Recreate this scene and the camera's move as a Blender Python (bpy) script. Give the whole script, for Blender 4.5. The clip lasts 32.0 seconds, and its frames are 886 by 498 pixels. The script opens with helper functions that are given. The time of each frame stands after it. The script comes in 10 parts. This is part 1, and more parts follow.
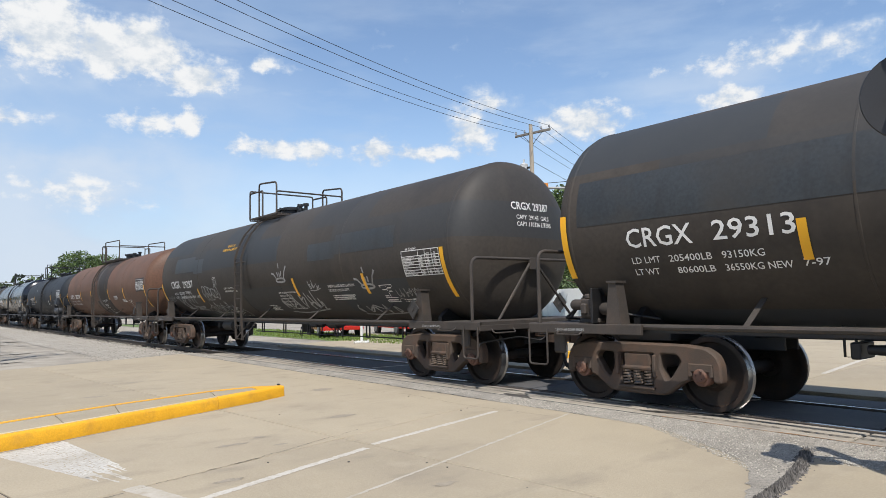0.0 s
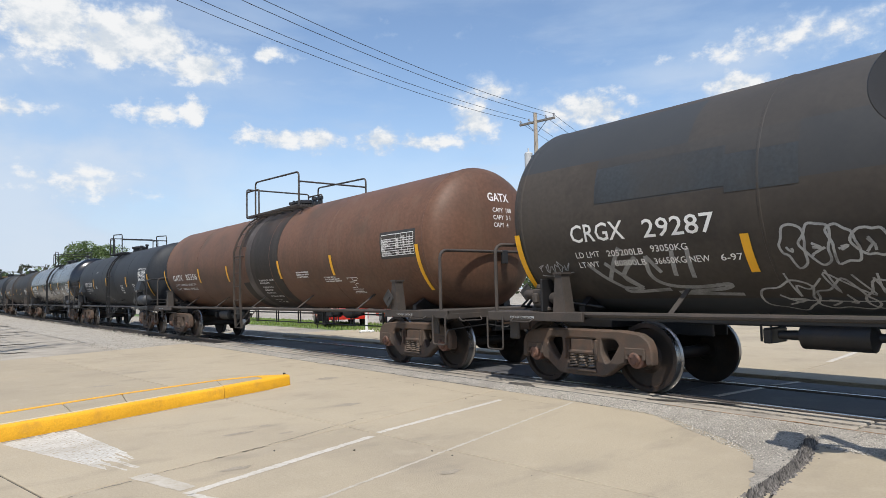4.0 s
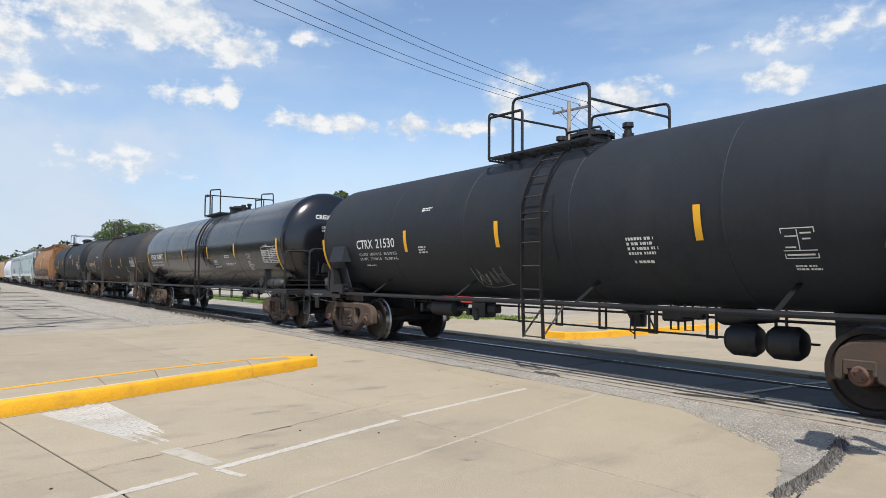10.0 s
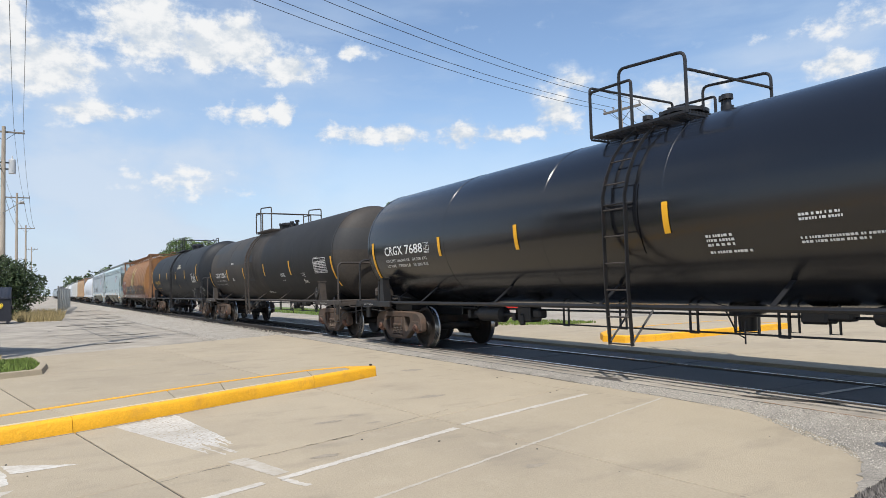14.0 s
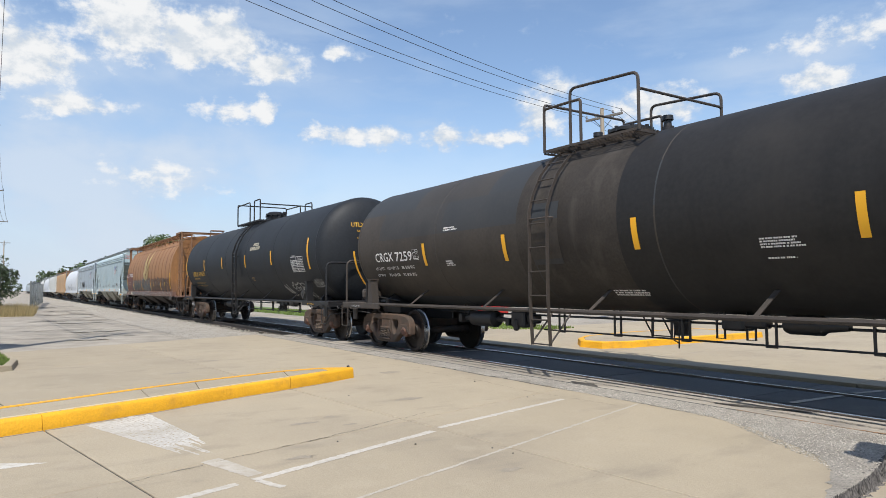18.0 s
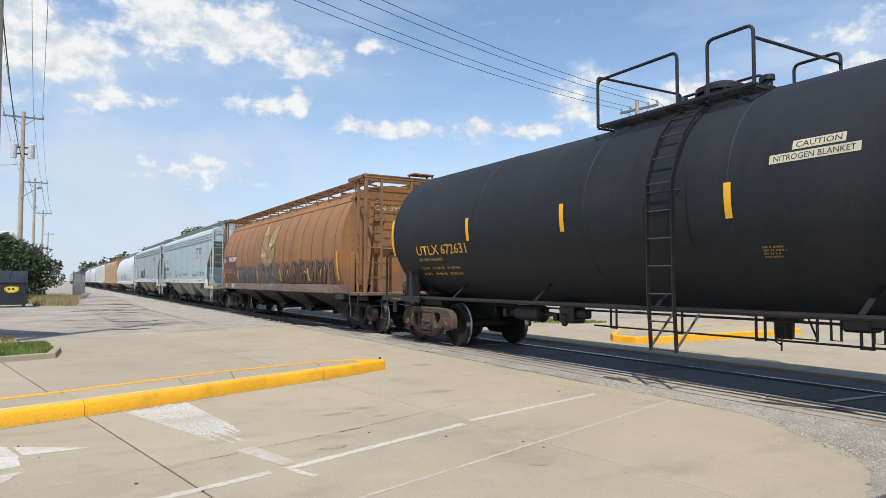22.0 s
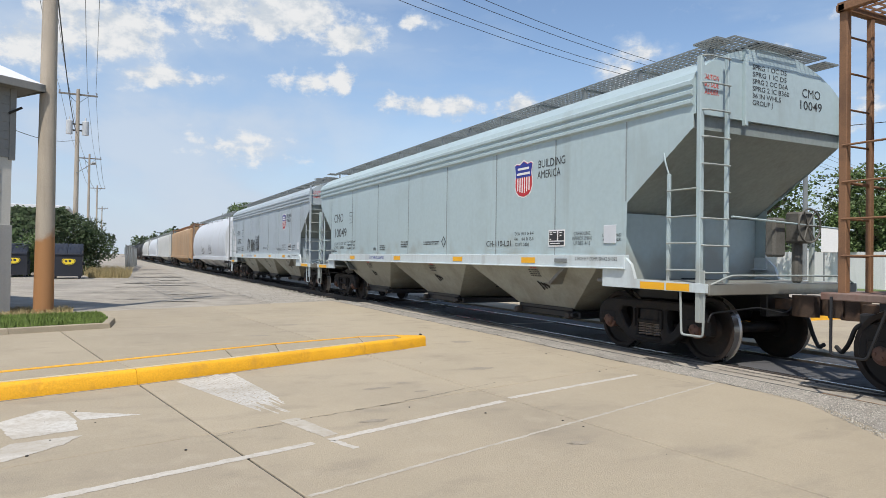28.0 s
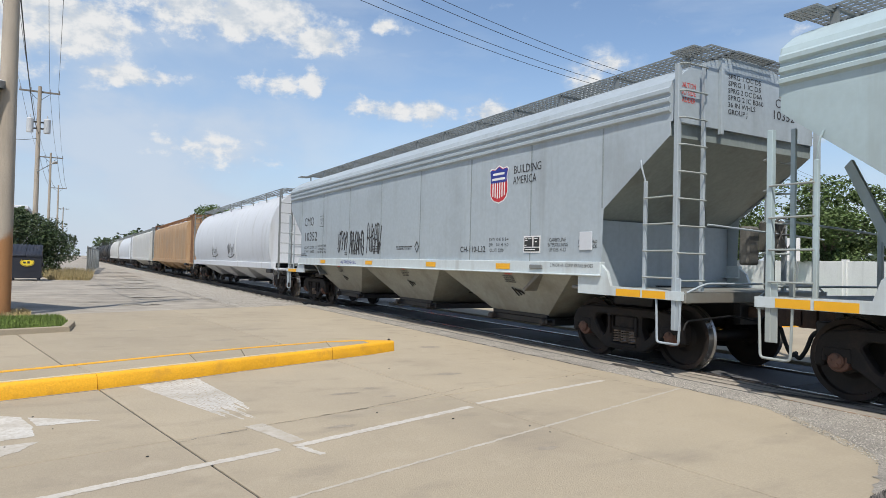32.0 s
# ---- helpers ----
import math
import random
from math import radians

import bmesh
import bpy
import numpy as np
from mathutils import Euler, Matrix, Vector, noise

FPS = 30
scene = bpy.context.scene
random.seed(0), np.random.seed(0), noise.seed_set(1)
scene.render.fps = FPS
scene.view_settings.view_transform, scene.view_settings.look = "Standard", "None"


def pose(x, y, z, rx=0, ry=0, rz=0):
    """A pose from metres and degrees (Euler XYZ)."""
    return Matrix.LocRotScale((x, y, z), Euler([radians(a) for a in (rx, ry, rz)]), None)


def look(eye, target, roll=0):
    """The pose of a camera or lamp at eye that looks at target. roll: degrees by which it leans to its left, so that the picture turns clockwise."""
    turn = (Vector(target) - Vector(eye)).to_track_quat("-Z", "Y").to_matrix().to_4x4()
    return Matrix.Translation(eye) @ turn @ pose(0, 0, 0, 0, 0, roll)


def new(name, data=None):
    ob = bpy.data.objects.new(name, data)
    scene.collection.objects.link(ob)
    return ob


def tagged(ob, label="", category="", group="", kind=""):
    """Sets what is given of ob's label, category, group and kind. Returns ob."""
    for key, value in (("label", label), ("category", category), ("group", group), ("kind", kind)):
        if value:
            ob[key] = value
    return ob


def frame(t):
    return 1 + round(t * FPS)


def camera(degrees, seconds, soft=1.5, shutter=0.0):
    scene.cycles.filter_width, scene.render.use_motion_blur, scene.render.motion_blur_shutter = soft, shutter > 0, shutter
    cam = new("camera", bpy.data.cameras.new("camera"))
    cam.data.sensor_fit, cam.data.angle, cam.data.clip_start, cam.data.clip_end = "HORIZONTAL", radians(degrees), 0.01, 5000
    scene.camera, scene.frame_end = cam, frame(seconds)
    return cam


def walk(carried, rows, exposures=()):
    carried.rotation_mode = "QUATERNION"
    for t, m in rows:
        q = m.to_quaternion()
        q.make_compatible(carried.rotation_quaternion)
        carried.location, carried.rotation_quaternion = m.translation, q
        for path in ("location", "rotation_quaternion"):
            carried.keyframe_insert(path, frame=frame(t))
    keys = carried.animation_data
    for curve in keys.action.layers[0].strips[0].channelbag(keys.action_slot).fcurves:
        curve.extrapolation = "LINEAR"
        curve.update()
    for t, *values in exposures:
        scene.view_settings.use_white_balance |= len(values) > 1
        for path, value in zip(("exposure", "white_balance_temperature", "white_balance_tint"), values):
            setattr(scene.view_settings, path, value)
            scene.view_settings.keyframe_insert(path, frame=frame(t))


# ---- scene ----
FOV = 67.4
EYE = (0.0, 0.0, 1.41)
LOOKS = [
    (0.0, 51.04, 4.49, 1.20),
    (0.5, 51.01, 4.39, 2.14),
    (1.0, 52.59, 4.26, 1.70),
    (1.5, 53.64, 4.16, 1.84),
    (2.0, 53.88, 3.72, 1.15),
    (2.5, 52.92, 3.54, 0.94),
    (3.0, 49.89, 3.74, 0.52),
    (3.5, 48.60, 3.63, 0.20),
    (4.0, 51.44, 3.57, 1.33),
    (4.5, 54.80, 3.88, 0.79),
    (6.5, 50.86, 3.44, 0.62),
    (7.0, 50.14, 3.57, 0.82),
    (7.5, 50.91, 4.03, 0.95),
    (8.0, 54.01, 3.46, 1.18),
    (8.5, 55.44, 4.05, 0.09),
    (9.0, 55.42, 3.95, 0.08),
    (9.5, 54.30, 3.26, 0.37),
    (10.0, 53.83, 2.46, -0.33),
    (10.5, 53.47, 2.55, -0.42),
    (11.0, 53.38, 2.89, -0.10),
    (11.5, 54.59, 3.32, 0.70),
    (12.0, 55.33, 4.29, 1.41),
    (12.5, 55.14, 4.17, 0.86),
    (13.0, 56.16, 3.84, 1.59),
    (13.5, 57.28, 3.62, 1.50),
    (14.0, 58.56, 3.13, 1.49),
    (14.5, 58.89, 3.37, 0.99),
    (16.5, 56.71, 2.58, 0.77),
    (17.0, 57.28, 2.40, 0.56),
    (17.5, 57.06, 2.88, 0.83),
    (18.0, 56.81, 3.35, 0.34),
    (18.5, 58.70, 3.73, 0.48),
    (19.0, 60.98, 3.77, -0.05),
    (19.5, 61.94, 3.17, 0.41),
    (20.0, 62.03, 3.33, 0.97),
    (20.5, 61.14, 3.19, 1.08),
    (21.0, 59.88, 3.45, 0.72),
    (21.5, 59.77, 3.22, 0.43),
    (22.0, 59.52, 2.76, -0.10),
    (22.5, 58.50, 2.50, -0.43),
    (23.0, 56.62, 2.36, 0.11),
    (23.5, 58.72, 1.77, 0.79),
    (24.0, 56.50, 2.85, 1.49),
    (24.5, 59.66, 0.05, 0.53),
    (26.5, 56.17, -0.36, -0.48),
    (27.0, 60.40, -0.20, -0.31),
    (27.5, 62.28, 0.04, -0.53),
    (28.0, 63.07, 0.80, -0.85),
    (28.5, 63.02, 0.88, -1.00),
    (29.0, 63.24, 0.81, -0.76),
    (29.5, 62.83, 1.64, -0.94),
    (30.0, 61.78, 1.55, -1.21),
    (30.5, 61.19, 1.49, -1.33),
    (31.0, 61.85, 1.29, -1.08),
    (31.5, 61.79, 1.37, -1.04),
    (32.0, 60.43, 1.30, -1.41),
]
cam = camera(FOV, 32.0, soft=0.6)
walk(cam, [(t, pose(*EYE, 90 + p, r, y)) for t, y, p, r in LOOKS], [(0.0, 0.0), (24.5, 0.0), (27.0, -0.10), (32.0, -0.14)])

# ---- light ----
SUN = Vector((0.48, -0.37, 1.0)).normalized()
sun_data = bpy.data.lights.new("sun", "SUN")
sun_data.energy, sun_data.angle, sun_data.color = 4.95, radians(0.5), (1.0, 0.95, 0.88)
sun = new("sun", sun_data)
sun.matrix_world = look((0, 0, 60), Vector((0, 0, 60)) - SUN)
SKY = 0.172


CLOUDS = [  # heading and height in degrees, spread in both, strength
    (82.6, 20.6, 3.4, 2.8, 1.0), (78.2, 19.6, 2.6, 2.0, 1.0), (75.4, 20.0, 3.0, 2.0, 1.0), (71.6, 18.2, 2.6, 1.2, 1.0), (66.0, 19.6, 1.1, 0.5, 0.9), (71.8, 14.6, 1.1, 1.2, 0.82), (74.6, 14.4, 3.0, 1.1, 0.7), (65.2, 13.0, 4.4, 0.8, 0.76),
    (62.0, 12.9, 1.9, 0.9, 0.86), (56.6, 12.9, 1.7, 0.9, 0.88), (52.4, 12.7, 3.4, 0.6, 0.76), (48.2, 14.5, 1.7, 1.6, 0.88), (47.0, 16.8, 1.9, 0.8, 0.8), (38.7, 14.8, 3.4, 1.4, 0.86), (27.0, 15.4, 2.6, 1.0, 0.82),
    (89.8, 17.0, 3.8, 2.4, 0.96), (93.0, 19.0, 2.6, 3.0, 0.96), (86.5, 13.8, 3.4, 1.0, 0.8), (94.5, 15.0, 3.4, 2.0, 0.84), (80.0, 8.8, 5.0, 1.5, 0.64)]
CLOUDS += [(96, 24, 6, 3, 0.9), (84, 27, 6, 2.4, 0.9), (22.4, 18.2, 8.0, 1.2, 0.66), (30, 11, 6, 1.6, 0.6), (120, 30, 20, 10, 0.6), (-20, 25, 25, 9, 0.6), (200, 35, 30, 12, 0.5)]


def make_world():
    world = bpy.data.worlds.new("sky")
    scene.world = world
    world.use_nodes = True
    nt = world.node_tree
    nt.nodes.clear()
    n, link = nt.nodes.new, nt.links.new

    def put(socket, value):
        if hasattr(value, "links"):
            link(value, socket)
        else:
            socket.default_value = value

    def op(kind, a, b=0.0, c=0.0, clamp=False):
        q = n("ShaderNodeMath")
        q.operation, q.use_clamp = kind, clamp
        for socket, value in zip(q.inputs, (a, b, c)):
            put(socket, value)
        return q.outputs[0]

    def ramp(x, a, b, c=0.0, d=1.0):
        q = n("ShaderNodeMapRange")
        q.interpolation_type = "SMOOTHSTEP"
        for socket, value in zip(q.inputs[:5], (x, a, b, c, d)):
            put(socket, value)
        return q.outputs[0]

    def fbm(x, y, scale, detail=8.0, rough=0.55):
        v = n("ShaderNodeCombineXYZ")
        put(v.inputs[0], x)
        put(v.inputs[1], y)
        q = n("ShaderNodeTexNoise")
        q.inputs["Scale"].default_value, q.inputs["Detail"].default_value, q.inputs["Roughness"].default_value = scale, detail, rough
        link(v.outputs[0], q.inputs["Vector"])
        return q.outputs[0]

    def mixed(f, a, b):
        q = n("ShaderNodeMix")
        q.data_type = "RGBA"
        for name, value in (("Factor", f), ("A", a), ("B", b)):
            put(q.inputs[name], value)
        return q.outputs["Result"]

    out, bg = n("ShaderNodeOutputWorld"), n("ShaderNodeBackground")
    sky = n("ShaderNodeTexSky")
    sky.sky_type, sky.sun_disc = "NISHITA", False
    sky.sun_elevation = math.asin(SUN.z)
    sky.sun_rotation = math.atan2(SUN.x, SUN.y)
    sky.air_density, sky.dust_density, sky.ozone_density = 1.0, 0.6, 2.0
    lit = n("ShaderNodeMix")
    lit.data_type, lit.blend_type = "RGBA", "MULTIPLY"
    lit.inputs["Factor"].default_value = 1.0
    link(sky.outputs[0], lit.inputs["A"])
    lit.inputs["B"].default_value = (SKY, SKY, SKY, 1)
    co, sep = n("ShaderNodeTexCoord"), n("ShaderNodeSeparateXYZ")
    link(co.outputs["Generated"], sep.inputs[0])
    x, y, z = sep.outputs
    az = op("MULTIPLY", op("ARCTAN2", op("MULTIPLY", x, -1.0), y), 57.2958)
    el = op("MULTIPLY", op("ARCSINE", z), 57.2958)
    wob = op("MULTIPLY", op("SUBTRACT", fbm(az, el, 0.45, 6, 0.6), 0.5), 3.4)
    az2, el2 = op("ADD", az, wob), op("ADD", el, op("MULTIPLY", wob, 0.4))
    mask = 0.0
    for a, e, sa, se, k in CLOUDS:
        da, de = op("DIVIDE", op("SUBTRACT", az2, a), sa), op("DIVIDE", op("SUBTRACT", el2, e), se)
        g = op("MULTIPLY", op("EXPONENT", op("MULTIPLY", op("ADD", op("MULTIPLY", da, da), op("MULTIPLY", de, de)), -0.5)), k)
        mask = op("MAXIMUM", mask, g)
    grain = fbm(az, op("MULTIPLY", el, 1.4), 0.42, 12, 0.60)
    soft = fbm(op("ADD", az, 40.0), op("MULTIPLY", el, 1.7), 0.10, 6, 0.5)
    body = op("ADD", op("MULTIPLY", mask, 0.62), grain)
    cum = ramp(body, 0.76, 1.02)
    fringe = op("MULTIPLY", ramp(body, 0.58, 0.88), 0.62)
    streaks = ramp(fbm(op("MULTIPLY", az, 0.35), op("MULTIPLY", el, 1.3), 0.14, 8, 0.55), 0.42, 0.66, 0.0, 0.7)
    thin = op("MULTIPLY", streaks, ramp(el, 30.0, 14.0, 0.2, 1.0))
    left = op("MULTIPLY", ramp(az, 56.0, 80.0, 0.0, 1.0), ramp(el, 23.0, 15.0))
    low = op("MULTIPLY", left, ramp(soft, 0.30, 0.60, 0.5, 1.0))
    haze = ramp(el, 19.0, 1.0, 0.0, 0.80)
    veil = op("MAXIMUM", op("MAXIMUM", thin, haze), op("MAXIMUM", low, fringe))
    col = mixed(op("MULTIPLY", veil, 0.9), lit.outputs["Result"], mixed(ramp(soft, 0.35, 0.65), (0.46, 0.61, 0.83, 1), (0.62, 0.72, 0.86, 1)))
    col = mixed(ramp(el, 10.0, 0.0, 0.0, 0.65), col, (0.66, 0.74, 0.85, 1))
    col = mixed(cum, col, mixed(ramp(grain, 0.40, 0.60), (0.66, 0.72, 0.79, 1), (0.90, 0.91, 0.92, 1)))
    link(col, bg.inputs["Color"])
    bg.inputs["Strength"].default_value = 1.0
    link(bg.outputs[0], out.inputs[0])


make_world()

# ---- mesh helpers ----
YC = 8.47            # the track's centre line
V3 = Vector


def travel(t):
    """How far the train has moved at t seconds, from its place at 16 s."""
    u = (t - 16) / 16
    return u * (72.445 + u * (1.366 + u * (-0.945 + u * (2.204 + u * (3.446 + u * (-1.692 - 2.456 * u))))))


def to_mesh(bm, name, smooth=35):
    me = bpy.data.meshes.new(name)
    bm.normal_update()
    bm.to_mesh(me)
    bm.free()
    if smooth:
        me.shade_smooth()
        me.set_sharp_from_angle(angle=radians(smooth))
    return me


def part(name, me, material, parent, label="", m=None):
    """One mesh object under a thing or a part; me is a bmesh or a mesh."""
    if isinstance(me, bmesh.types.BMesh):
        me = to_mesh(me, name)
    if material and not me.materials:
        me.materials.append(material)
    ob = new(name, me)
    ob.parent = parent
    if m is not None:
        ob.matrix_local = m
    if label:
        ob["label"] = label
    return ob


def thing(name, label, category, group="", kind="", m=None):
    ob = new(name)
    ob.empty_display_size = 0.3
    if m is not None:
        ob.matrix_world = m
    return tagged(ob, label, category, group, kind)


def box(bm, x0, x1, y0, y1, z0, z1, bevel=0.0):
    made = bmesh.ops.create_cube(bm, size=1.0)["verts"]
    for v in made:
        v.co = V3(((x0 + x1) / 2 + v.co.x * (x1 - x0), (y0 + y1) / 2 + v.co.y * (y1 - y0), (z0 + z1) / 2 + v.co.z * (z1 - z0)))
    if bevel:
        es = list({e for v in made for e in v.link_edges})
        bmesh.ops.bevel(bm, geom=es, offset=bevel, segments=1, affect="EDGES", profile=0.7)
    return made


def boxes(*rows, bevel=0.0):
    bm = bmesh.new()
    for r in rows:
        box(bm, *r, bevel=bevel)
    return bm


def tube(bm, pts, r, segs=8, closed=False):
    """A round bar along a line of points."""
    pts = [V3(p) for p in pts]
    n = len(pts)
    rings = []
    side = None
    for i, p in enumerate(pts):
        if closed:
            d = (pts[(i + 1) % n] - pts[i - 1]).normalized()
        else:
            d = (pts[min(i + 1, n - 1)] - pts[max(i - 1, 0)]).normalized()
        if side is None:
            side = d.cross(V3((0, 0, 1)) if abs(d.z) < 0.9 else V3((1, 0, 0))).normalized()
        else:
            side = (side - d * side.dot(d)).normalized()
        up = d.cross(side)
        rings.append([bm.verts.new(p + r * (math.cos(a) * side + math.sin(a) * up)) for a in (2 * math.pi * k / segs for k in range(segs))])
    last = n if closed else n - 1
    for i in range(last):
        a, b = rings[i], rings[(i + 1) % n]
        for k in range(segs):
            bm.faces.new((a[k], a[(k + 1) % segs], b[(k + 1) % segs], b[k]))
    if not closed:
        bm.faces.new(rings[0][::-1])
        bm.faces.new(rings[-1])
    return bm


def rounded(pts, r, steps=4):
    """The line of points with its corners rounded."""
    pts = [V3(p) for p in pts]
    out = [pts[0]]
    for a, b, c in zip(pts, pts[1:], pts[2:]):
        u, v = (a - b), (c - b)
        k = min(r, u.length * 0.45, v.length * 0.45)
        p, q = b + u.normalized() * k, b + v.normalized() * k
        for i in range(steps + 1):
            s = i / steps
            out.append((1 - s) ** 2 * p + 2 * s * (1 - s) * b + s * s * q)
    out.append(pts[-1])
    return out


def bars(r, *lines, segs=8):
    bm = bmesh.new()
    for l in lines:
        tube(bm, l, r, segs)
    return bm


def revolve(bm, profile, axis="x", segs=48, at=(0, 0, 0)):
    """Spins (along, radius) pairs round an axis through at."""
    rings = []
    at = V3(at)
    for a, r in profile:
        ring = []
        for k in range(segs if r > 1e-5 else 1):
            t = 2 * math.pi * k / segs
            c, s = r * math.cos(t), r * math.sin(t)
            ring.append(bm.verts.new(at + V3({"x": (a, c, s), "y": (s, a, c), "z": (c, s, a)}[axis])))
        rings.append(ring)
    for a, b in zip(rings, rings[1:]):
        if len(a) == 1 and len(b) == 1:
            continue
        for k in range(segs):
            k2 = (k + 1) % segs
            if len(a) == 1:
                bm.faces.new((a[0], b[k2], b[k]))
            elif len(b) == 1:
                bm.faces.new((a[k], a[k2], b[0]))
            else:
                bm.faces.new((a[k], a[k2], b[k2], b[k]))
    return bm


def prism(bm, outline, y0, y1, plane="xz"):
    """A flat outline drawn out from y0 to y1."""
    def at(p, d):
        return {"xz": (p[0], d, p[1]), "xy": (p[0], p[1], d), "yz": (d, p[0], p[1])}[plane]
    a = [bm.verts.new(at(p, y0)) for p in outline]
    b = [bm.verts.new(at(p, y1)) for p in outline]
    n = len(outline)
    bm.faces.new(a)
    bm.faces.new(b[::-1])
    for i in range(n):
        bm.faces.new((a[i], b[i], b[(i + 1) % n], a[(i + 1) % n]))
    return bm


def fix(bm):
    bmesh.ops.recalc_face_normals(bm, faces=bm.faces)
    return bm


def loft(bm, sections, caps=True):
    """Skins closed sections with equal numbers of points."""
    rings = [[bm.verts.new(p) for p in s] for s in sections]
    n = len(rings[0])
    for a, b in zip(rings, rings[1:]):
        for k in range(n):
            bm.faces.new((a[k], a[(k + 1) % n], b[(k + 1) % n], b[k]))
    if caps:
        bm.faces.new(rings[0][::-1])
        bm.faces.new(rings[-1])
    return fix(bm)


def outline_mesh(name, loops, depth, bevel=0.0):
    """A plate in the xz plane with holes: the first loop is its edge."""
    cu = bpy.data.curves.new(name, "CURVE")
    cu.dimensions, cu.fill_mode, cu.extrude, cu.bevel_depth, cu.bevel_resolution = "2D", "BOTH", depth / 2, bevel, 0
    for loop in loops:
        sp = cu.splines.new("POLY")
        sp.points.add(len(loop) - 1)
        for p, q in zip(sp.points, loop):
            p.co = (q[0], q[1], 0, 1)
        sp.use_cyclic_u = True
    ob = bpy.data.objects.new(name, cu)
    scene.collection.objects.link(ob)
    me = bpy.data.meshes.new_from_object(ob.evaluated_get(bpy.context.evaluated_depsgraph_get()))
    bpy.data.objects.remove(ob)
    bpy.data.curves.remove(cu)
    me.transform(Matrix.Rotation(radians(90), 4, "X"))
    me.name = name
    me.shade_smooth()
    me.set_sharp_from_angle(angle=radians(30))
    return me


def round_loop(pts, r, steps=3):
    """A closed outline with rounded corners."""
    pts = [V3((p[0], p[1], 0)) for p in pts]
    out = []
    n = len(pts)
    for i in range(n):
        a, b, c = pts[i - 1], pts[i], pts[(i + 1) % n]
        u, v = a - b, c - b
        k = min(r, u.length * 0.45, v.length * 0.45)
        p, q = b + u.normalized() * k, b + v.normalized() * k
        for j in range(steps + 1):
            s = j / steps
            w = (1 - s) ** 2 * p + 2 * s * (1 - s) * b + s * s * q
            out.append((w.x, w.y))
    return out


_text_cache = {}


def text_mesh(body, size, bold=0.0, wide=1.0):
    """Flat lettering in the xz plane, its lower left corner at the origin."""
    key = (body, size, bold, wide)
    if key in _text_cache:
        return _text_cache[key].copy()
    cu = bpy.data.curves.new("lettering", "FONT")
    cu.body, cu.size, cu.offset, cu.resolution_u = body, size, bold * size, 2
    cu.space_line = 1.05
    ob = bpy.data.objects.new("lettering", cu)
    scene.collection.objects.link(ob)
    me = bpy.data.meshes.new_from_object(ob.evaluated_get(bpy.context.evaluated_depsgraph_get()))
    bpy.data.objects.remove(ob)
    bpy.data.curves.remove(cu)
    me.transform(Matrix.Diagonal((wide, 1, 1, 1)))
    me.transform(Matrix.Rotation(radians(90), 4, "X"))
    _text_cache[key] = me
    return me.copy()


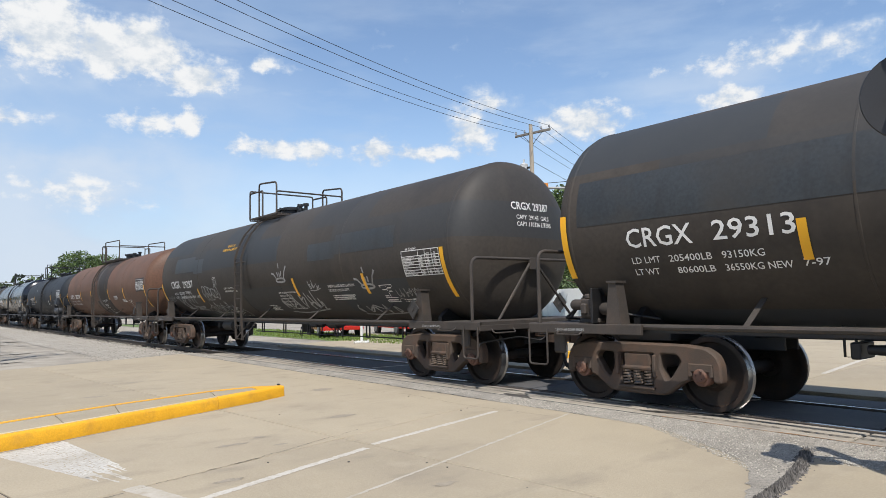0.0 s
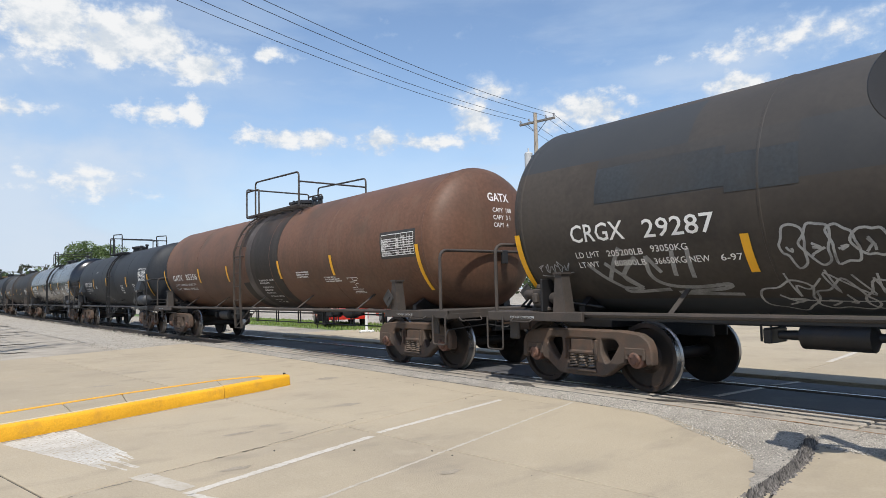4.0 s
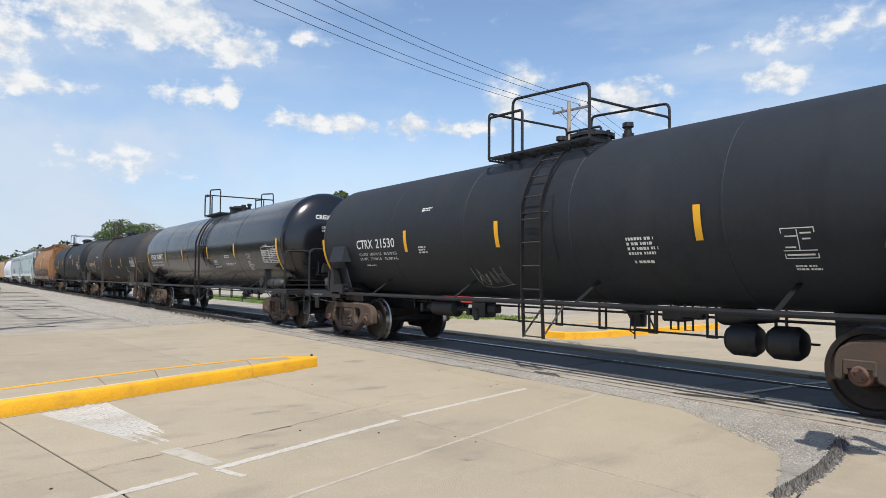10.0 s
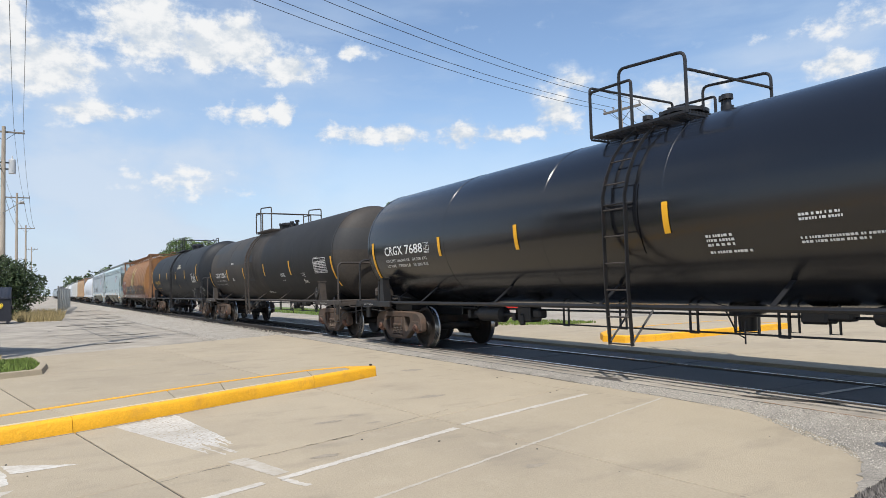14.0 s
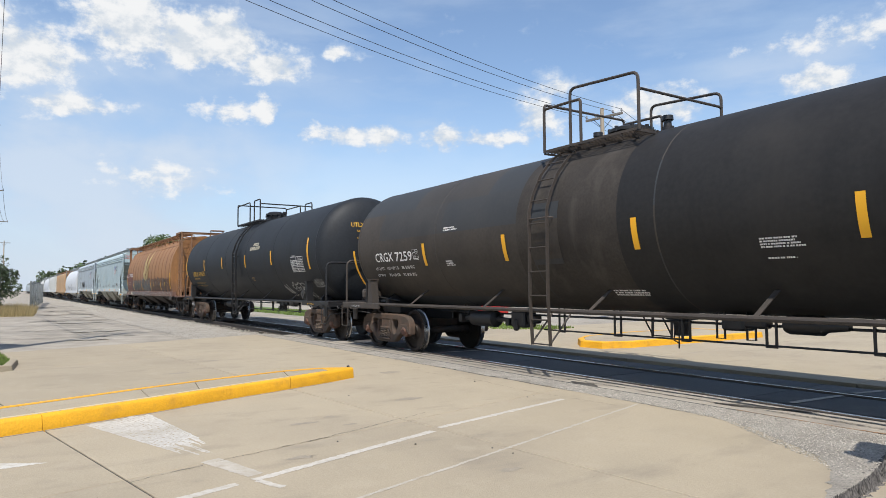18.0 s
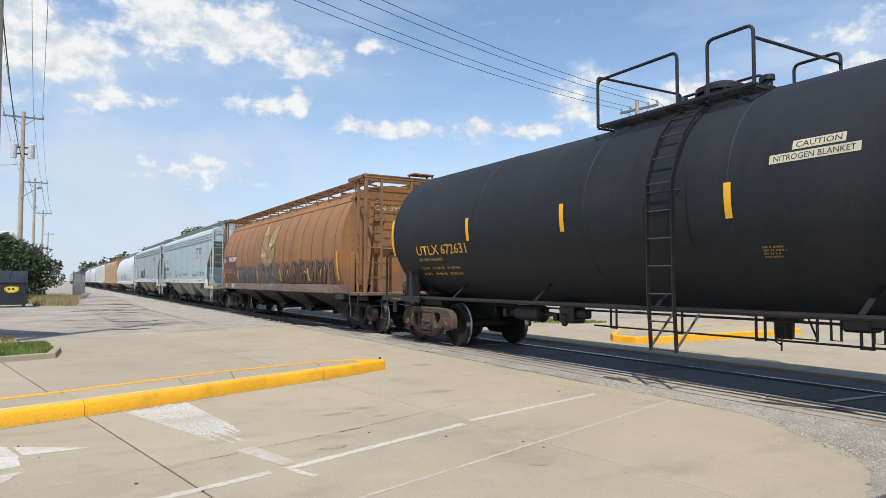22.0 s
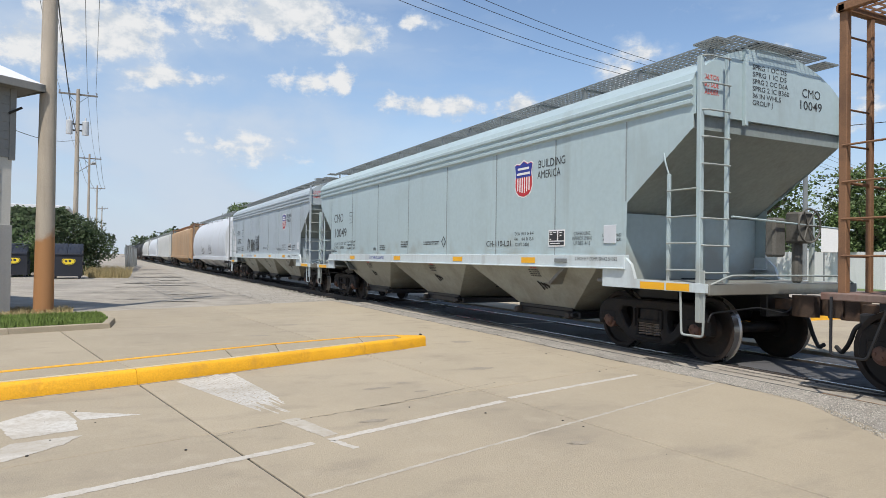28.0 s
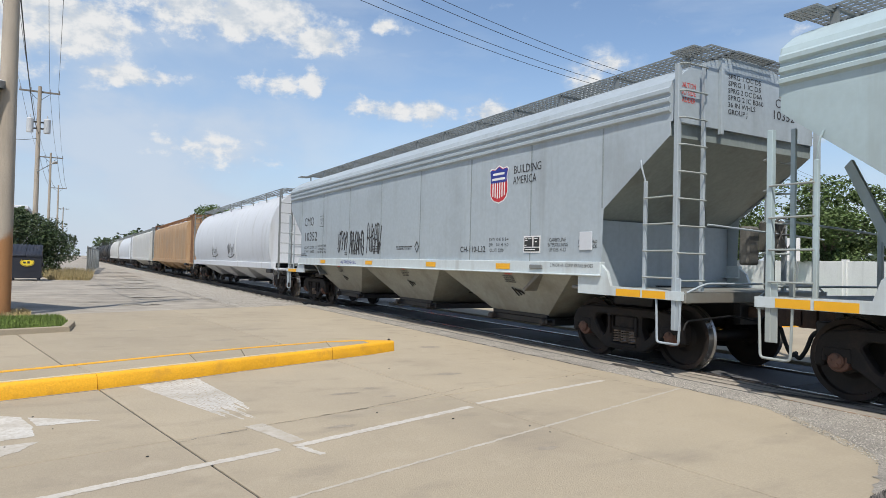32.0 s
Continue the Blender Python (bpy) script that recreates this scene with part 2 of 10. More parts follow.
# ---- materials ----
def material(name, base, rough=0.6, metal=0.0, vary=0.12, scale=6.0, bump=0.0, bump_scale=60.0, spots=None, spot_scale=1.5, spot_amount=0.4, coat=0.0, random=0.0, streak=None, streak_amount=0.0, spec=0.5, sharp=False, dust=None, blocks=None, blots=None, island=0.0):
    """A paint or surface with two scales of variation, stains, streaks and relief."""
    m = bpy.data.materials.new(name)
    m.use_nodes = True
    nt = m.node_tree
    n, link = nt.nodes.new, nt.links.new
    bsdf = nt.nodes["Principled BSDF"]
    co = n("ShaderNodeTexCoord")
    big, fine = n("ShaderNodeTexNoise"), n("ShaderNodeTexNoise")
    big.inputs["Scale"].default_value, fine.inputs["Scale"].default_value = scale / 6, scale * 8
    big.inputs["Detail"].default_value, fine.inputs["Detail"].default_value = 5, 3
    for q in (big, fine):
        link(co.outputs["Object"], q.inputs["Vector"])
    add = n("ShaderNodeMath")
    add.operation = "ADD"
    link(big.outputs[0], add.inputs[0])
    link(fine.outputs[0], add.inputs[1])
    ramp = n("ShaderNodeMapRange")
    ramp.inputs["From Min"].default_value, ramp.inputs["From Max"].default_value = 0.6, 1.4
    ramp.inputs["To Min"].default_value, ramp.inputs["To Max"].default_value = 1 - vary, 1 + vary
    link(add.outputs[0], ramp.inputs["Value"])
    tint = n("ShaderNodeMix")
    tint.data_type, tint.blend_type = "RGBA", "MULTIPLY"
    tint.inputs["Factor"].default_value = 1.0
    tint.inputs["A"].default_value = (*base, 1)
    grey = n("ShaderNodeCombineColor")
    for i in range(3):
        link(ramp.outputs[0], grey.inputs[i])
    link(grey.outputs[0], tint.inputs["B"])
    colour = tint.outputs["Result"]
    if random:
        info = n("ShaderNodeObjectInfo")
        rr = n("ShaderNodeMapRange")
        rr.inputs["To Min"].default_value, rr.inputs["To Max"].default_value = 1 - random, 1 + random
        link(info.outputs["Random"], rr.inputs["Value"])
        hs = n("ShaderNodeHueSaturation")
        link(rr.outputs[0], hs.inputs["Value"])
        link(colour, hs.inputs["Color"])
        colour = hs.outputs[0]

    if island:
        geo = n("ShaderNodeNewGeometry")
        rr = n("ShaderNodeMapRange")
        rr.inputs["To Min"].default_value, rr.inputs["To Max"].default_value = 1 - island, 1 + island
        link(geo.outputs["Random Per Island"], rr.inputs["Value"])
        hs = n("ShaderNodeHueSaturation")
        link(rr.outputs[0], hs.inputs["Value"])
        link(colour, hs.inputs["Color"])
        colour = hs.outputs[0]

    def layer(colour, tone, noise_scale, amount, stretch=None):
        tex = n("ShaderNodeTexNoise")
        tex.inputs["Scale"].default_value, tex.inputs["Detail"].default_value, tex.inputs["Roughness"].default_value = noise_scale, 8, 0.62
        vec = co.outputs["Object"]
        if stretch:
            mp = n("ShaderNodeMapping")
            mp.inputs["Scale"].default_value = stretch
            link(vec, mp.inputs["Vector"])
            vec = mp.outputs[0]
        link(vec, tex.inputs["Vector"])
        rm = n("ShaderNodeMapRange")
        rm.inputs["From Min"].default_value, rm.inputs["From Max"].default_value = 0.62 - 0.25 * amount, 0.80 - 0.15 * amount
        if sharp:
            rm.inputs["From Min"].default_value, rm.inputs["From Max"].default_value = 0.60 - 0.2 * amount, 0.66 - 0.2 * amount
        rm.inputs["To Max"].default_value = min(1.0, 0.5 + 0.5 * amount)
        link(tex.outputs[0], rm.inputs["Value"])
        mix = n("ShaderNodeMix")
        mix.data_type = "RGBA"
        link(rm.outputs[0], mix.inputs["Factor"])
        link(colour, mix.inputs["A"])
        mix.inputs["B"].default_value = (*tone, 1)
        return mix.outputs["Result"]

    if spots:
        colour = layer(colour, spots, spot_scale, spot_amount)
    if streak:
        colour = layer(colour, streak, 1.0, streak_amount, (3.0, 3.0, 0.25))
    if blots:
        tone, blot_scale, blot_amount = blots
        colour = layer(colour, tone, blot_scale, blot_amount, (1.0, 0.45, 1.0))
    if blocks:
        # repainted rectangles of a slightly different tone
        tone, wide, high = blocks
        swap = n("ShaderNodeMapping")
        swap.inputs["Rotation"].default_value = (radians(-90), 0, 0)
        link(co.outputs["Object"], swap.inputs["Vector"])
        br = n("ShaderNodeTexBrick")
        br.inputs["Color1"].default_value, br.inputs["Color2"].default_value = (0, 0, 0, 1), (1, 1, 1, 1)
        br.inputs["Mortar Size"].default_value, br.inputs["Scale"].default_value = 0.0, 1.0
        br.inputs["Brick Width"].default_value, br.inputs["Row Height"].default_value = wide, high
        link(swap.outputs[0], br.inputs["Vector"])
        cut = n("ShaderNodeMapRange")
        cut.inputs["From Min"].default_value, cut.inputs["From Max"].default_value, cut.inputs["To Max"].default_value = 0.45, 0.9, 0.75
        link(br.outputs["Color"], cut.inputs["Value"])
        mix = n("ShaderNodeMix")
        mix.data_type = "RGBA"
        link(cut.outputs[0], mix.inputs["Factor"])
        link(colour, mix.inputs["A"])
        mix.inputs["B"].default_value = (*tone, 1)
        colour = mix.outputs["Result"]
    if dust:
        # road dust thrown up from the wheels: thickest low down, ragged above
        tone, z_full, z_none = dust
        sep = n("ShaderNodeSeparateXYZ")
        link(co.outputs["Object"], sep.inputs[0])
        rag = n("ShaderNodeMath")
        rag.operation = "MULTIPLY_ADD"
        tex = n("ShaderNodeTexNoise")
        tex.inputs["Scale"].default_value, tex.inputs["Detail"].default_value = 1.3, 8
        link(co.outputs["Object"], tex.inputs["Vector"])
        link(tex.outputs[0], rag.inputs[0])
        rag.inputs[1].default_value = 1.6
        link(sep.outputs[2], rag.inputs[2])
        fall = n("ShaderNodeMapRange")
        fall.interpolation_type = "SMOOTHSTEP"
        fall.inputs["From Min"].default_value, fall.inputs["From Max"].default_value = z_full + 0.8, z_none + 0.8
        fall.inputs["To Min"].default_value, fall.inputs["To Max"].default_value = 0.8, 0.0
        link(rag.outputs[0], fall.inputs["Value"])
        mix = n("ShaderNodeMix")
        mix.data_type = "RGBA"
        link(fall.outputs[0], mix.inputs["Factor"])
        link(colour, mix.inputs["A"])
        mix.inputs["B"].default_value = (*tone, 1)
        colour = mix.outputs["Result"]
    link(colour, bsdf.inputs["Base Color"])
    bsdf.inputs["Metallic"].default_value = metal
    bsdf.inputs["Specular IOR Level"].default_value = spec
    rough_r = n("ShaderNodeMapRange")
    rough_r.inputs["To Min"].default_value, rough_r.inputs["To Max"].default_value = max(0.05, rough - 0.12), min(1, rough + 0.12)
    link(big.outputs[0], rough_r.inputs["Value"])
    link(rough_r.outputs[0], bsdf.inputs["Roughness"])
    bsdf.inputs["Coat Weight"].default_value = coat
    bsdf.inputs["Coat Roughness"].default_value = 0.15
    if bump:
        bt = n("ShaderNodeTexNoise")
        bt.inputs["Scale"].default_value, bt.inputs["Detail"].default_value = bump_scale, 6
        link(co.outputs["Object"], bt.inputs["Vector"])
        bp = n("ShaderNodeBump")
        bp.inputs["Strength"].default_value, bp.inputs["Distance"].default_value = 1.0, bump
        link(bt.outputs[0], bp.inputs["Height"])
        link(bp.outputs[0], bsdf.inputs["Normal"])
    return m


M = {}
M["tank_grey"] = material("tank_grey", (0.056, 0.0480, 0.0405), 0.62, vary=0.22, scale=2, spots=(0.030, 0.0265, 0.0235), spot_scale=0.5, spot_amount=0.5, streak=(0.070, 0.058, 0.047), streak_amount=0.35, bump=0.002, bump_scale=3, spec=0.22, blots=((0.026, 0.024, 0.023), 0.9, 0.4), blocks=((0.038, 0.045, 0.052), 2.6, 0.62))
M["tank_slate"] = material("tank_slate", (0.0205, 0.0240, 0.0290), 0.6, vary=0.2, scale=2, spots=(0.034, 0.033, 0.033), spot_scale=0.7, spot_amount=0.35, streak=(0.014, 0.0147, 0.0165), streak_amount=0.45, bump=0.002, bump_scale=3, spec=0.3)
M["tank_black"] = material("tank_black", (0.0065, 0.0070, 0.0088), 0.21, vary=0.15, scale=2, spots=(0.013, 0.0115, 0.0105), spot_scale=0.7, spot_amount=0.3, bump=0.0025, bump_scale=2.2, spec=0.72)
M["tank_rust"] = material("tank_rust", (0.125, 0.064, 0.040), 0.58, vary=0.28, scale=2, spots=(0.060, 0.040, 0.028), spot_scale=0.55, spot_amount=0.5, streak=(0.140, 0.088, 0.058), streak_amount=0.4, bump=0.002, bump_scale=3, spec=0.28, blots=((0.052, 0.040, 0.028), 0.8, 0.4))
M["black_steel"] = material("black_steel", (0.011, 0.011, 0.012), 0.5, vary=0.3, scale=8, spots=(0.035, 0.024, 0.018), spot_scale=4, spot_amount=0.35)
M["truck_steel"] = material("truck_steel", (0.080, 0.060, 0.047), 0.8, vary=0.3, scale=10, spots=(0.135, 0.078, 0.052), spot_scale=3, spot_amount=0.55, bump=0.004, bump_scale=60, spec=0.3)
M["truck_dark"] = material("truck_dark", (0.018, 0.016, 0.015), 0.75, vary=0.3, scale=10, spots=(0.055, 0.036, 0.026), spot_scale=3, spot_amount=0.4, bump=0.003, bump_scale=60, spec=0.3)
M["wheel_steel"] = material("wheel_steel", (0.020, 0.016, 0.0135), 0.6, vary=0.3, scale=8, spots=(0.060, 0.034, 0.022), spot_scale=3, spot_amount=0.5, spec=0.3)
M["tread"] = material("tread", (0.32, 0.31, 0.30), 0.28, metal=0.9, vary=0.2, scale=12)
M["hopper_pale"] = material("hopper_pale", (0.385, 0.474, 0.485), 0.42, vary=0.07, scale=1.5, spots=(0.31, 0.365, 0.36), spot_scale=0.6, spot_amount=0.3, streak=(0.31, 0.355, 0.345), streak_amount=0.3, bump=0.014, bump_scale=0.8, dust=((0.30, 0.31, 0.28), 1.2, 1.7))
M["hopper_grey"] = material("hopper_grey", (0.355, 0.405, 0.432), 0.5, vary=0.1, scale=1.5, spots=(0.25, 0.28, 0.295), spot_scale=0.6, spot_amount=0.4, streak=(0.27, 0.295, 0.30), streak_amount=0.35, bump=0.012, bump_scale=0.8)
M["hopper_white"] = material("hopper_white", (0.56, 0.58, 0.60), 0.5, vary=0.06, scale=1.5, streak=(0.42, 0.42, 0.40), streak_amount=0.35, bump=0.003, bump_scale=1.2)
M["hopper_dirty"] = material("hopper_dirty", (0.52, 0.52, 0.49), 0.6, vary=0.1, scale=1.5, streak=(0.36, 0.34, 0.30), streak_amount=0.5)
M["hopper_tan"] = material("hopper_tan", (0.40, 0.25, 0.13), 0.7, vary=0.25, scale=3, spots=(0.30, 0.23, 0.16), spot_scale=0.8, spot_amount=0.5, streak=(0.45, 0.36, 0.25), streak_amount=0.45)
M["hopper_orange"] = material("hopper_orange", (0.290, 0.139, 0.049), 0.6, vary=0.16, scale=1.5, spots=(0.215, 0.098, 0.042), spot_scale=0.6, spot_amount=0.5, streak=(0.16, 0.078, 0.038), streak_amount=0.5, bump=0.004, bump_scale=1.5, dust=((0.185, 0.098, 0.052), 1.2, 2.0))
M["hopper_maroon"] = material("hopper_maroon", (0.15, 0.048, 0.032), 0.6, vary=0.15, scale=3, streak=(0.09, 0.04, 0.03), streak_amount=0.4)
M["chute"] = material("chute", (0.285, 0.285, 0.24), 0.65, vary=0.15, scale=2, spots=(0.16, 0.145, 0.11), spot_scale=1.2, spot_amount=0.45, dust=((0.18, 0.155, 0.12), 0.3, 1.0))
M["chute_dark"] = material("chute_dark", (0.022, 0.018, 0.016), 0.7, vary=0.2, scale=2, spots=(0.06, 0.035, 0.024), spot_scale=1.2, spot_amount=0.4)
M["white_paint"] = material("white_paint", (0.74, 0.73, 0.70), 0.6, vary=0.08, scale=20)
M["letter_black"] = material("letter_black", (0.03, 0.03, 0.03), 0.6, vary=0.1, scale=20)
M["letter_yellow"] = material("letter_yellow", (0.70, 0.38, 0.02), 0.6, vary=0.1, scale=20)
M["letter_red"] = material("letter_red", (0.55, 0.05, 0.03), 0.6, vary=0.1, scale=20)
M["reflector"] = material("reflector", (0.80, 0.40, 0.015), 0.45, vary=0.06, scale=30)
M["reservoir_grey"] = material("reservoir_grey", (0.035, 0.038, 0.042), 0.55, vary=0.3, scale=4, spots=(0.06, 0.055, 0.05), spot_scale=2.0, spot_amount=0.4)
M["tank_umber"] = material("tank_umber", (0.0195, 0.0190, 0.0187), 0.6, vary=0.3, scale=2, spots=(0.034, 0.031, 0.028), spot_scale=0.6, spot_amount=0.5, streak=(0.0125, 0.0122, 0.012), streak_amount=0.45, bump=0.002, bump_scale=3, spec=0.25)
M["faded_spray"] = material("faded_spray", (0.26, 0.26, 0.25), 0.7, vary=0.35, scale=5, spots=(0.07, 0.07, 0.068), spot_scale=3.0, spot_amount=0.5)
M["chalk"] = material("chalk", (0.42, 0.42, 0.41), 0.8, vary=0.2, scale=20)
M["concrete"] = material("concrete", (0.352, 0.296, 0.209), 0.88, vary=0.14, scale=6, spots=(0.25, 0.210, 0.155), spot_scale=0.5, spot_amount=0.5, bump=0.004, bump_scale=90, random=0.06, blots=((0.222, 0.190, 0.145), 2.4, 0.3), streak=(0.386, 0.328, 0.238), streak_amount=0.35)
M["kerb_yellow"] = material("kerb_yellow", (0.74, 0.375, 0.014), 0.7, vary=0.16, scale=7, spots=(0.46, 0.235, 0.04), spot_scale=5, spot_amount=0.3, bump=0.008, bump_scale=26, blots=((0.60, 0.30, 0.02), 3.0, 0.4))
M["asphalt"] = material("asphalt", (0.335, 0.300, 0.246), 0.92, vary=0.35, scale=9, spots=(0.225, 0.202, 0.168), spot_scale=0.35, spot_amount=0.6, bump=0.02, bump_scale=40, blots=((0.17, 0.154, 0.130), 0.55, 0.42))
M["asphalt_dark"] = material("asphalt_dark", (0.040, 0.037, 0.035), 0.92, vary=0.3, scale=10, bump=0.008, bump_scale=90)
M["gravel"] = material("gravel", (0.315, 0.288, 0.244), 0.95, vary=0.5, scale=14, spots=(0.13, 0.118, 0.103), spot_scale=42, spot_amount=0.55, bump=0.02, bump_scale=70, blots=((0.18, 0.164, 0.14), 1.3, 0.4))
M["rail_steel"] = material("rail_steel", (0.09, 0.075, 0.065), 0.55, metal=0.4, vary=0.2, scale=20)
M["rail_top"] = material("rail_top", (0.45, 0.44, 0.43), 0.25, metal=0.95, vary=0.1, scale=20)
M["pole_wood"] = material("pole_wood", (0.36, 0.31, 0.245), 0.85, vary=0.15, scale=6, streak=(0.2, 0.16, 0.125), streak_amount=0.5, bump=0.006, bump_scale=25)
M["grass"] = material("grass", (0.13, 0.185, 0.035), 0.8, vary=0.35, scale=20, island=0.35)
M["leaf"] = material("leaf", (0.085, 0.130, 0.036), 0.7, vary=0.3, scale=3, island=0.5)
M["bark"] = material("bark", (0.10, 0.08, 0.06), 0.9, vary=0.3, scale=10)
M["lead_wire"] = material("lead_wire", (0.02, 0.02, 0.022), 0.6)
M["panel"] = material("panel", (0.31, 0.275, 0.225), 0.85, vary=0.15, scale=5, spots=(0.19, 0.17, 0.145), spot_scale=1.2, spot_amount=0.45, bump=0.005, bump_scale=60, random=0.1, blots=((0.08, 0.074, 0.068), 2.5, 0.3))
M["rubber"] = material("rubber", (0.018, 0.018, 0.018), 0.8, vary=0.3, scale=10, bump=0.004, bump_scale=40)
M["tie_wood"] = material("tie_wood", (0.045, 0.037, 0.03), 0.9, vary=0.3, scale=8, random=0.2)
M["gravel_stone"] = material("gravel_stone", (0.285, 0.262, 0.222), 0.95, vary=0.2, scale=40, island=0.6)
M["worn_white"] = material("worn_white", (0.50, 0.465, 0.405), 0.8, vary=0.1, scale=12, spots=(0.37, 0.322, 0.25), spot_scale=16, spot_amount=0.7, blots=((0.37, 0.322, 0.25), 1.1, 0.45))
M["patchy_white"] = material("patchy_white", (0.56, 0.535, 0.48), 0.8, vary=0.14, scale=8, spots=(0.38, 0.332, 0.26), spot_scale=20, spot_amount=0.7, blots=((0.36, 0.312, 0.242), 2.0, 0.75))
M["ghost_white"] = material("ghost_white", (0.445, 0.405, 0.34), 0.85, vary=0.08, scale=8, spots=(0.365, 0.318, 0.248), spot_scale=9, spot_amount=1.0)
M["soil"] = material("soil", (0.09, 0.085, 0.04), 0.95, vary=0.3, scale=12, bump=0.01, bump_scale=40)
M["straw"] = material("straw", (0.34, 0.27, 0.13), 0.9, vary=0.3, scale=5, island=0.35)
M["lawn"] = material("lawn", (0.10, 0.15, 0.04), 0.95, vary=0.3, scale=8, spots=(0.16, 0.17, 0.06), spot_scale=0.5, spot_amount=0.4)
M["spring"] = material("spring", (0.16, 0.12, 0.09), 0.7, vary=0.3, scale=12)
M["cap_rust"] = material("cap_rust", (0.15, 0.075, 0.05), 0.75, vary=0.3, scale=14, spots=(0.05, 0.04, 0.035), spot_scale=9, spot_amount=0.5, bump=0.003, bump_scale=60)
M["coupler"] = material("coupler", (0.060, 0.040, 0.028), 0.8, vary=0.3, scale=10, spots=(0.12, 0.065, 0.04), spot_scale=5, spot_amount=0.5, spec=0.3)
M["placard"] = material("placard", (0.036, 0.034, 0.032), 0.6, vary=0.25, scale=15, spots=(0.075, 0.055, 0.042), spot_scale=8, spot_amount=0.4)
M["dusty_steel"] = material("dusty_steel", (0.045, 0.037, 0.031), 0.7, vary=0.3, scale=8, spots=(0.085, 0.062, 0.047), spot_scale=3, spot_amount=0.45)
M["band_grey"] = material("band_grey", (0.0550, 0.0442, 0.0375), 0.6, vary=0.2, scale=3, spots=(0.17, 0.155, 0.15), spot_scale=1.2, spot_amount=0.5, streak=(0.07, 0.045, 0.033), streak_amount=0.5)
M["band_dust"] = material("band_dust", (0.046, 0.040, 0.034), 0.65, vary=0.3, scale=3, spots=(0.024, 0.021, 0.019), spot_scale=0.9, spot_amount=0.6, streak=(0.075, 0.066, 0.056), streak_amount=0.4, spec=0.2)
M["hopper_rib"] = material("hopper_rib", (0.16, 0.075, 0.035), 0.65, vary=0.2, scale=6)
M["cage_rust"] = material("cage_rust", (0.215, 0.112, 0.056), 0.75, vary=0.25, scale=8, spots=(0.10, 0.055, 0.034), spot_scale=3, spot_amount=0.5)
M["galvanised"] = material("galvanised", (0.22, 0.235, 0.23), 0.55, metal=0.35, vary=0.18, scale=10)
M["leaf_cream"] = material("leaf_cream", (0.62, 0.49, 0.25), 0.7, vary=0.12, scale=6, streak=(0.46, 0.31, 0.15), streak_amount=0.35)
M["spray_slate"] = material("spray_slate", (0.085, 0.088, 0.088), 0.6, vary=0.3, scale=2, spots=(0.16, 0.17, 0.19), spot_scale=1.5, spot_amount=0.4)
M["spray_blue"] = material("spray_blue", (0.06, 0.08, 0.12), 0.6, vary=0.3, scale=10, spots=(0.02, 0.05, 0.22), spot_scale=2, spot_amount=0.6)
M["spray_brown"] = material("spray_brown", (0.125, 0.062, 0.036), 0.6, vary=0.3, scale=2, spots=(0.20, 0.11, 0.055), spot_scale=1.5, spot_amount=0.5)
M["shield_red"] = material("shield_red", (0.50, 0.025, 0.03), 0.5, vary=0.08, scale=20)
M["shield_blue"] = material("shield_blue", (0.02, 0.035, 0.26), 0.5, vary=0.08, scale=20)
M["slope"] = material("slope", (0.20, 0.20, 0.175), 0.65, vary=0.25, scale=2, spots=(0.11, 0.10, 0.08), spot_scale=1.0, spot_amount=0.5, streak=(0.26, 0.255, 0.225), streak_amount=0.3)
M["pole_butt"] = material("pole_butt", (0.30, 0.12, 0.035), 0.8, vary=0.2, scale=6, streak=(0.16, 0.07, 0.03), streak_amount=0.5, bump=0.006, bump_scale=25)
M["insulator"] = material("insulator", (0.25, 0.25, 0.26), 0.3, vary=0.1)
M["transformer"] = material("transformer", (0.45, 0.46, 0.46), 0.5, vary=0.1)
M["leaf_light"] = material("leaf_light", (0.11, 0.15, 0.035), 0.7, vary=0.35, scale=3, island=0.45)
M["wall_pale"] = material("wall_pale", (0.50, 0.48, 0.43), 0.8, vary=0.1, scale=3, streak=(0.38, 0.36, 0.32), streak_amount=0.4)
M["wall_white"] = material("wall_white", (0.68, 0.68, 0.66), 0.8, vary=0.08, scale=2, streak=(0.52, 0.52, 0.5), streak_amount=0.4)
M["siding"] = material("siding", (0.20, 0.195, 0.18), 0.7, vary=0.12, scale=3)
M["roof_white"] = material("roof_white", (0.70, 0.70, 0.70), 0.45, vary=0.06, scale=2)
M["bin_black"] = material("bin_black", (0.018, 0.021, 0.030), 0.5, vary=0.25, scale=5, spots=(0.05, 0.04, 0.035), spot_scale=3, spot_amount=0.3)
M["signal_orange"] = material("signal_orange", (0.55, 0.20, 0.03), 0.6, vary=0.15, scale=10)
M["signal_black"] = material("signal_black", (0.015, 0.015, 0.017), 0.5, vary=0.2, scale=10)
M["car_red"] = material("car_red", (0.55, 0.02, 0.015), 0.25, vary=0.04, scale=4, coat=0.6)
M["car_grey"] = material("car_grey", (0.05, 0.05, 0.055), 0.25, vary=0.04, scale=4, coat=0.6)
M["car_silver"] = material("car_silver", (0.5, 0.5, 0.5), 0.3, metal=0.4, vary=0.04, scale=4, coat=0.5)
M["car_blue"] = material("car_blue", (0.03, 0.06, 0.25), 0.25, vary=0.04, scale=4, coat=0.6)
M["car_maroon"] = material("car_maroon", (0.16, 0.02, 0.025), 0.25, vary=0.04, scale=4, coat=0.6)
M["car_glass"] = material("car_glass", (0.015, 0.018, 0.02), 0.08, vary=0.05, scale=4)
M["car_lamp"] = material("car_lamp", (0.75, 0.75, 0.74), 0.2, vary=0.05, scale=4)
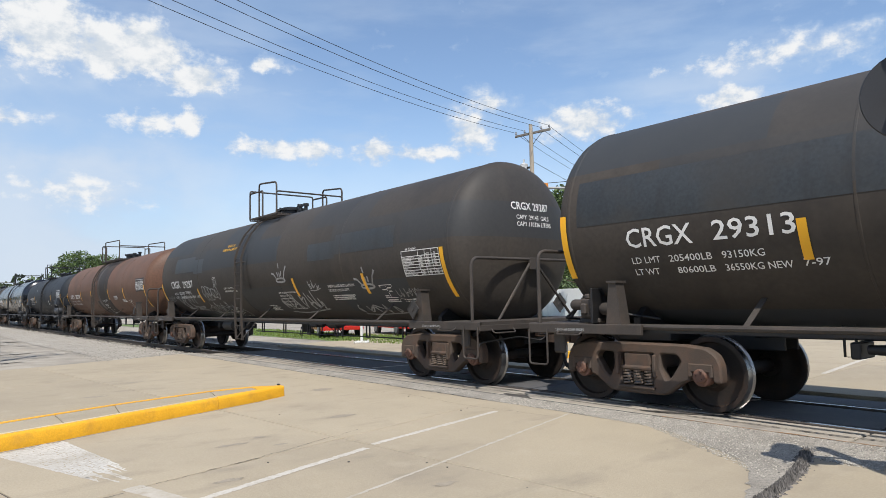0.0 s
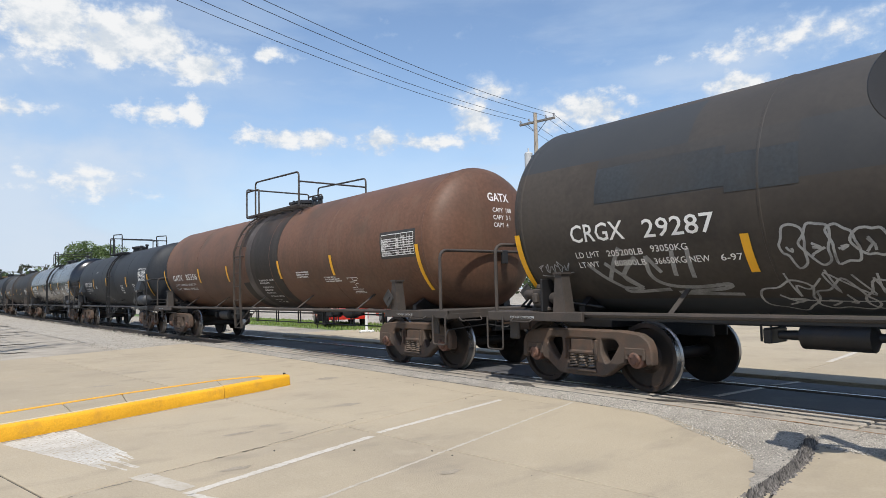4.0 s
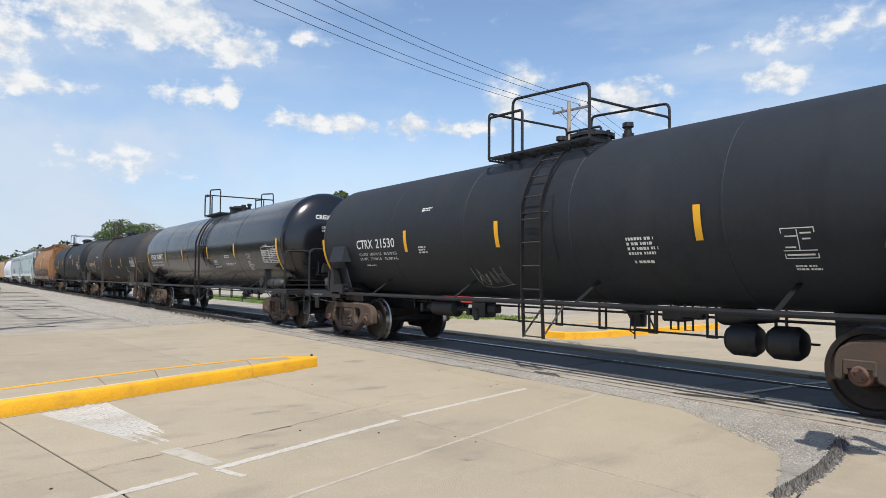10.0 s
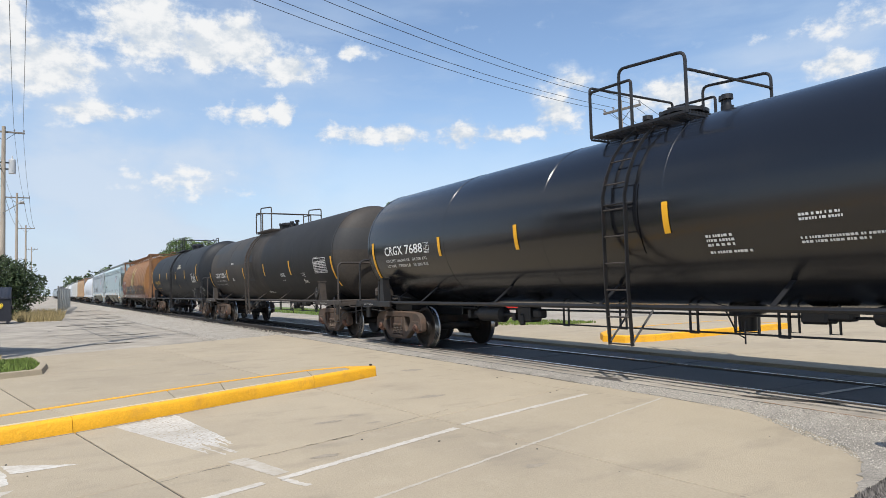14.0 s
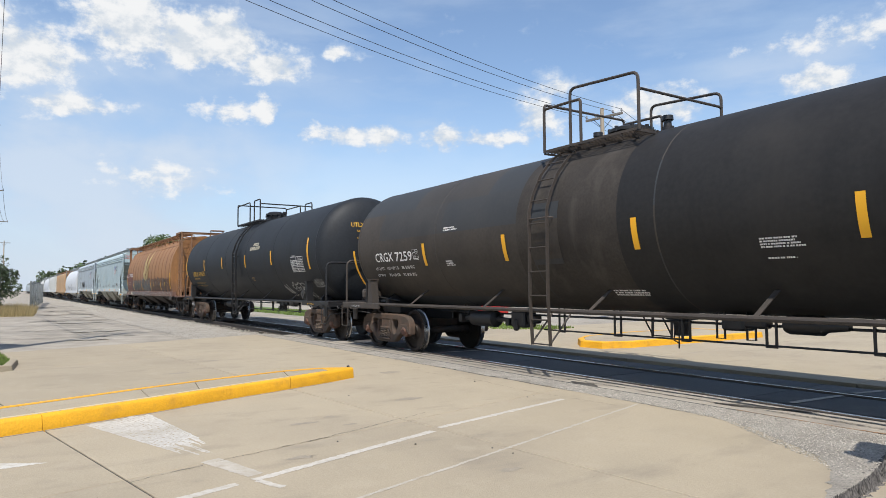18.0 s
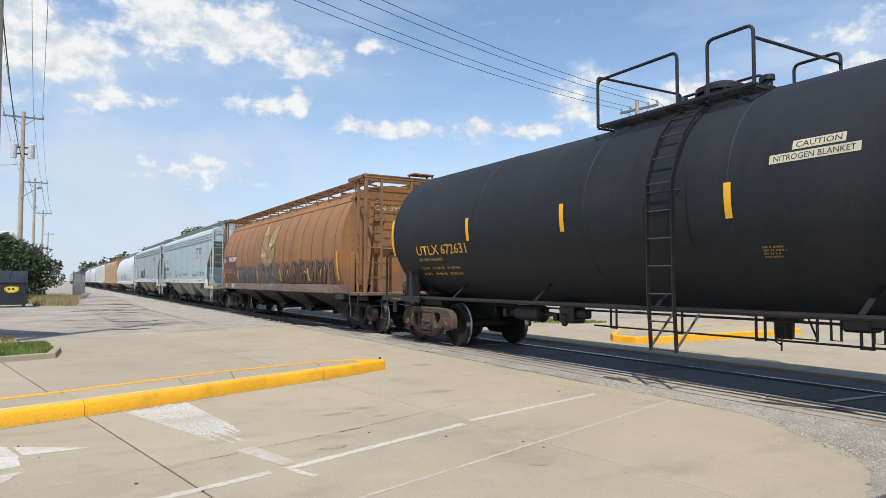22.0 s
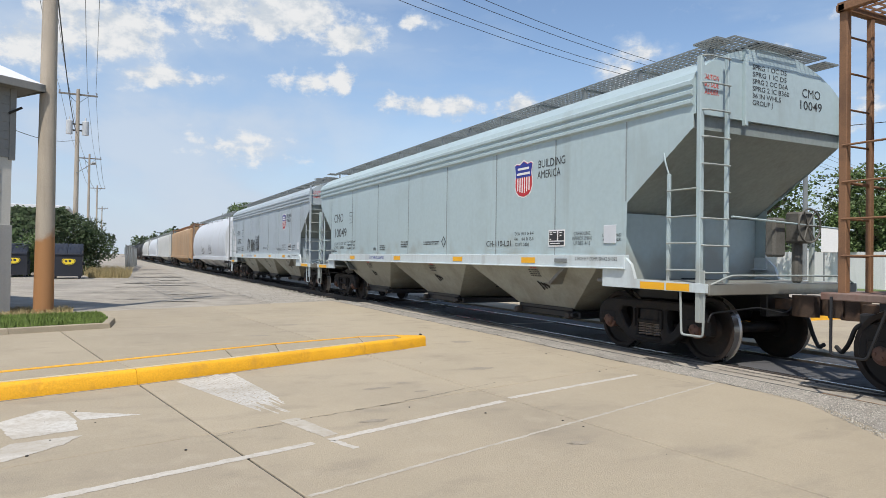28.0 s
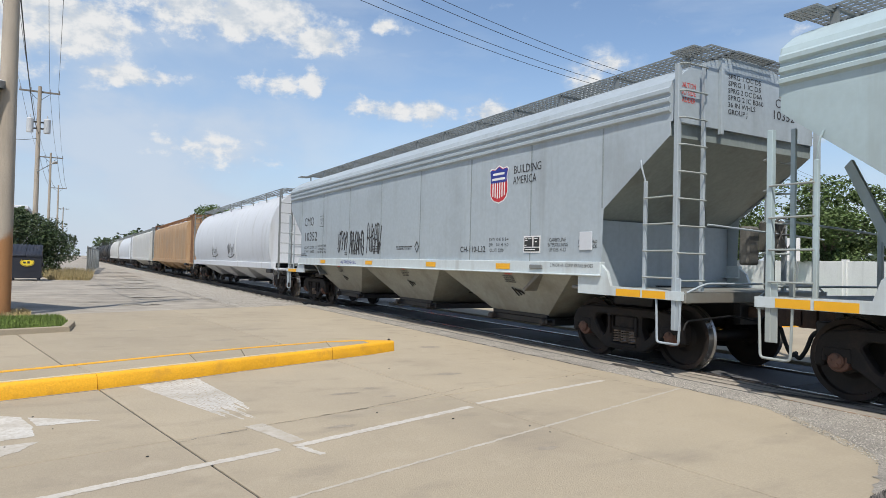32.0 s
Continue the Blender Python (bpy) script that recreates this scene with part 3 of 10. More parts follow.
M["red_lens"] = material("red_lens", (0.5, 0.02, 0.01), 0.3, vary=0.1, scale=30)
_lens = M["red_lens"].node_tree.nodes["Principled BSDF"]
_lens.inputs["Emission Color"].default_value, _lens.inputs["Emission Strength"].default_value = (1.0, 0.06, 0.03, 1), 1.6
M["spray_pale"] = material("spray_pale", (0.36, 0.36, 0.35), 0.8, vary=0.3, scale=8, spots=(0.055, 0.052, 0.048), spot_scale=5, spot_amount=0.55)
M["tar"] = material("tar", (0.052, 0.046, 0.040), 0.85, vary=0.35, scale=12, spots=(0.16, 0.14, 0.11), spot_scale=9, spot_amount=0.5)
M["rust_stain"] = material("rust_stain", (0.21, 0.12, 0.062), 0.9, vary=0.3, scale=12, spots=(0.30, 0.25, 0.185), spot_scale=6, spot_amount=0.6)
M["asphalt_crumb"] = material("asphalt_crumb", (0.115, 0.105, 0.095), 0.95, vary=0.3, scale=30, island=0.7)
M["arm_wood"] = material("arm_wood", (0.17, 0.155, 0.135), 0.85, vary=0.2, scale=8)
M["sill_worn"] = material("sill_worn", (0.165, 0.092, 0.070), 0.7, vary=0.25, scale=4, spots=(0.24, 0.205, 0.175), spot_scale=1.4, spot_amount=0.5, streak=(0.09, 0.055, 0.04), streak_amount=0.5)
M["spray_green"] = material("spray_green", (0.075, 0.086, 0.080), 0.6, vary=0.3, scale=2, spots=(0.12, 0.132, 0.122), spot_scale=1.5, spot_amount=0.4)
M["spray_white"] = material("spray_white", (0.50, 0.50, 0.47), 0.7, vary=0.15, scale=20, spots=(0.3, 0.28, 0.24), spot_scale=9, spot_amount=0.3)
M["hopper_sill"] = material("hopper_sill", (0.52, 0.575, 0.58), 0.5, vary=0.08, scale=2, streak=(0.36, 0.37, 0.35), streak_amount=0.4)
M["wall_grey"] = material("wall_grey", (0.30, 0.295, 0.28), 0.8, vary=0.08, scale=3, streak=(0.24, 0.235, 0.22), streak_amount=0.35)
M["leaf_dark"] = material("leaf_dark", (0.042, 0.066, 0.022), 0.7, vary=0.35, scale=3, island=0.55)
M["lot_dark"] = material("lot_dark", (0.165, 0.150, 0.126), 0.92, vary=0.35, scale=9, spots=(0.27, 0.245, 0.205), spot_scale=2.2, spot_amount=0.6)
M["gravel_pale"] = material("gravel_pale", (0.352, 0.322, 0.272), 0.95, vary=0.4, scale=14, spots=(0.22, 0.2, 0.17), spot_scale=30, spot_amount=0.5, bump=0.02, bump_scale=60, blots=((0.26, 0.235, 0.195), 0.9, 0.4))
M["stone_pale"] = material("stone_pale", (0.255, 0.232, 0.195), 0.95, vary=0.2, scale=40, island=0.4)
M["repaint"] = material("repaint", (0.037, 0.042, 0.046), 0.5, vary=0.3, scale=3, spots=(0.050, 0.045, 0.039), spot_scale=0.8, spot_amount=0.6, streak=(0.027, 0.027, 0.027), streak_amount=0.4, spec=0.3)
# Side seams: the shade of the panel crease is put into the colour.
M["seam_shade"] = material("seam_shade", (0.235, 0.268, 0.268), 0.6, vary=0.3, scale=4)
M["faded_yellow"] = material("faded_yellow", (0.26, 0.16, 0.05), 0.7, vary=0.2, scale=20)
M["badge_yellow"] = material("badge_yellow", (0.76, 0.56, 0.03), 0.5, vary=0.08, scale=20)
M["stain"] = material("stain", (0.265, 0.226, 0.172), 0.85, vary=0.2, scale=14, spots=(0.34, 0.295, 0.225), spot_scale=18, spot_amount=0.6)
M["crack"] = material("crack", (0.16, 0.138, 0.105), 0.9, vary=0.3, scale=14)
# Grimy end sheets and decks, with their shade darkened into the base colour.
M["shaded_grimy_end"] = material("shaded_grimy_end", (0.235, 0.268, 0.255), 0.6, vary=0.15, scale=2, spots=(0.15, 0.145, 0.12), spot_scale=1.2, spot_amount=0.5, streak=(0.30, 0.325, 0.31), streak_amount=0.35, dust=((0.15, 0.125, 0.095), 0.9, 1.6))
M["end_grime"] = material("end_grime", (0.115, 0.11, 0.095), 0.7, vary=0.25, scale=5, spots=(0.05, 0.043, 0.035), spot_scale=3.0, spot_amount=0.5)
M["cream_patch"] = material("cream_patch", (0.50, 0.45, 0.33), 0.7, vary=0.15, scale=12)
# Panels under the train: its shadow is darkened into their colour.
M["panel_shaded"] = material("panel_shaded", (0.075, 0.075, 0.078), 0.75, vary=0.2, scale=5, spots=(0.12, 0.115, 0.11), spot_scale=1.5, spot_amount=0.4, bump=0.005, bump_scale=60, random=0.15)
M["kerb_pale"] = material("kerb_pale", (0.52, 0.44, 0.27), 0.8, vary=0.15, scale=9, spots=(0.6, 0.36, 0.05), spot_scale=9, spot_amount=0.4)
M["pole_stained"] = material("pole_stained", (0.38, 0.325, 0.255), 0.85, vary=0.18, scale=6, streak=(0.22, 0.18, 0.135), streak_amount=0.5, bump=0.006, bump_scale=25, dust=((0.33, 0.128, 0.02), 1.66, 1.86))
M["spill"] = material("spill", (0.030, 0.025, 0.021), 0.6, vary=0.3, scale=2, spots=(0.068, 0.036, 0.022), spot_scale=0.7, spot_amount=0.6, streak=(0.060, 0.050, 0.042), streak_amount=0.55, spec=0.22)
M["spray_yellow"] = material("spray_yellow", (0.55, 0.36, 0.05), 0.6, vary=0.2, scale=10)
M["tank_dark"] = material("tank_dark", (0.0195, 0.0225, 0.0265), 0.6, vary=0.25, scale=2, spots=(0.034, 0.033, 0.031), spot_scale=0.7, spot_amount=0.35, streak=(0.0135, 0.0138, 0.0145), streak_amount=0.45, bump=0.002, bump_scale=3, spec=0.25)

# ---- ground, pavement and crossing ----
def slab_mesh(corners, z0, z1, gap=0.009, chamfer=0.006):
    """A slab over a convex outline, shrunk by half a joint, with a worn top edge."""
    c = V3((sum(p[0] for p in corners) / len(corners), sum(p[1] for p in corners) / len(corners)))
    area = sum(a[0] * b[1] - b[0] * a[1] for a, b in zip(corners, corners[1:] + corners[:1]))
    pts = [V3(p) for p in (corners if area > 0 else corners[::-1])]

    def inset(d):
        out = []
        n = len(pts)
        for i in range(n):
            a, b, c2 = pts[i - 1], pts[i], pts[(i + 1) % n]
            u, v = (b - a).normalized(), (c2 - b).normalized()
            n1, n2 = V3((-u.y, u.x)), V3((-v.y, v.x))
            k = n1 + n2
            k = k / max(0.2, k.dot(n1)) if k.length > 1e-6 else n1
            out.append(b + k * d)
        return out
    bm = bmesh.new()
    rings = [[bm.verts.new((p.x, p.y, z)) for p in inset(d)] for d, z in ((gap, z0), (gap, z1 - chamfer), (gap + chamfer, z1))]
    n = len(pts)
    for a, b in zip(rings, rings[1:]):
        for i in range(n):
            bm.faces.new((a[i], a[(i + 1) % n], b[(i + 1) % n], b[i]))
    bm.faces.new(rings[-1])
    return bm


def cross(l1, l2):
    """Where the joint y = a + b x meets the line x = c + d y."""
    a, b = l1
    c, d = l2
    y = (a + b * c) / (1 - b * d)
    return (c + d * y, y)


def sheet(name, outline, z, mat, label, category, kind="structure"):
    bm = bmesh.new()
    bm.faces.new([bm.verts.new((x, y, z)) for x, y in outline])
    for f in bm.faces:
        if f.normal.z < 0:
            f.normal_flip()
    bmesh.ops.recalc_face_normals(bm, faces=bm.faces)
    me = to_mesh(bm, name, 0)
    if me.polygons[0].normal.z < 0:
        me.flip_normals()
    me.materials.append(mat)
    return tagged(new(name, me), label, category, kind=kind)


def ground():
    bm = bmesh.new()
    xs, ys = [-3000, -600, -20.3, -20.1, 14.0, 14.2, 400, 3000], [-3000, -50, 6.5, 7.0, 10.0, 10.5, 120, 3000]
    grid = [[bm.verts.new((x, y, -0.15 if 6.9 < y < 10.1 else -0.02)) for y in ys] for x in xs]
    for i in range(len(xs) - 1):
        for j in range(len(ys) - 1):
            bm.faces.new((grid[i][j], grid[i + 1][j], grid[i + 1][j + 1], grid[i][j + 1]))
    me = to_mesh(bm, "ground", 0)
    me.materials.append(M["asphalt"])
    tagged(new("ground", me), "worn grey asphalt and gravel ground reaching the horizon", "ground", kind="structure")


ROWS = [(-7.5, 0.20), (-4.7, 0.20), (-1.45, 0.19), (1.76, 0.179), (4.145, 0.085), (7.35, 0.03)]
NEAR_COLS = [(-8.1, -0.355), (-5.31, -0.25), (-0.93, -0.28), (2.9, -0.27), (7.2, -0.27)]
FAR_COLS = [(-18.2, -0.36), (-14.0, -0.33), (-8.1, -0.355)]
EDGE = 6.52


def clip_y(poly, top, sign=1):
    """Cuts a polygon at y = top."""
    out = []
    for p, q in zip(poly, poly[1:] + poly[:1]):
        ins, inq = sign * (p[1] - top) <= 0, sign * (q[1] - top) <= 0
        if ins:
            out.append(p)
        if ins != inq:
            s = (top - p[1]) / (q[1] - p[1])
            out.append((p[0] + s * (q[0] - p[0]), top))
    return out


def pavement():
    sheet("paving_base", [(-20.2, 6.4), (-15.6, -6.6), (3.5, -6.0), (5.0, 6.0)], -0.014, M["asphalt_dark"], "dark bedding showing in the paving joints", "paving base")
    road = thing("pavement", "pale jointed concrete paving with worn white lines", "pavement", kind="structure")
    last = len(ROWS) - 2
    for i in range(last + 1):
        r0, r1 = ROWS[i], ROWS[i + 1]
        cols = FAR_COLS + NEAR_COLS[1:] if i < last else FAR_COLS[:2] + NEAR_COLS[1:]
        for c0, c1 in zip(cols, cols[1:]):
            poly = clip_y([cross(r0, c0), cross(r0, c1), cross(r1, c1), cross(r1, c0)], EDGE)
            if len(poly) < 3:
                continue
            if min(p[0] for p in poly) > -3.2:
                poly = clip_y(poly, 6.16)
                if len(poly) < 3:
                    continue
            part("slab", slab_mesh(poly, -0.08, 0.0), M["concrete"], road)
    # the roadway beyond the track
    for x0, x1 in ((-21.5, -17.2), (-17.2, -13.0), (-13.0, -8.6), (-8.6, -4.3), (-4.3, 0.1), (0.1, 4.5), (4.5, 9.0)):
        for y0, y1 in ((10.25, 14.6), (14.6, 19.2), (19.2, 24.0), (24.0, 29.0)):
            if x1 < -13 and y0 > 14:
                continue
            part("slab", slab_mesh([(x0 - 0.05 * y0, y0), (x1 - 0.05 * y0, y0), (x1 - 0.05 * y1, y1), (x0 - 0.05 * y1, y1)], -0.08, 0.0), M["concrete"], road)
    return road


def crossing():
    tr = thing("crossing", "grade crossing of concrete panels between black rubber strips", "level crossing", kind="structure")
    rnd = random.Random(5)
    x = -19.9
    while x < 13.5:
        x1 = x + 2.47
        for y0, y1, dz in ((7.06, 7.66, -0.006), (7.90, 9.04, -0.012), (9.28, 9.90, -0.008)):
            d = rnd.uniform(-0.004, 0.004)
            # only the near panel is left light; the others carry the train's shadow
            part("panel", slab_mesh([(x, y0), (x1, y0), (x1, y1), (x, y1)], -0.16, dz + d, gap=0.014, chamfer=0.014), M["panel"] if y0 < 7.5 else M["panel_shaded"], tr)
        x = x1
    for y0, y1 in ((6.97, 7.05), (7.63, 7.71), (7.835, 7.885), (9.055, 9.105), (9.23, 9.28), (9.91, 9.98)):
        part("rubber_strip", boxes((-19.9, 13.6, y0, y1, -0.16, -0.006 if y0 < 7.5 else -0.022), bevel=0.01), M["rubber"], tr)


def rails():
    for name, y in (("rail_near", 7.7525), ("rail_far", 9.1875)):
        rail = thing(name, "worn steel rail with a polished running surface", "rail", kind="structure")
        for x0, x1 in ((-420, -20), (-20, 14), (14, 90)):
            bm = bmesh.new()
            prism(bm, [(y - 0.0365, -0.035), (y - 0.009, -0.045), (y - 0.009, -0.13), (y - 0.07, -0.15), (y + 0.07, -0.15), (y + 0.009, -0.13), (y + 0.009, -0.045), (y + 0.0365, -0.035), (y + 0.0365, -0.008), (y + 0.028, 0.0), (y - 0.028, 0.0), (y - 0.0365, -0.008)], x0, x1, "yz")
            me = to_mesh(fix(bm), "rail", 20)
            me.materials.append(M["rail_steel"])
            me.materials.append(M["rail_top"])
            for p in me.polygons:
                if p.normal.z > 0.8 and p.center.z > -0.01:
                    p.material_index = 1
            part("rail_length", me, None, rail)
    bed = bmesh.new()
    rnd = random.Random(8)
    for x0, x1, n in ((-75, -20.1, 5200), (14.2, 24, 400)):
        for i in range(n):
            x = x1 - (x1 - x0) * rnd.random() ** 1.6
            y = rnd.uniform(6.5, 10.5)
            z = -0.15 if 6.95 < y < 10.05 else -0.03
            s = rnd.uniform(0.025, 0.06)
            vs = [bed.verts.new((x + s * a * rnd.uniform(0.6, 1.2), y + s * b * rnd.uniform(0.6, 1.2), z + s * c * rnd.uniform(0.6, 1.2))) for a, b, c in ((1, 0, 0), (-1, 0, 0), (0, 1, 0), (0, -1, 0), (0, 0, 0.8))]
            for a, b in ((0, 2), (2, 1), (1, 3), (3, 0)):
                bed.faces.new((vs[a], vs[b], vs[4]))
    me = to_mesh(bed, "ballast", 0)
    me.materials.append(M["gravel"])
    tagged(new("ballast", me), "loose grey ballast stones along the track", "ballast", kind="stuff")
    ties = thing("railroad_ties", "dark weathered wooden ties under the rails", "ties", kind="structure")
    tie = to_mesh(boxes((-0.11, 0.11, YC - 1.25, YC + 1.25, -0.22, -0.125), bevel=0.012), "tie")
    for i in range(110):
        part("tie", tie, M["tie_wood"], ties, m=pose(-20.4 - 0.52 * i, 0, 0))


def gravel_strip():
    pts = [(-20.5, 6.5), (-15, 6.5), (-10.5, 6.48), (-7.2, 6.47), (-5.3, 6.5), (-4.5, 6.46), (-3.82, 6.16), (-3.04, 5.68), (-2.76, 5.44), (-2.55, 4.95), (-2.3, 4.42), (-2.24, 4.42), (-2.4, 5.35), (-2.62, 6.1), (-1.85, 6.12), (1.5, 6.2), (14, 6.3), (14, 6.955), (-20.5, 6.955)]
    jag = random.Random(17)
    ragged = []
    for p, q in zip(pts, pts[1:] + pts[:1]):
        k = max(1, int(math.hypot(q[0] - p[0], q[1] - p[1]) / 0.07)) if p[1] < 6.6 and q[1] < 6.6 else 1
        ragged += [(p[0] + (q[0] - p[0]) * i / k + (jag.uniform(-0.022, 0.022) if k > 1 else 0), p[1] + (q[1] - p[1]) * i / k + (jag.gauss(0, 0.022) if k > 1 else 0)) for i in range(k)]
    sheet("gravel_verge", ragged, 0.004, M["gravel"], "strip of crushed grey gravel and broken asphalt beside the rails", "gravel")
    rnd = random.Random(3)
    bm = bmesh.new()
    for i in range(30000):
        x = rnd.uniform(-7, 0.5) if rnd.random() < 0.7 else rnd.uniform(-20, 6)
        low = np.interp(x, [-20, -5.3, -4.35, -2.87, -2.55, -2.5, 14], [6.5, 6.5, 6.42, 5.5, 5.2, 6.1, 6.3])
        y = rnd.uniform(low - 0.06, 6.95)
        s = rnd.uniform(0.004, 0.011)
        vs = [bm.verts.new((x + s * a * rnd.uniform(0.6, 1.3), y + s * b * rnd.uniform(0.6, 1.3), 0.003 + s * c * rnd.uniform(0.5, 1.1))) for a, b, c in ((1, 0, 0), (-1, 0, 0), (0, 1, 0), (0, -1, 0), (0, 0, 0.9))]
        for a, b in ((0, 2), (2, 1), (1, 3), (3, 0)):
            bm.faces.new((vs[a], vs[b], vs[4]))
    me = to_mesh(bm, "loose_gravel", 0)
    me.materials.append(M["gravel_stone"])
    tagged(new("loose_gravel", me), "loose pale gravel chips scattered beside the crossing", "gravel", kind="stuff")
    # the pale gravel shoulder between the lot and the track
    sheet("gravel_shoulder", [(-19.9, 4.45), (-24, 4.42), (-31, 4.2), (-42, 4.2), (-60, 4.9), (-110, 6.2), (-110, 6.6), (-20.1, 6.6)], -0.012, M["gravel_pale"], "pale gravel shoulder between the lot and the track", "gravel")
    bm = bmesh.new()
    rnd = random.Random(23)
    for i in range(6000):
        x = -19.6 - 42 * rnd.random() ** 1.8
        y = 6.7 - rnd.random() ** 1.4 * (2.6 if x > -45 else 1.8)
        s = rnd.uniform(0.010, 0.028)
        vs = [bm.verts.new((x + s * a * rnd.uniform(0.6, 1.3), y + s * b * rnd.uniform(0.6, 1.3), -0.013 + s * c * rnd.uniform(0.4, 0.9))) for a, b, c in ((1, 0, 0), (-1, 0, 0), (0, 1, 0), (0, -1, 0), (0, 0, 0.9))]
        for a, b in ((0, 2), (2, 1), (1, 3), (3, 0)):
            bm.faces.new((vs[a], vs[b], vs[4]))
    me = to_mesh(bm, "shoulder_gravel", 0)
    me.materials.append(M["stone_pale"])
    tagged(new("shoulder_gravel", me), "loose gravel scattered on the shoulder by the track", "gravel", kind="stuff")
    # the crumbled asphalt ridge at the paving's corner
    bm = bmesh.new()
    line = [(-2.25, 4.35), (-2.29, 4.7), (-2.34, 5.05), (-2.41, 5.4), (-2.50, 5.75), (-2.60, 6.05), (-2.68, 6.3)]
    rnd = random.Random(9)
    for (ax, ay), (bx, by) in zip(line, line[1:]):
        for k in range(420):
            s = rnd.random()
            w = rnd.gauss(0, 0.032)
            x, y = ax + s * (bx - ax) + w, ay + s * (by - ay) + rnd.gauss(0, 0.03)
            q = rnd.uniform(0.008, 0.022)
            top = 0.06 * math.exp(-(w / 0.035) ** 2) * rnd.uniform(0.4, 1.0)
            vs = [bm.verts.new((x + q * a * rnd.uniform(0.6, 1.3), y + q * b * rnd.uniform(0.6, 1.3), -0.005 + q * c + top * (c > 0))) for a, b, c in ((1, 0, 0), (-1, 0, 0), (0, 1, 0), (0, -1, 0), (0, 0, rnd.uniform(0.5, 1.0)))]
            for a, b in ((0, 2), (2, 1), (1, 3), (3, 0)):
                bm.faces.new((vs[a], vs[b], vs[4]))
    me = to_mesh(bm, "asphalt_crumbs", 0)
    me.materials.append(M["asphalt_crumb"])
    tagged(new("asphalt_crumbs", me), "crumbling ridge of black asphalt beside the paving", "asphalt", kind="stuff")


def island():
    """The median with its yellow kerb: kerb stones round a concrete top."""
    med = thing("median_island", "concrete traffic island edged with chipped yellow kerb", "traffic island", kind="structure")
    near = [(-6.2, -4.7), (-6.95, -2.6), (-7.50, -0.88), (-7.89, 0.33), (-8.30, 1.42), (-8.57, 2.03), (-9.11, 3.38), (-9.42, 4.15), (-9.66, 4.62)]
    far = [(-7.3, -4.9), (-8.0, -2.8), (-8.45, -1.0), (-8.85, 0.08), (-9.42, 1.45), (-9.70, 2.2), (-10.08, 3.6), (-10.08, 4.2), (-9.80, 4.62)]

    for edge, other, w in ((near, far, 0.17), (far, near, 0.2)):
        for group in ((0, 1, 2, 3), (3, 4, 5, 6), (6, 7, 8)):
            sections = []
            for n_, i in enumerate(group):
                o = V3((*edge[i], 0))
                q = V3((*other[i], 0)) - o
                k = q.normalized() * min(w, q.length * 0.48)
                shift = (V3((*edge[group[1]], 0)) - V3((*edge[group[0]], 0))).normalized() * 0.006 if n_ == 0 else V3((0, 0, 0))
                sections.append([o + shift + k * f + V3((0, 0, z)) for f, z in ((0.0, -0.08), (0.0, 0.0), (0.16, 0.12), (0.26, 0.146), (0.45, 0.155), (1.0, 0.155), (1.0, -0.08))])
            bm = bmesh.new()
            loft(bm, sections)
            stone = part("kerb_stone", to_mesh(bm, "kerb_stone", 50), M["kerb_yellow"], med)
            if edge is near and group[0] < 6:
                bm = bmesh.new()
                loft(bm, [[V3((*edge[i], 0)) + (V3((*other[i], 0)) - V3((*edge[i], 0))).normalized() * f + V3((0, 0, z)) for f, z in ((0.105, 0.150), (0.105, 0.158), (0.172, 0.158), (0.172, 0.150))] for i in group])
                part("worn_edge", bm, M["kerb_pale"], stone, "paint worn off the kerb's back edge")
    for i in range(len(near) - 1):
        q = []
        for e, o, j in ((near, far, i), (near, far, i + 1), (far, near, i + 1), (far, near, i)):
            p, r = V3(e[j]), V3(o[j])
            q.append(tuple(p + (r - p).normalized() * min(0.168, (r - p).length * 0.47)))
        if i >= 7:
            part("painted_top", slab_mesh(q, 0.0, 0.156, gap=0.002), M["kerb_yellow"], med)
        else:
            part("island_slab", slab_mesh(q, 0.0, 0.150, gap=0.004), M["concrete"], med)


def far_island():
    med = thing("far_median_island", "yellow kerbed concrete traffic island across the track", "traffic island", kind="structure")
    pts = [(-12.5, 12.5), (-12.05, 11.85), (-11.4, 11.3), (-10.8, 11.38), (-10.55, 12.1), (-10.55, 14.0), (-10.55, 17.4), (-12.7, 17.4), (-12.9, 14.6)]
    c = V3((-11.7, 14.2))
    n = len(pts)
    for i in range(n):
        a, b = V3(pts[i]), V3(pts[(i + 1) % n])
        ca, cb = a + (c - a).normalized() * 0.2, b + (c - b).normalized() * 0.2
        bm = bmesh.new()
        loft(bm, [[(*a, -0.05), (*a.lerp(ca, 0.15), 0.14), (*a.lerp(ca, 0.35), 0.155), (*ca, 0.155), (*ca, -0.05)], [(*b, -0.05), (*b.lerp(cb, 0.15), 0.14), (*b.lerp(cb, 0.35), 0.155), (*cb, 0.155), (*cb, -0.05)]])
        part("kerb_stone", bm, M["kerb_yellow"], med)
    part("island_slab", slab_mesh([tuple(V3(p) + (c - V3(p)).normalized() * 0.2) for p in pts], 0.0, 0.15), M["concrete"], med)


def strip(a, b, w, z=0.002):
    a, b = V3(a), V3(b)
    d = (b - a).normalized()
    n = V3((-d.y, d.x)) * w / 2
    return [a - n, b - n, b + n, a + n]


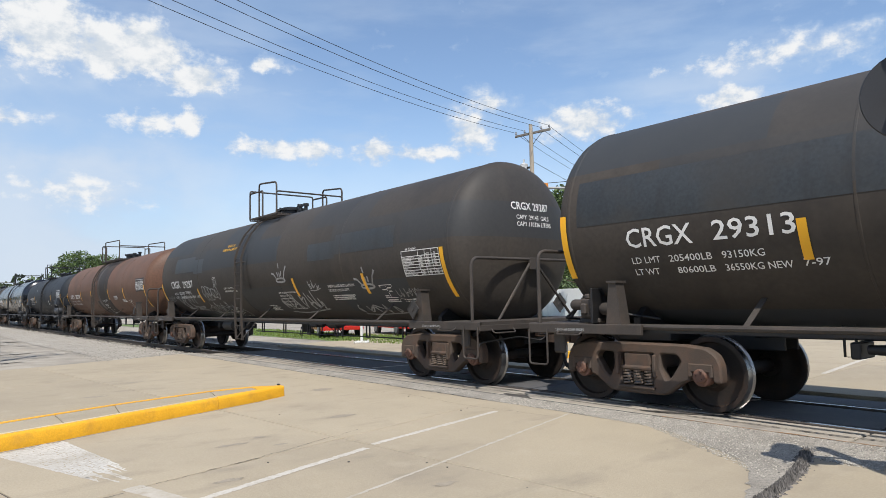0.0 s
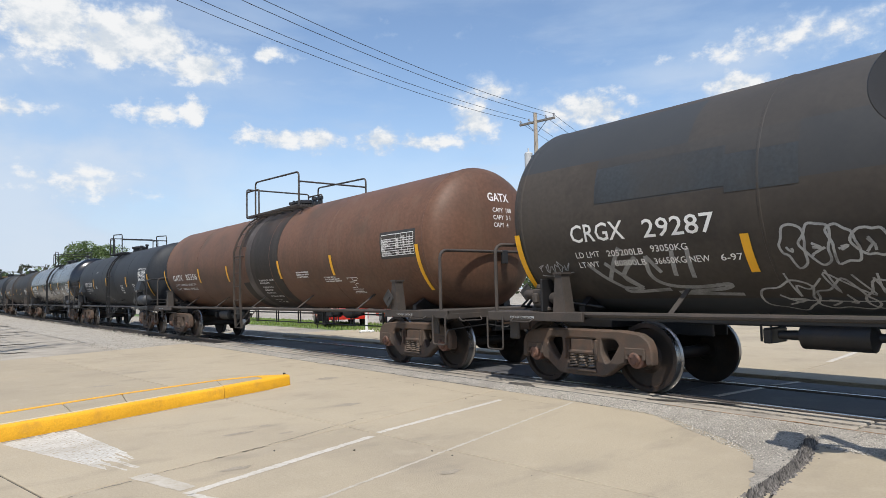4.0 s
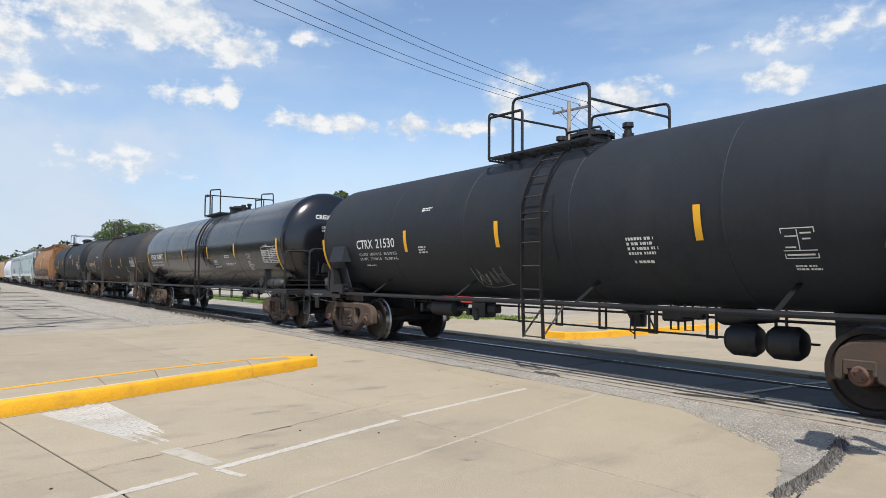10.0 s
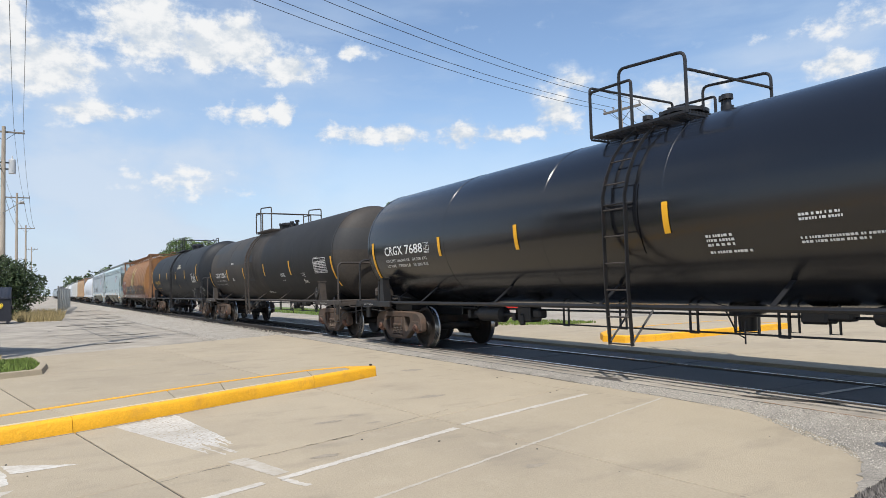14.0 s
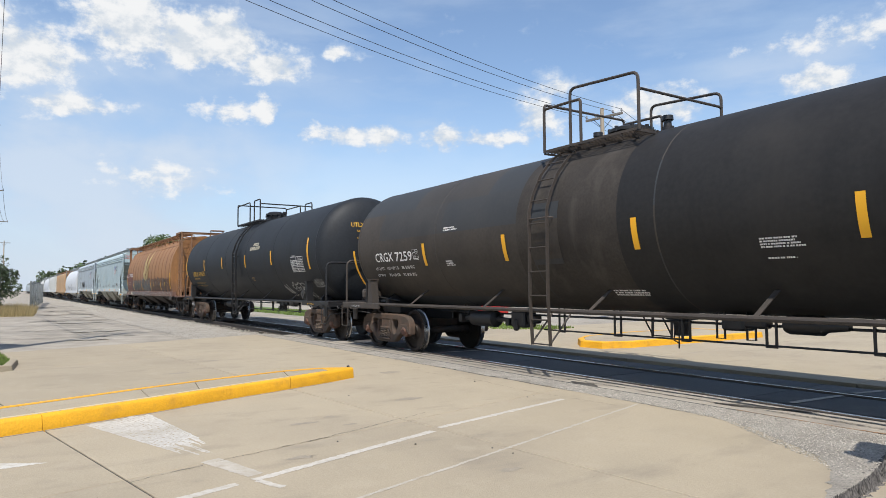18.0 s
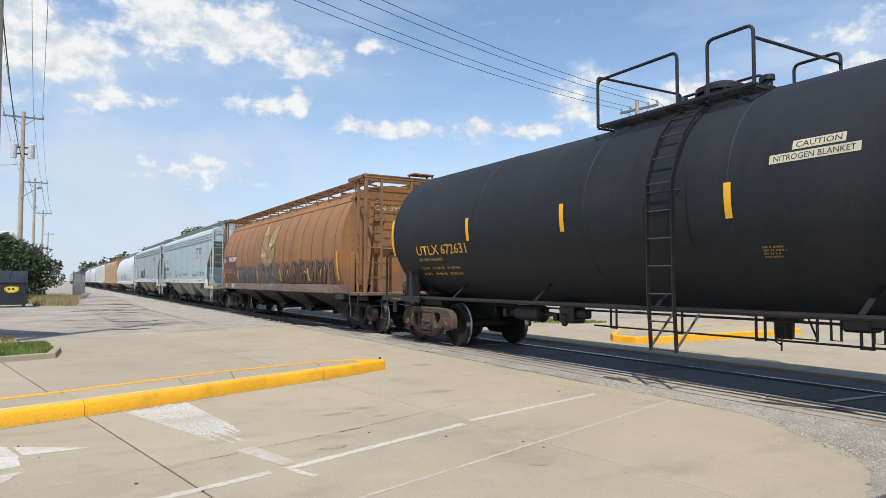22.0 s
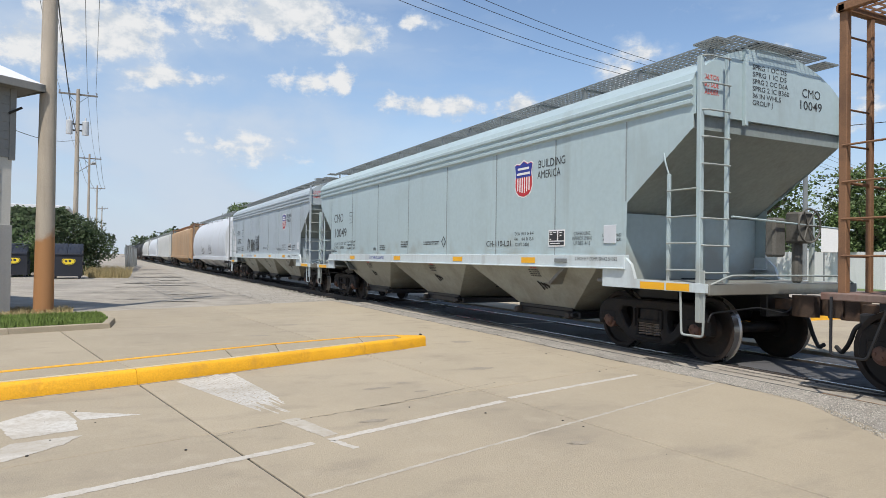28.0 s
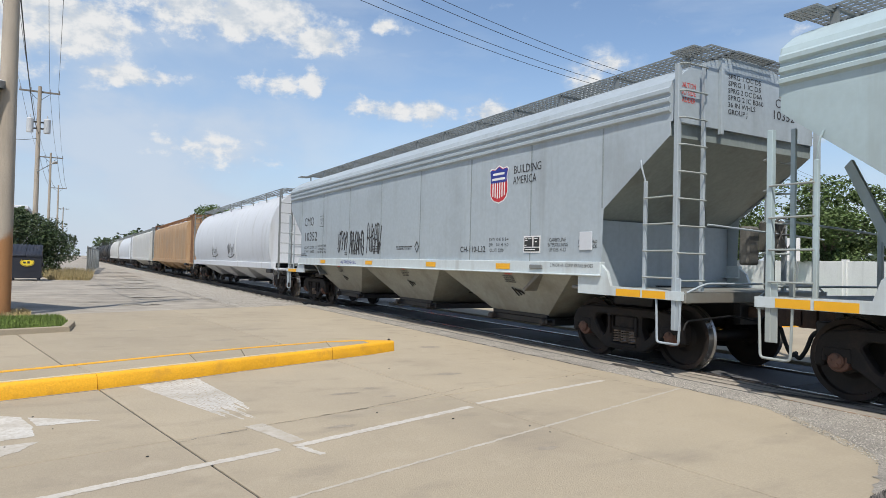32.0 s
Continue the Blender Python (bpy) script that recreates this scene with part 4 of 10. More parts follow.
def road_paint():
    def flat(name, polys, mat, label):
        bm = bmesh.new()
        rnd = random.Random(len(name))
        for p in polys:
            ring = []
            p = [V3((q[0], q[1])) for q in p]
            for a, b in zip(p, p[1:] + p[:1]):
                k = max(1, int((b - a).length / 0.035))
                ring += [a.lerp(b, i / k) + V3((rnd.uniform(-1, 1), rnd.uniform(-1, 1))) * 0.008 for i in range(k)]
            bm.faces.new([bm.verts.new((*q, 0.002)) for q in ring])
        bmesh.ops.recalc_face_normals(bm, faces=bm.faces)
        bmesh.ops.triangulate(bm, faces=bm.faces)
        me = to_mesh(bm, name, 0)
        for p in me.polygons:
            if p.normal.z < 0:
                p.flip()
        me.materials.append(mat)
        tagged(new(name, me), label, "road marking", "road markings", kind="structure")
    flat("parking_line", [strip((-4.95, 1.56), (-5.62, 3.55), 0.085), strip((-5.72, 3.68), (-6.27, 5.9), 0.075), strip((-4.93, 1.58), (-4.66, 1.68), 0.06)], M["worn_white"], "worn white painted parking line on concrete")
    flat("stall_line", [strip((-4.40, -0.35), (-4.92, 1.43), 0.085)], M["worn_white"], "worn white painted stall line on concrete")
    flat("old_line", [strip((-3.84, 1.09), (-5.5, 6.4), 0.035)], M["ghost_white"], "faint old painted line on concrete")
    wear = random.Random(44)
    bar = []
    for k in range(16):
        f0, f1 = k / 16 + 0.0015, (k + 1) / 16 - 0.0015
        e0, e1 = wear.uniform(0.0, 0.08), wear.uniform(0.78, 1.03)
        a0, a1 = V3((-7.96, 0.70)).lerp(V3((-8.31, 1.37)), f0), V3((-7.96, 0.70)).lerp(V3((-8.31, 1.37)), f1)
        b0, b1 = V3((-5.90, 1.34)).lerp(V3((-6.30, 1.60)), f0), V3((-5.90, 1.34)).lerp(V3((-6.30, 1.60)), f1)
        bar.append([a0.lerp(b0, e0), a0.lerp(b0, e1), a1.lerp(b1, e1 - wear.uniform(-0.06, 0.06)), a1.lerp(b1, e0)])
    flat("painted_bar", bar, M["patchy_white"], "flaking white painted bar beside the yellow kerb")
    flat("painted_scuff", [[(-5.7, 1.35), (-5.75, 1.52), (-5.1, 1.68), (-5.05, 1.55)]], M["ghost_white"], "flaked remnant of white paint on concrete")
    flat("painted_arrow", [[(-6.40, 0.31), (-6.75, -0.25), (-6.38, -0.16)], [(-6.40, -0.20), (-6.78, -0.30), (-6.91, -0.48), (-6.52, -0.78), (-5.91, -0.60), (-6.04, -0.17)], [(-5.86, -0.13), (-5.78, -0.60), (-5.30, -0.78), (-5.31, -0.58), (-5.62, -0.25)]], M["patchy_white"], "worn white painted turn arrow on concrete")
    rnd = random.Random(31)

    def blot(x, y, a, b):
        return [(x + a * math.cos(q) * rnd.uniform(0.6, 1.2), y + b * math.sin(q) * rnd.uniform(0.6, 1.2)) for q in (2 * math.pi * k / 23 for k in range(23))]

    def crack(pts, w):
        fine = []
        for p, q in zip(pts, pts[1:]):
            for k in range(8):
                fine.append((p[0] + (q[0] - p[0]) * k / 8 + rnd.uniform(-1, 1) * 0.018, p[1] + (q[1] - p[1]) * k / 8 + rnd.uniform(-1, 1) * 0.018))
        fine.append(pts[-1])
        return [[(p[0] - w, p[1]), (q[0] - w, q[1]), (q[0] + w, q[1]), (p[0] + w, p[1])] for p, q in zip(fine, fine[1:])]
    flat("oil_stain", [blot(-6.7, 2.64, 0.06, 0.16), blot(-5.38, 2.09, 0.05, 0.13), blot(-6.89, 3.01, 0.05, 0.07), blot(-6.39, 3.01, 0.04, 0.09), blot(-4.1, 3.3, 0.05, 0.12), blot(-7.4, 4.3, 0.09, 0.2), blot(-3.1, 2.2, 0.04, 0.07), blot(-11.9, 2.4, 0.1, 0.25), blot(-13.6, 3.4, 0.1, 0.2), blot(-9.9, 5.4, 0.14, 0.2)], M["stain"], "dark drip stains on the concrete")
    gutter = [(-7.46, -0.88), (-7.85, 0.33), (-8.26, 1.42), (-8.53, 2.03), (-9.07, 3.38), (-9.38, 4.15)]
    flat("hairline_crack", [strip(a, b, 0.022) for a, b in zip(gutter, gutter[1:])] + crack([(-5.41, 0.78), (-5.63, 1.45), (-5.86, 2.2), (-6.03, 2.72), (-6.5, 4.0)], 0.004) + crack([(-9.6, 5.9), (-8.2, 6.05), (-7.0, 5.95), (-5.6, 6.1)], 0.012) + crack([(-12.4, 5.7), (-11.0, 6.0), (-9.9, 6.2)], 0.012), M["crack"], "hairline cracks in the concrete")
    def seam(x0, x1, y0, y1, w):
        """A ragged tarry joint that widens and thins along its way."""
        n = max(4, int((x1 - x0) / 0.3))
        mid = [(x0 + (x1 - x0) * k / n, y0 + (y1 - y0) * k / n + rnd.uniform(-0.02, 0.02), w * rnd.uniform(0.25, 1.2)) for k in range(n + 1)]
        return [(x, y - q) for x, y, q in mid] + [(x, y + q) for x, y, q in mid[::-1]]
    flat("tar_seam", [seam(-20, -6.9, 6.72, 6.96, 0.03), seam(-6.3, -3.2, 6.93, 6.86, 0.045), seam(-3.0, 4.0, 6.88, 6.9, 0.03), seam(-20, -4.7, 6.52, 6.45, 0.02), seam(-19, 3.0, 7.24, 7.26, 0.016), seam(-16, 5.0, 7.46, 7.45, 0.012)], M["tar"], "ragged black tar joints along the crossing panels")
    flat("rust_streak", [seam(-4.6, 3.5, 6.99, 6.98, 0.02)], M["rust_stain"], "rusty brown stain along the crossing edge")
    flat("tar_patch", [[(-7.4, 7.12), (-6.9, 6.86), (-6.55, 6.9), (-7.0, 7.2)], [(-5.1, 7.2), (-4.2, 7.58), (-3.95, 7.56), (-4.8, 7.2)]], M["tar"], "dark asphalt patches across the crossing panels")
    lot = []
    for x, y0, y1, w in ((-22.9, 0.2, 3.4, 0.10), (-24.6, 0.8, 3.9, 0.05), (-27.2, -0.4, 3.0, 0.12), (-31.0, 0.4, 4.1, 0.14), (-35.2, 0.8, 4.1, 0.34), (-36.6, 1.4, 3.2, 0.2), (-43.9, 1.5, 4.3, 0.55), (-46.5, 3.2, 4.6, 0.4), (-52.0, 2.0, 4.6, 0.5), (-65.0, 1.6, 4.8, 1.3)):
        k = 26
        edge = [(x + 0.2 * w * math.sin(9 * i / k + x), y0 + (y1 - y0) * i / k, w * rnd.uniform(0.15, 1.0)) for i in range(k + 1)]
        lot.append([(a - q, b) for a, b, q in edge] + [(a + q, b) for a, b, q in edge[::-1]])
    flat("lot_stain", lot, M["lot_dark"], "dark cracked patches across the worn lot")
    flat("pale_scour", [blot(-21.6, 2.0, 0.25, 0.7), blot(-25.8, 2.6, 0.5, 0.9), blot(-33.0, 2.6, 0.7, 1.0), blot(-40.0, 3.2, 1.6, 0.8)], M["gravel_pale"], "pale scoured patches on the worn lot")
    flat("crossing_stripe", [strip((-4.50, 7.95), (-4.42, 9.0), 0.09), strip((-4.42, 9.3), (-4.3, 9.86), 0.09), strip((-12.3, 7.95), (-12.2, 9.0), 0.09)], M["worn_white"], "worn white stripe painted over the crossing panels")
    flat("lane_line", [strip((-5.0, 12.6), (-6.6, 24), 0.1)], M["worn_white"], "white painted lane line beyond the track")


def verge():
    """The grass strip and its kerb, and the dry weeds at the utility pole."""
    pts = [(-14.0, 0.12), (-15.2, 0.22), (-16.9, 0.02), (-16.2, -3.0), (-15.3, -7.0), (-11.9, -7.0), (-12.9, -3.0)]
    bed = thing("grass_bed", "low kerbed bed of mown green grass", "lawn", kind="structure")
    part("soil", slab_mesh(pts, -0.05, 0.085, gap=0.13, chamfer=0.03), M["soil"], bed)
    n = len(pts)
    for i in (0, 1, 5, 6):
        a, b = V3(pts[i]), V3(pts[(i + 1) % n])
        c = V3((-14.3, -3.2))
        ca, cb = a + (c - a).normalized() * 0.15, b + (c - b).normalized() * 0.15
        k = max(1, int((b - a).length / 1.6))
        for j in range(k):
            p, q = a.lerp(b, j / k + 0.003), a.lerp(b, (j + 1) / k - 0.003)
            cp, cq = ca.lerp(cb, j / k + 0.003), ca.lerp(cb, (j + 1) / k - 0.003)
            bm = bmesh.new()
            loft(bm, [[(*p, -0.05), (*p.lerp(cp, 0.2), 0.09), (*p.lerp(cp, 0.4), 0.105), (*cp, 0.105), (*cp, -0.05)], [(*q, -0.05), (*q.lerp(cq, 0.2), 0.09), (*q.lerp(cq, 0.4), 0.105), (*cq, 0.105), (*cq, -0.05)]])
            part("kerb_stone", bm, M["concrete"], bed)

    def blades(name, area, count, h, mat, label, seed, lean=0.5):
        rnd = random.Random(seed)
        bm = bmesh.new()
        made = 0
        x0, x1 = min(p[0] for p in area), max(p[0] for p in area)
        y0, y1 = min(p[1] for p in area), max(p[1] for p in area)
        while made < count:
            x, y = rnd.uniform(x0, x1), rnd.uniform(y0, y1)
            inside = False
            for p, q in zip(area, area[1:] + area[:1]):
                if (p[1] > y) != (q[1] > y) and x < (q[0] - p[0]) * (y - p[1]) / (q[1] - p[1]) + p[0]:
                    inside = not inside
            if not inside:
                continue
            made += 1
            a = rnd.uniform(0, 6.28)
            hh = h * rnd.uniform(0.5, 1.25)
            w = 0.006 + 0.012 * rnd.random()
            dx, dy = math.cos(a) * w, math.sin(a) * w
            lx, ly = rnd.uniform(-lean, lean) * hh, rnd.uniform(-lean, lean) * hh
            z = 0.08 if name == "grass" else -0.02
            bm.faces.new([bm.verts.new((x - dx, y - dy, z)), bm.verts.new((x + dx, y + dy, z)), bm.verts.new((x + lx, y + ly, z + hh))])
        me = to_mesh(bm, name, 0)
        me.materials.append(mat)
        tagged(new(name, me), label, "grass", kind="stuff")
    blades("grass", [(-14.15, 0.0), (-15.2, 0.08), (-16.75, -0.1), (-16.0, -3.0), (-15.2, -6.9), (-12.1, -6.9), (-13.05, -3.0)], 26000, 0.06, M["grass"], "short mown green grass behind the kerb", 1)
    blades("dry_weeds", [(-17.4, -0.6), (-19.4, -0.8), (-19.2, -3.4), (-17.2, -3.4)], 3200, 0.12, M["straw"], "dry straw-coloured weeds round the utility pole", 2, 0.9)
    blades("field_grass", [(-42.6, 1.2), (-50, 1.6), (-56, 0.4), (-50, -1.3), (-43, -0.8)], 4200, 0.55, M["straw"], "tall dry weeds beside the lot", 3, 0.5)
    # the lawn past the track
    sheet("far_lawn", [(-16.5, 15.2), (-19.0, 12.6), (-30, 12.8), (-62, 13.5), (-62, 17.2), (-30, 16.6)], -0.012, M["lawn"], "mown green lawn strip past the track", "lawn")
    rnd = random.Random(6)
    bm = bmesh.new()
    for i in range(9000):
        x = -16.8 - 30 * rnd.random() ** 1.7
        y = rnd.uniform(12.9, 16.4)
        if y < 12.7 + (x + 19) * 1.0:
            continue
        a = rnd.uniform(0, 6.28)
        bm.faces.new([bm.verts.new((x - 0.02 * math.cos(a), y - 0.02 * math.sin(a), -0.015)), bm.verts.new((x + 0.02 * math.cos(a), y + 0.02 * math.sin(a), -0.015)), bm.verts.new((x + rnd.uniform(-0.04, 0.04), y, rnd.uniform(0.04, 0.1)))])
    me = to_mesh(bm, "lawn_grass", 0)
    me.materials.append(M["grass"])
    tagged(new("lawn_grass", me), "tufts of green grass on the far lawn", "grass", kind="stuff")
    # dirt and debris on the paving
    rnd = random.Random(12)
    for i in range(26):
        x, y = rnd.uniform(-9, 0), rnd.uniform(-1, 6)
        if x < -7.3 - 0.36 * y:
            continue
        s = rnd.uniform(0.004, 0.011)
        bm = bmesh.new()
        bmesh.ops.create_icosphere(bm, subdivisions=1, radius=s)
        for v in bm.verts:
            v.co = V3((v.co.x * rnd.uniform(0.7, 1.6), v.co.y * rnd.uniform(0.7, 1.6), v.co.z * 0.6))
        ob = new("pebble", to_mesh(bm, "pebble", 60))
        ob.location = (x, y, s * 0.4)
        ob.data.materials.append(M["asphalt_dark"])
        tagged(ob, "small dark pebble lying on the concrete paving", "pebble", "pebbles on the paving")
    ob = new("pebble", to_mesh(boxes((-0.025, 0.025, -0.02, 0.02, 0, 0.03), bevel=0.008), "pebble"))
    ob.location = (-11.0, 5.15, 0)
    ob.data.materials.append(M["asphalt_dark"])
    tagged(ob, "dark stone lying on the concrete past the kerb", "pebble", "pebbles on the paving")

# ---- railway cars ----
_mesh = {}


def cached(key, make, mat=None):
    """One mesh for all alike parts."""
    if key not in _mesh:
        me = make()
        if isinstance(me, bmesh.types.BMesh):
            me = to_mesh(me, key if isinstance(key, str) else key[0])
        if mat and not me.materials:
            me.materials.append(mat)
        _mesh[key] = me
    return _mesh[key]


def wheelset_mesh():
    bm = bmesh.new()
    for s in (1, -1):
        prof = [(0.64, 0.085), (0.64, 0.15), (0.675, 0.17), (0.70, 0.24), (0.705, 0.34), (0.682, 0.40), (0.676, 0.455), (0.685, 0.478), (0.70, 0.483), (0.712, 0.472), (0.722, 0.459), (0.822, 0.455), (0.824, 0.44), (0.822, 0.395), (0.775, 0.38), (0.765, 0.30), (0.775, 0.21), (0.81, 0.16), (0.835, 0.15), (0.84, 0.0)]
        revolve(bm, [(s * a, r) for a, r in prof], "y", 40)
    revolve(bm, [(-0.98, 0.07), (-0.66, 0.088), (0, 0.078), (0.66, 0.088), (0.98, 0.07)], "y", 14)
    me = to_mesh(fix(bm), "wheelset", 28)
    me.materials.append(M["wheel_steel"])
    me.materials.append(M["tread"])
    for p in me.polygons:
        c = p.center
        rr = math.hypot(c.x, c.z)
        if rr > 0.43 and 0.70 < abs(c.y) < 0.823:
            p.material_index = 1
    return me


def sideframe_mesh():
    half = [(0.0, 0.80), (0.70, 0.795), (0.96, 0.765), (1.08, 0.69), (1.125, 0.58), (1.13, 0.40), (1.06, 0.395), (1.055, 0.60), (0.73, 0.60), (0.725, 0.40), (0.655, 0.385), (0.40, 0.205), (0.0, 0.195)]
    loop = half + [(-x, z) for x, z in half[-2:0:-1]]
    holes = [round_loop([(-0.255, 0.255), (0.255, 0.255), (0.275, 0.71), (-0.275, 0.71)], 0.03)]
    for s in (1, -1):
        holes.append(round_loop([(s * 0.335, 0.715), (s * 0.59, 0.715), (s * 0.665, 0.62), (s * 0.505, 0.385), (s * 0.41, 0.335), (s * 0.33, 0.50)], 0.05))
    return outline_mesh("sideframe", [round_loop(loop, 0.035, 2)] + holes, 0.11, 0.022)


def spring_mesh():
    bm = bmesh.new()
    for x in (-0.16, 0.0, 0.16):
        pts = []
        for k in range(45):
            a = k / 8 * 2 * math.pi
            pts.append((x + 0.062 * math.cos(a), 0.062 * math.sin(a), 0.275 + 0.215 * k / 44))
        tube(bm, pts, 0.0145, 5)
    return bm


def cap_mesh():
    bm = bmesh.new()
    revolve(bm, [(0.93, 0.0), (0.93, 0.125), (1.045, 0.13), (1.06, 0.12), (1.065, 0.088), (1.10, 0.084), (1.115, 0.07), (1.118, 0.03), (1.118, 0.0)], "y", 20)
    for k in range(3):
        a = k * 2.094
        revolve(bm, [(1.11, 0.0), (1.11, 0.02), (1.13, 0.02), (1.13, 0.0)], "y", 6, (0.05 * math.cos(a), 0, 0.05 * math.sin(a)))
    return fix(bm)


def bar_parts(name, r, lines, mat, parent, label=""):
    """Each bent bar as a part of its own."""
    for l in lines:
        part(name, bars(r, l), mat, parent, label)


def truck(car, x, T, dark=False, spin=None, cap=None):
    """A two-axle bogie at x: bolster with side frames, springs, wheelsets and bearing caps."""
    mat = M["truck_dark"] if dark else M["truck_steel"]
    tag = "d" if dark else "l"
    bol = part("truck", cached(("truck", tag), lambda: boxes((-0.20, 0.20, -1.07, 1.07, 0.49, 0.69), (-0.16, 0.16, -0.55, 0.55, 0.66, 0.80), (-0.23, 0.23, -1.10, -0.93, 0.47, 0.53), (-0.23, 0.23, 0.93, 1.10, 0.47, 0.53), bevel=0.02), mat), mat, car, "cast steel bogie under the car", pose(x, 0, 0))
    for s in (-1, 1):
        part("sideframe", cached(("sideframe", tag), sideframe_mesh, mat), mat, bol, m=pose(0, s * 1.0, 0))
        part("spring_nest", cached(("spring", tag), spring_mesh, M["spring"]), M["spring"], bol, "rusty coil springs", pose(0, s * 1.02, 0))
        part("spring_plank", cached(("plank", tag), lambda: boxes((-0.27, 0.27, -0.09, 0.09, 0.235, 0.275), (-0.30, -0.255, -0.10, 0.10, 0.40, 0.68), (0.255, 0.30, -0.10, 0.10, 0.40, 0.68), bevel=0.01), mat), mat, bol, m=pose(0, s * 1.02, 0))
        for dx in (-0.889, 0.889):
            part("bearing_cap", cached(("cap", tag), cap_mesh, M["cap_rust"]), cap or M["cap_rust"], bol, "rusty round bearing cap", pose(dx, 0, 0.457, 0, 0, 0 if s > 0 else 180))
            part("bearing_adapter", cached(("adapter", tag), lambda: boxes((-0.155, 0.155, -0.07, 0.07, 0.50, 0.60), (-0.16, -0.11, -0.07, 0.07, 0.44, 0.56), (0.11, 0.16, -0.07, 0.07, 0.44, 0.56), bevel=0.012), mat), mat, bol, m=pose(dx, s * 1.02, 0))
    for dx in (-0.889, 0.889):
        w = part("wheelset", cached("wheelset", wheelset_mesh), None, bol, "dark steel wheels with shiny treads on one axle", pose(dx, 0, 0.457))
        if spin is not None:
            spin.append((w, dx))
    for s in (-1, 1):
        part("brake_beam", cached(("beam", tag), lambda: bars(0.035, [(0, -0.78, 0.42), (0, 0.78, 0.42)], [(0, -0.78, 0.42), (0.18, 0, 0.45), (0, 0.78, 0.42)]), M["black_steel"]), M["black_steel"], bol, m=pose(s * 0.36, 0, 0, 0, 0, 180 if s > 0 else 0))
    return bol


def coupler_mesh():
    bm = bmesh.new()
    box(bm, -0.75, 0.0, -0.08, 0.08, 0.77, 0.92, 0.015)
    prism(bm, round_loop([(-0.05, -0.14), (0.12, -0.20), (0.30, -0.16), (0.30, -0.02), (0.19, 0.02), (0.21, 0.12), (0.10, 0.16), (-0.05, 0.12)], 0.04, 2), 0.70, 0.98, "xy")
    prism(bm, round_loop([(0.16, 0.06), (0.34, 0.10), (0.33, 0.19), (0.12, 0.18)], 0.03, 2), 0.72, 0.96, "xy")
    return fix(bm)


def end_gear(car, x, s, mat_deck, hose=True):
    """Draft sill, striker, coupler, air hose and cut lever at one end (s is 1 at the front)."""
    m = pose(x, 0, 0, 0, 0, 0 if s > 0 else 180)
    part("draft_sill", cached("draft_sill", lambda: boxes((-1.5, 1.32, -0.19, -0.155, 0.72, 1.02), (-1.5, 1.32, 0.155, 0.19, 0.72, 1.02), (-1.5, 1.34, -0.22, 0.22, 1.0, 1.04), (1.28, 1.40, -0.24, 0.24, 0.66, 1.06), (-0.4, 0.4, -0.9, 0.9, 0.84, 0.98), bevel=0.012), M["black_steel"]), M["black_steel"], car, m=m)
    part("coupler", cached("coupler", coupler_mesh, M["coupler"]), M["coupler"], car, "rusty steel knuckle coupler", m=m @ pose(1.74, 0, 0))
    part("cut_lever", cached("cut_lever", lambda: bars(0.013, rounded([(1.42, -1.42, 0.62), (1.42, -1.36, 0.74), (1.46, -0.5, 0.80), (1.62, -0.15, 0.72), (1.75, 0.0, 0.95)], 0.08)), M["black_steel"]), M["black_steel"], car, m=m)
    if hose:
        part("air_hose", cached("air_hose", lambda: bars(0.028, rounded([(1.45, 0.30, 0.72), (1.62, 0.32, 0.66), (1.74, 0.26, 0.42), (1.92, 0.12, 0.28), (2.05, 0.02, 0.34)], 0.16, 5)), M["rubber"]), M["rubber"], car, "black rubber air hose", m=m)
        part("hose_fitting", cached("hose_fitting", lambda: boxes((1.36, 1.56, 0.24, 0.37, 0.68, 0.82), bevel=0.02), M["black_steel"]), M["black_steel"], car, m=m)


def head_x(T, apex, head, r, p, y, z, zc):
    """How far out a tank's end lies at a point of it."""
    q = min(0.999, math.hypot(y, z - zc) / r)
    return T + apex - head + head * (1 - q ** p) ** (1 / p)


def wrap_side(me, r, zc, x, z, off=0.006, lean=0.0):
    """Lays flat lettering on a tank's near side, its lower left corner at x, z."""
    a0 = math.asin(max(-1, min(1, (z - zc) / r)))
    bm = bmesh.new()
    bm.from_mesh(me)
    for v in bm.verts:
        a = a0 + v.co.z / r
        v.co = V3((x + v.co.x + lean * v.co.z, -(r + off) * math.cos(a), zc + (r + off) * math.sin(a)))
    bm.to_mesh(me)
    bm.free()
    return me


def quad(x0, x1, z0, z1, cuts=1):
    """A flat panel in the xz plane, cut across its height."""
    bm = bmesh.new()
    rows = [[bm.verts.new((x, 0, z0 + (z1 - z0) * k / cuts)) for x in (x0, x1)] for k in range(cuts + 1)]
    for a, b in zip(rows, rows[1:]):
        bm.faces.new((a[0], a[1], b[1], b[0]))
    return bm


def join_meshes(meshes, name):
    bm = bmesh.new()
    for me in meshes:
        bm.from_mesh(me)
        bpy.data.meshes.remove(me)
    out = bpy.data.meshes.new(name)
    bm.to_mesh(out)
    bm.free()
    return out


def ribbon(lines, w):
    """Flat brush strokes in the xz plane along lines of points."""
    bm = bmesh.new()
    for pts in lines:
        pts = [V3((p[0], 0, p[1])) for p in pts]
        last = None
        for i, p in enumerate(pts):
            d = (pts[min(i + 1, len(pts) - 1)] - pts[max(i - 1, 0)])
            if d.length < 1e-6:
                continue
            n = V3((-d.z, 0, d.x)).normalized() * w / 2
            row = (bm.verts.new(p - n), bm.verts.new(p + n))
            if last:
                bm.faces.new((last[0], row[0], row[1], last[1]))
            last = row
    return bm


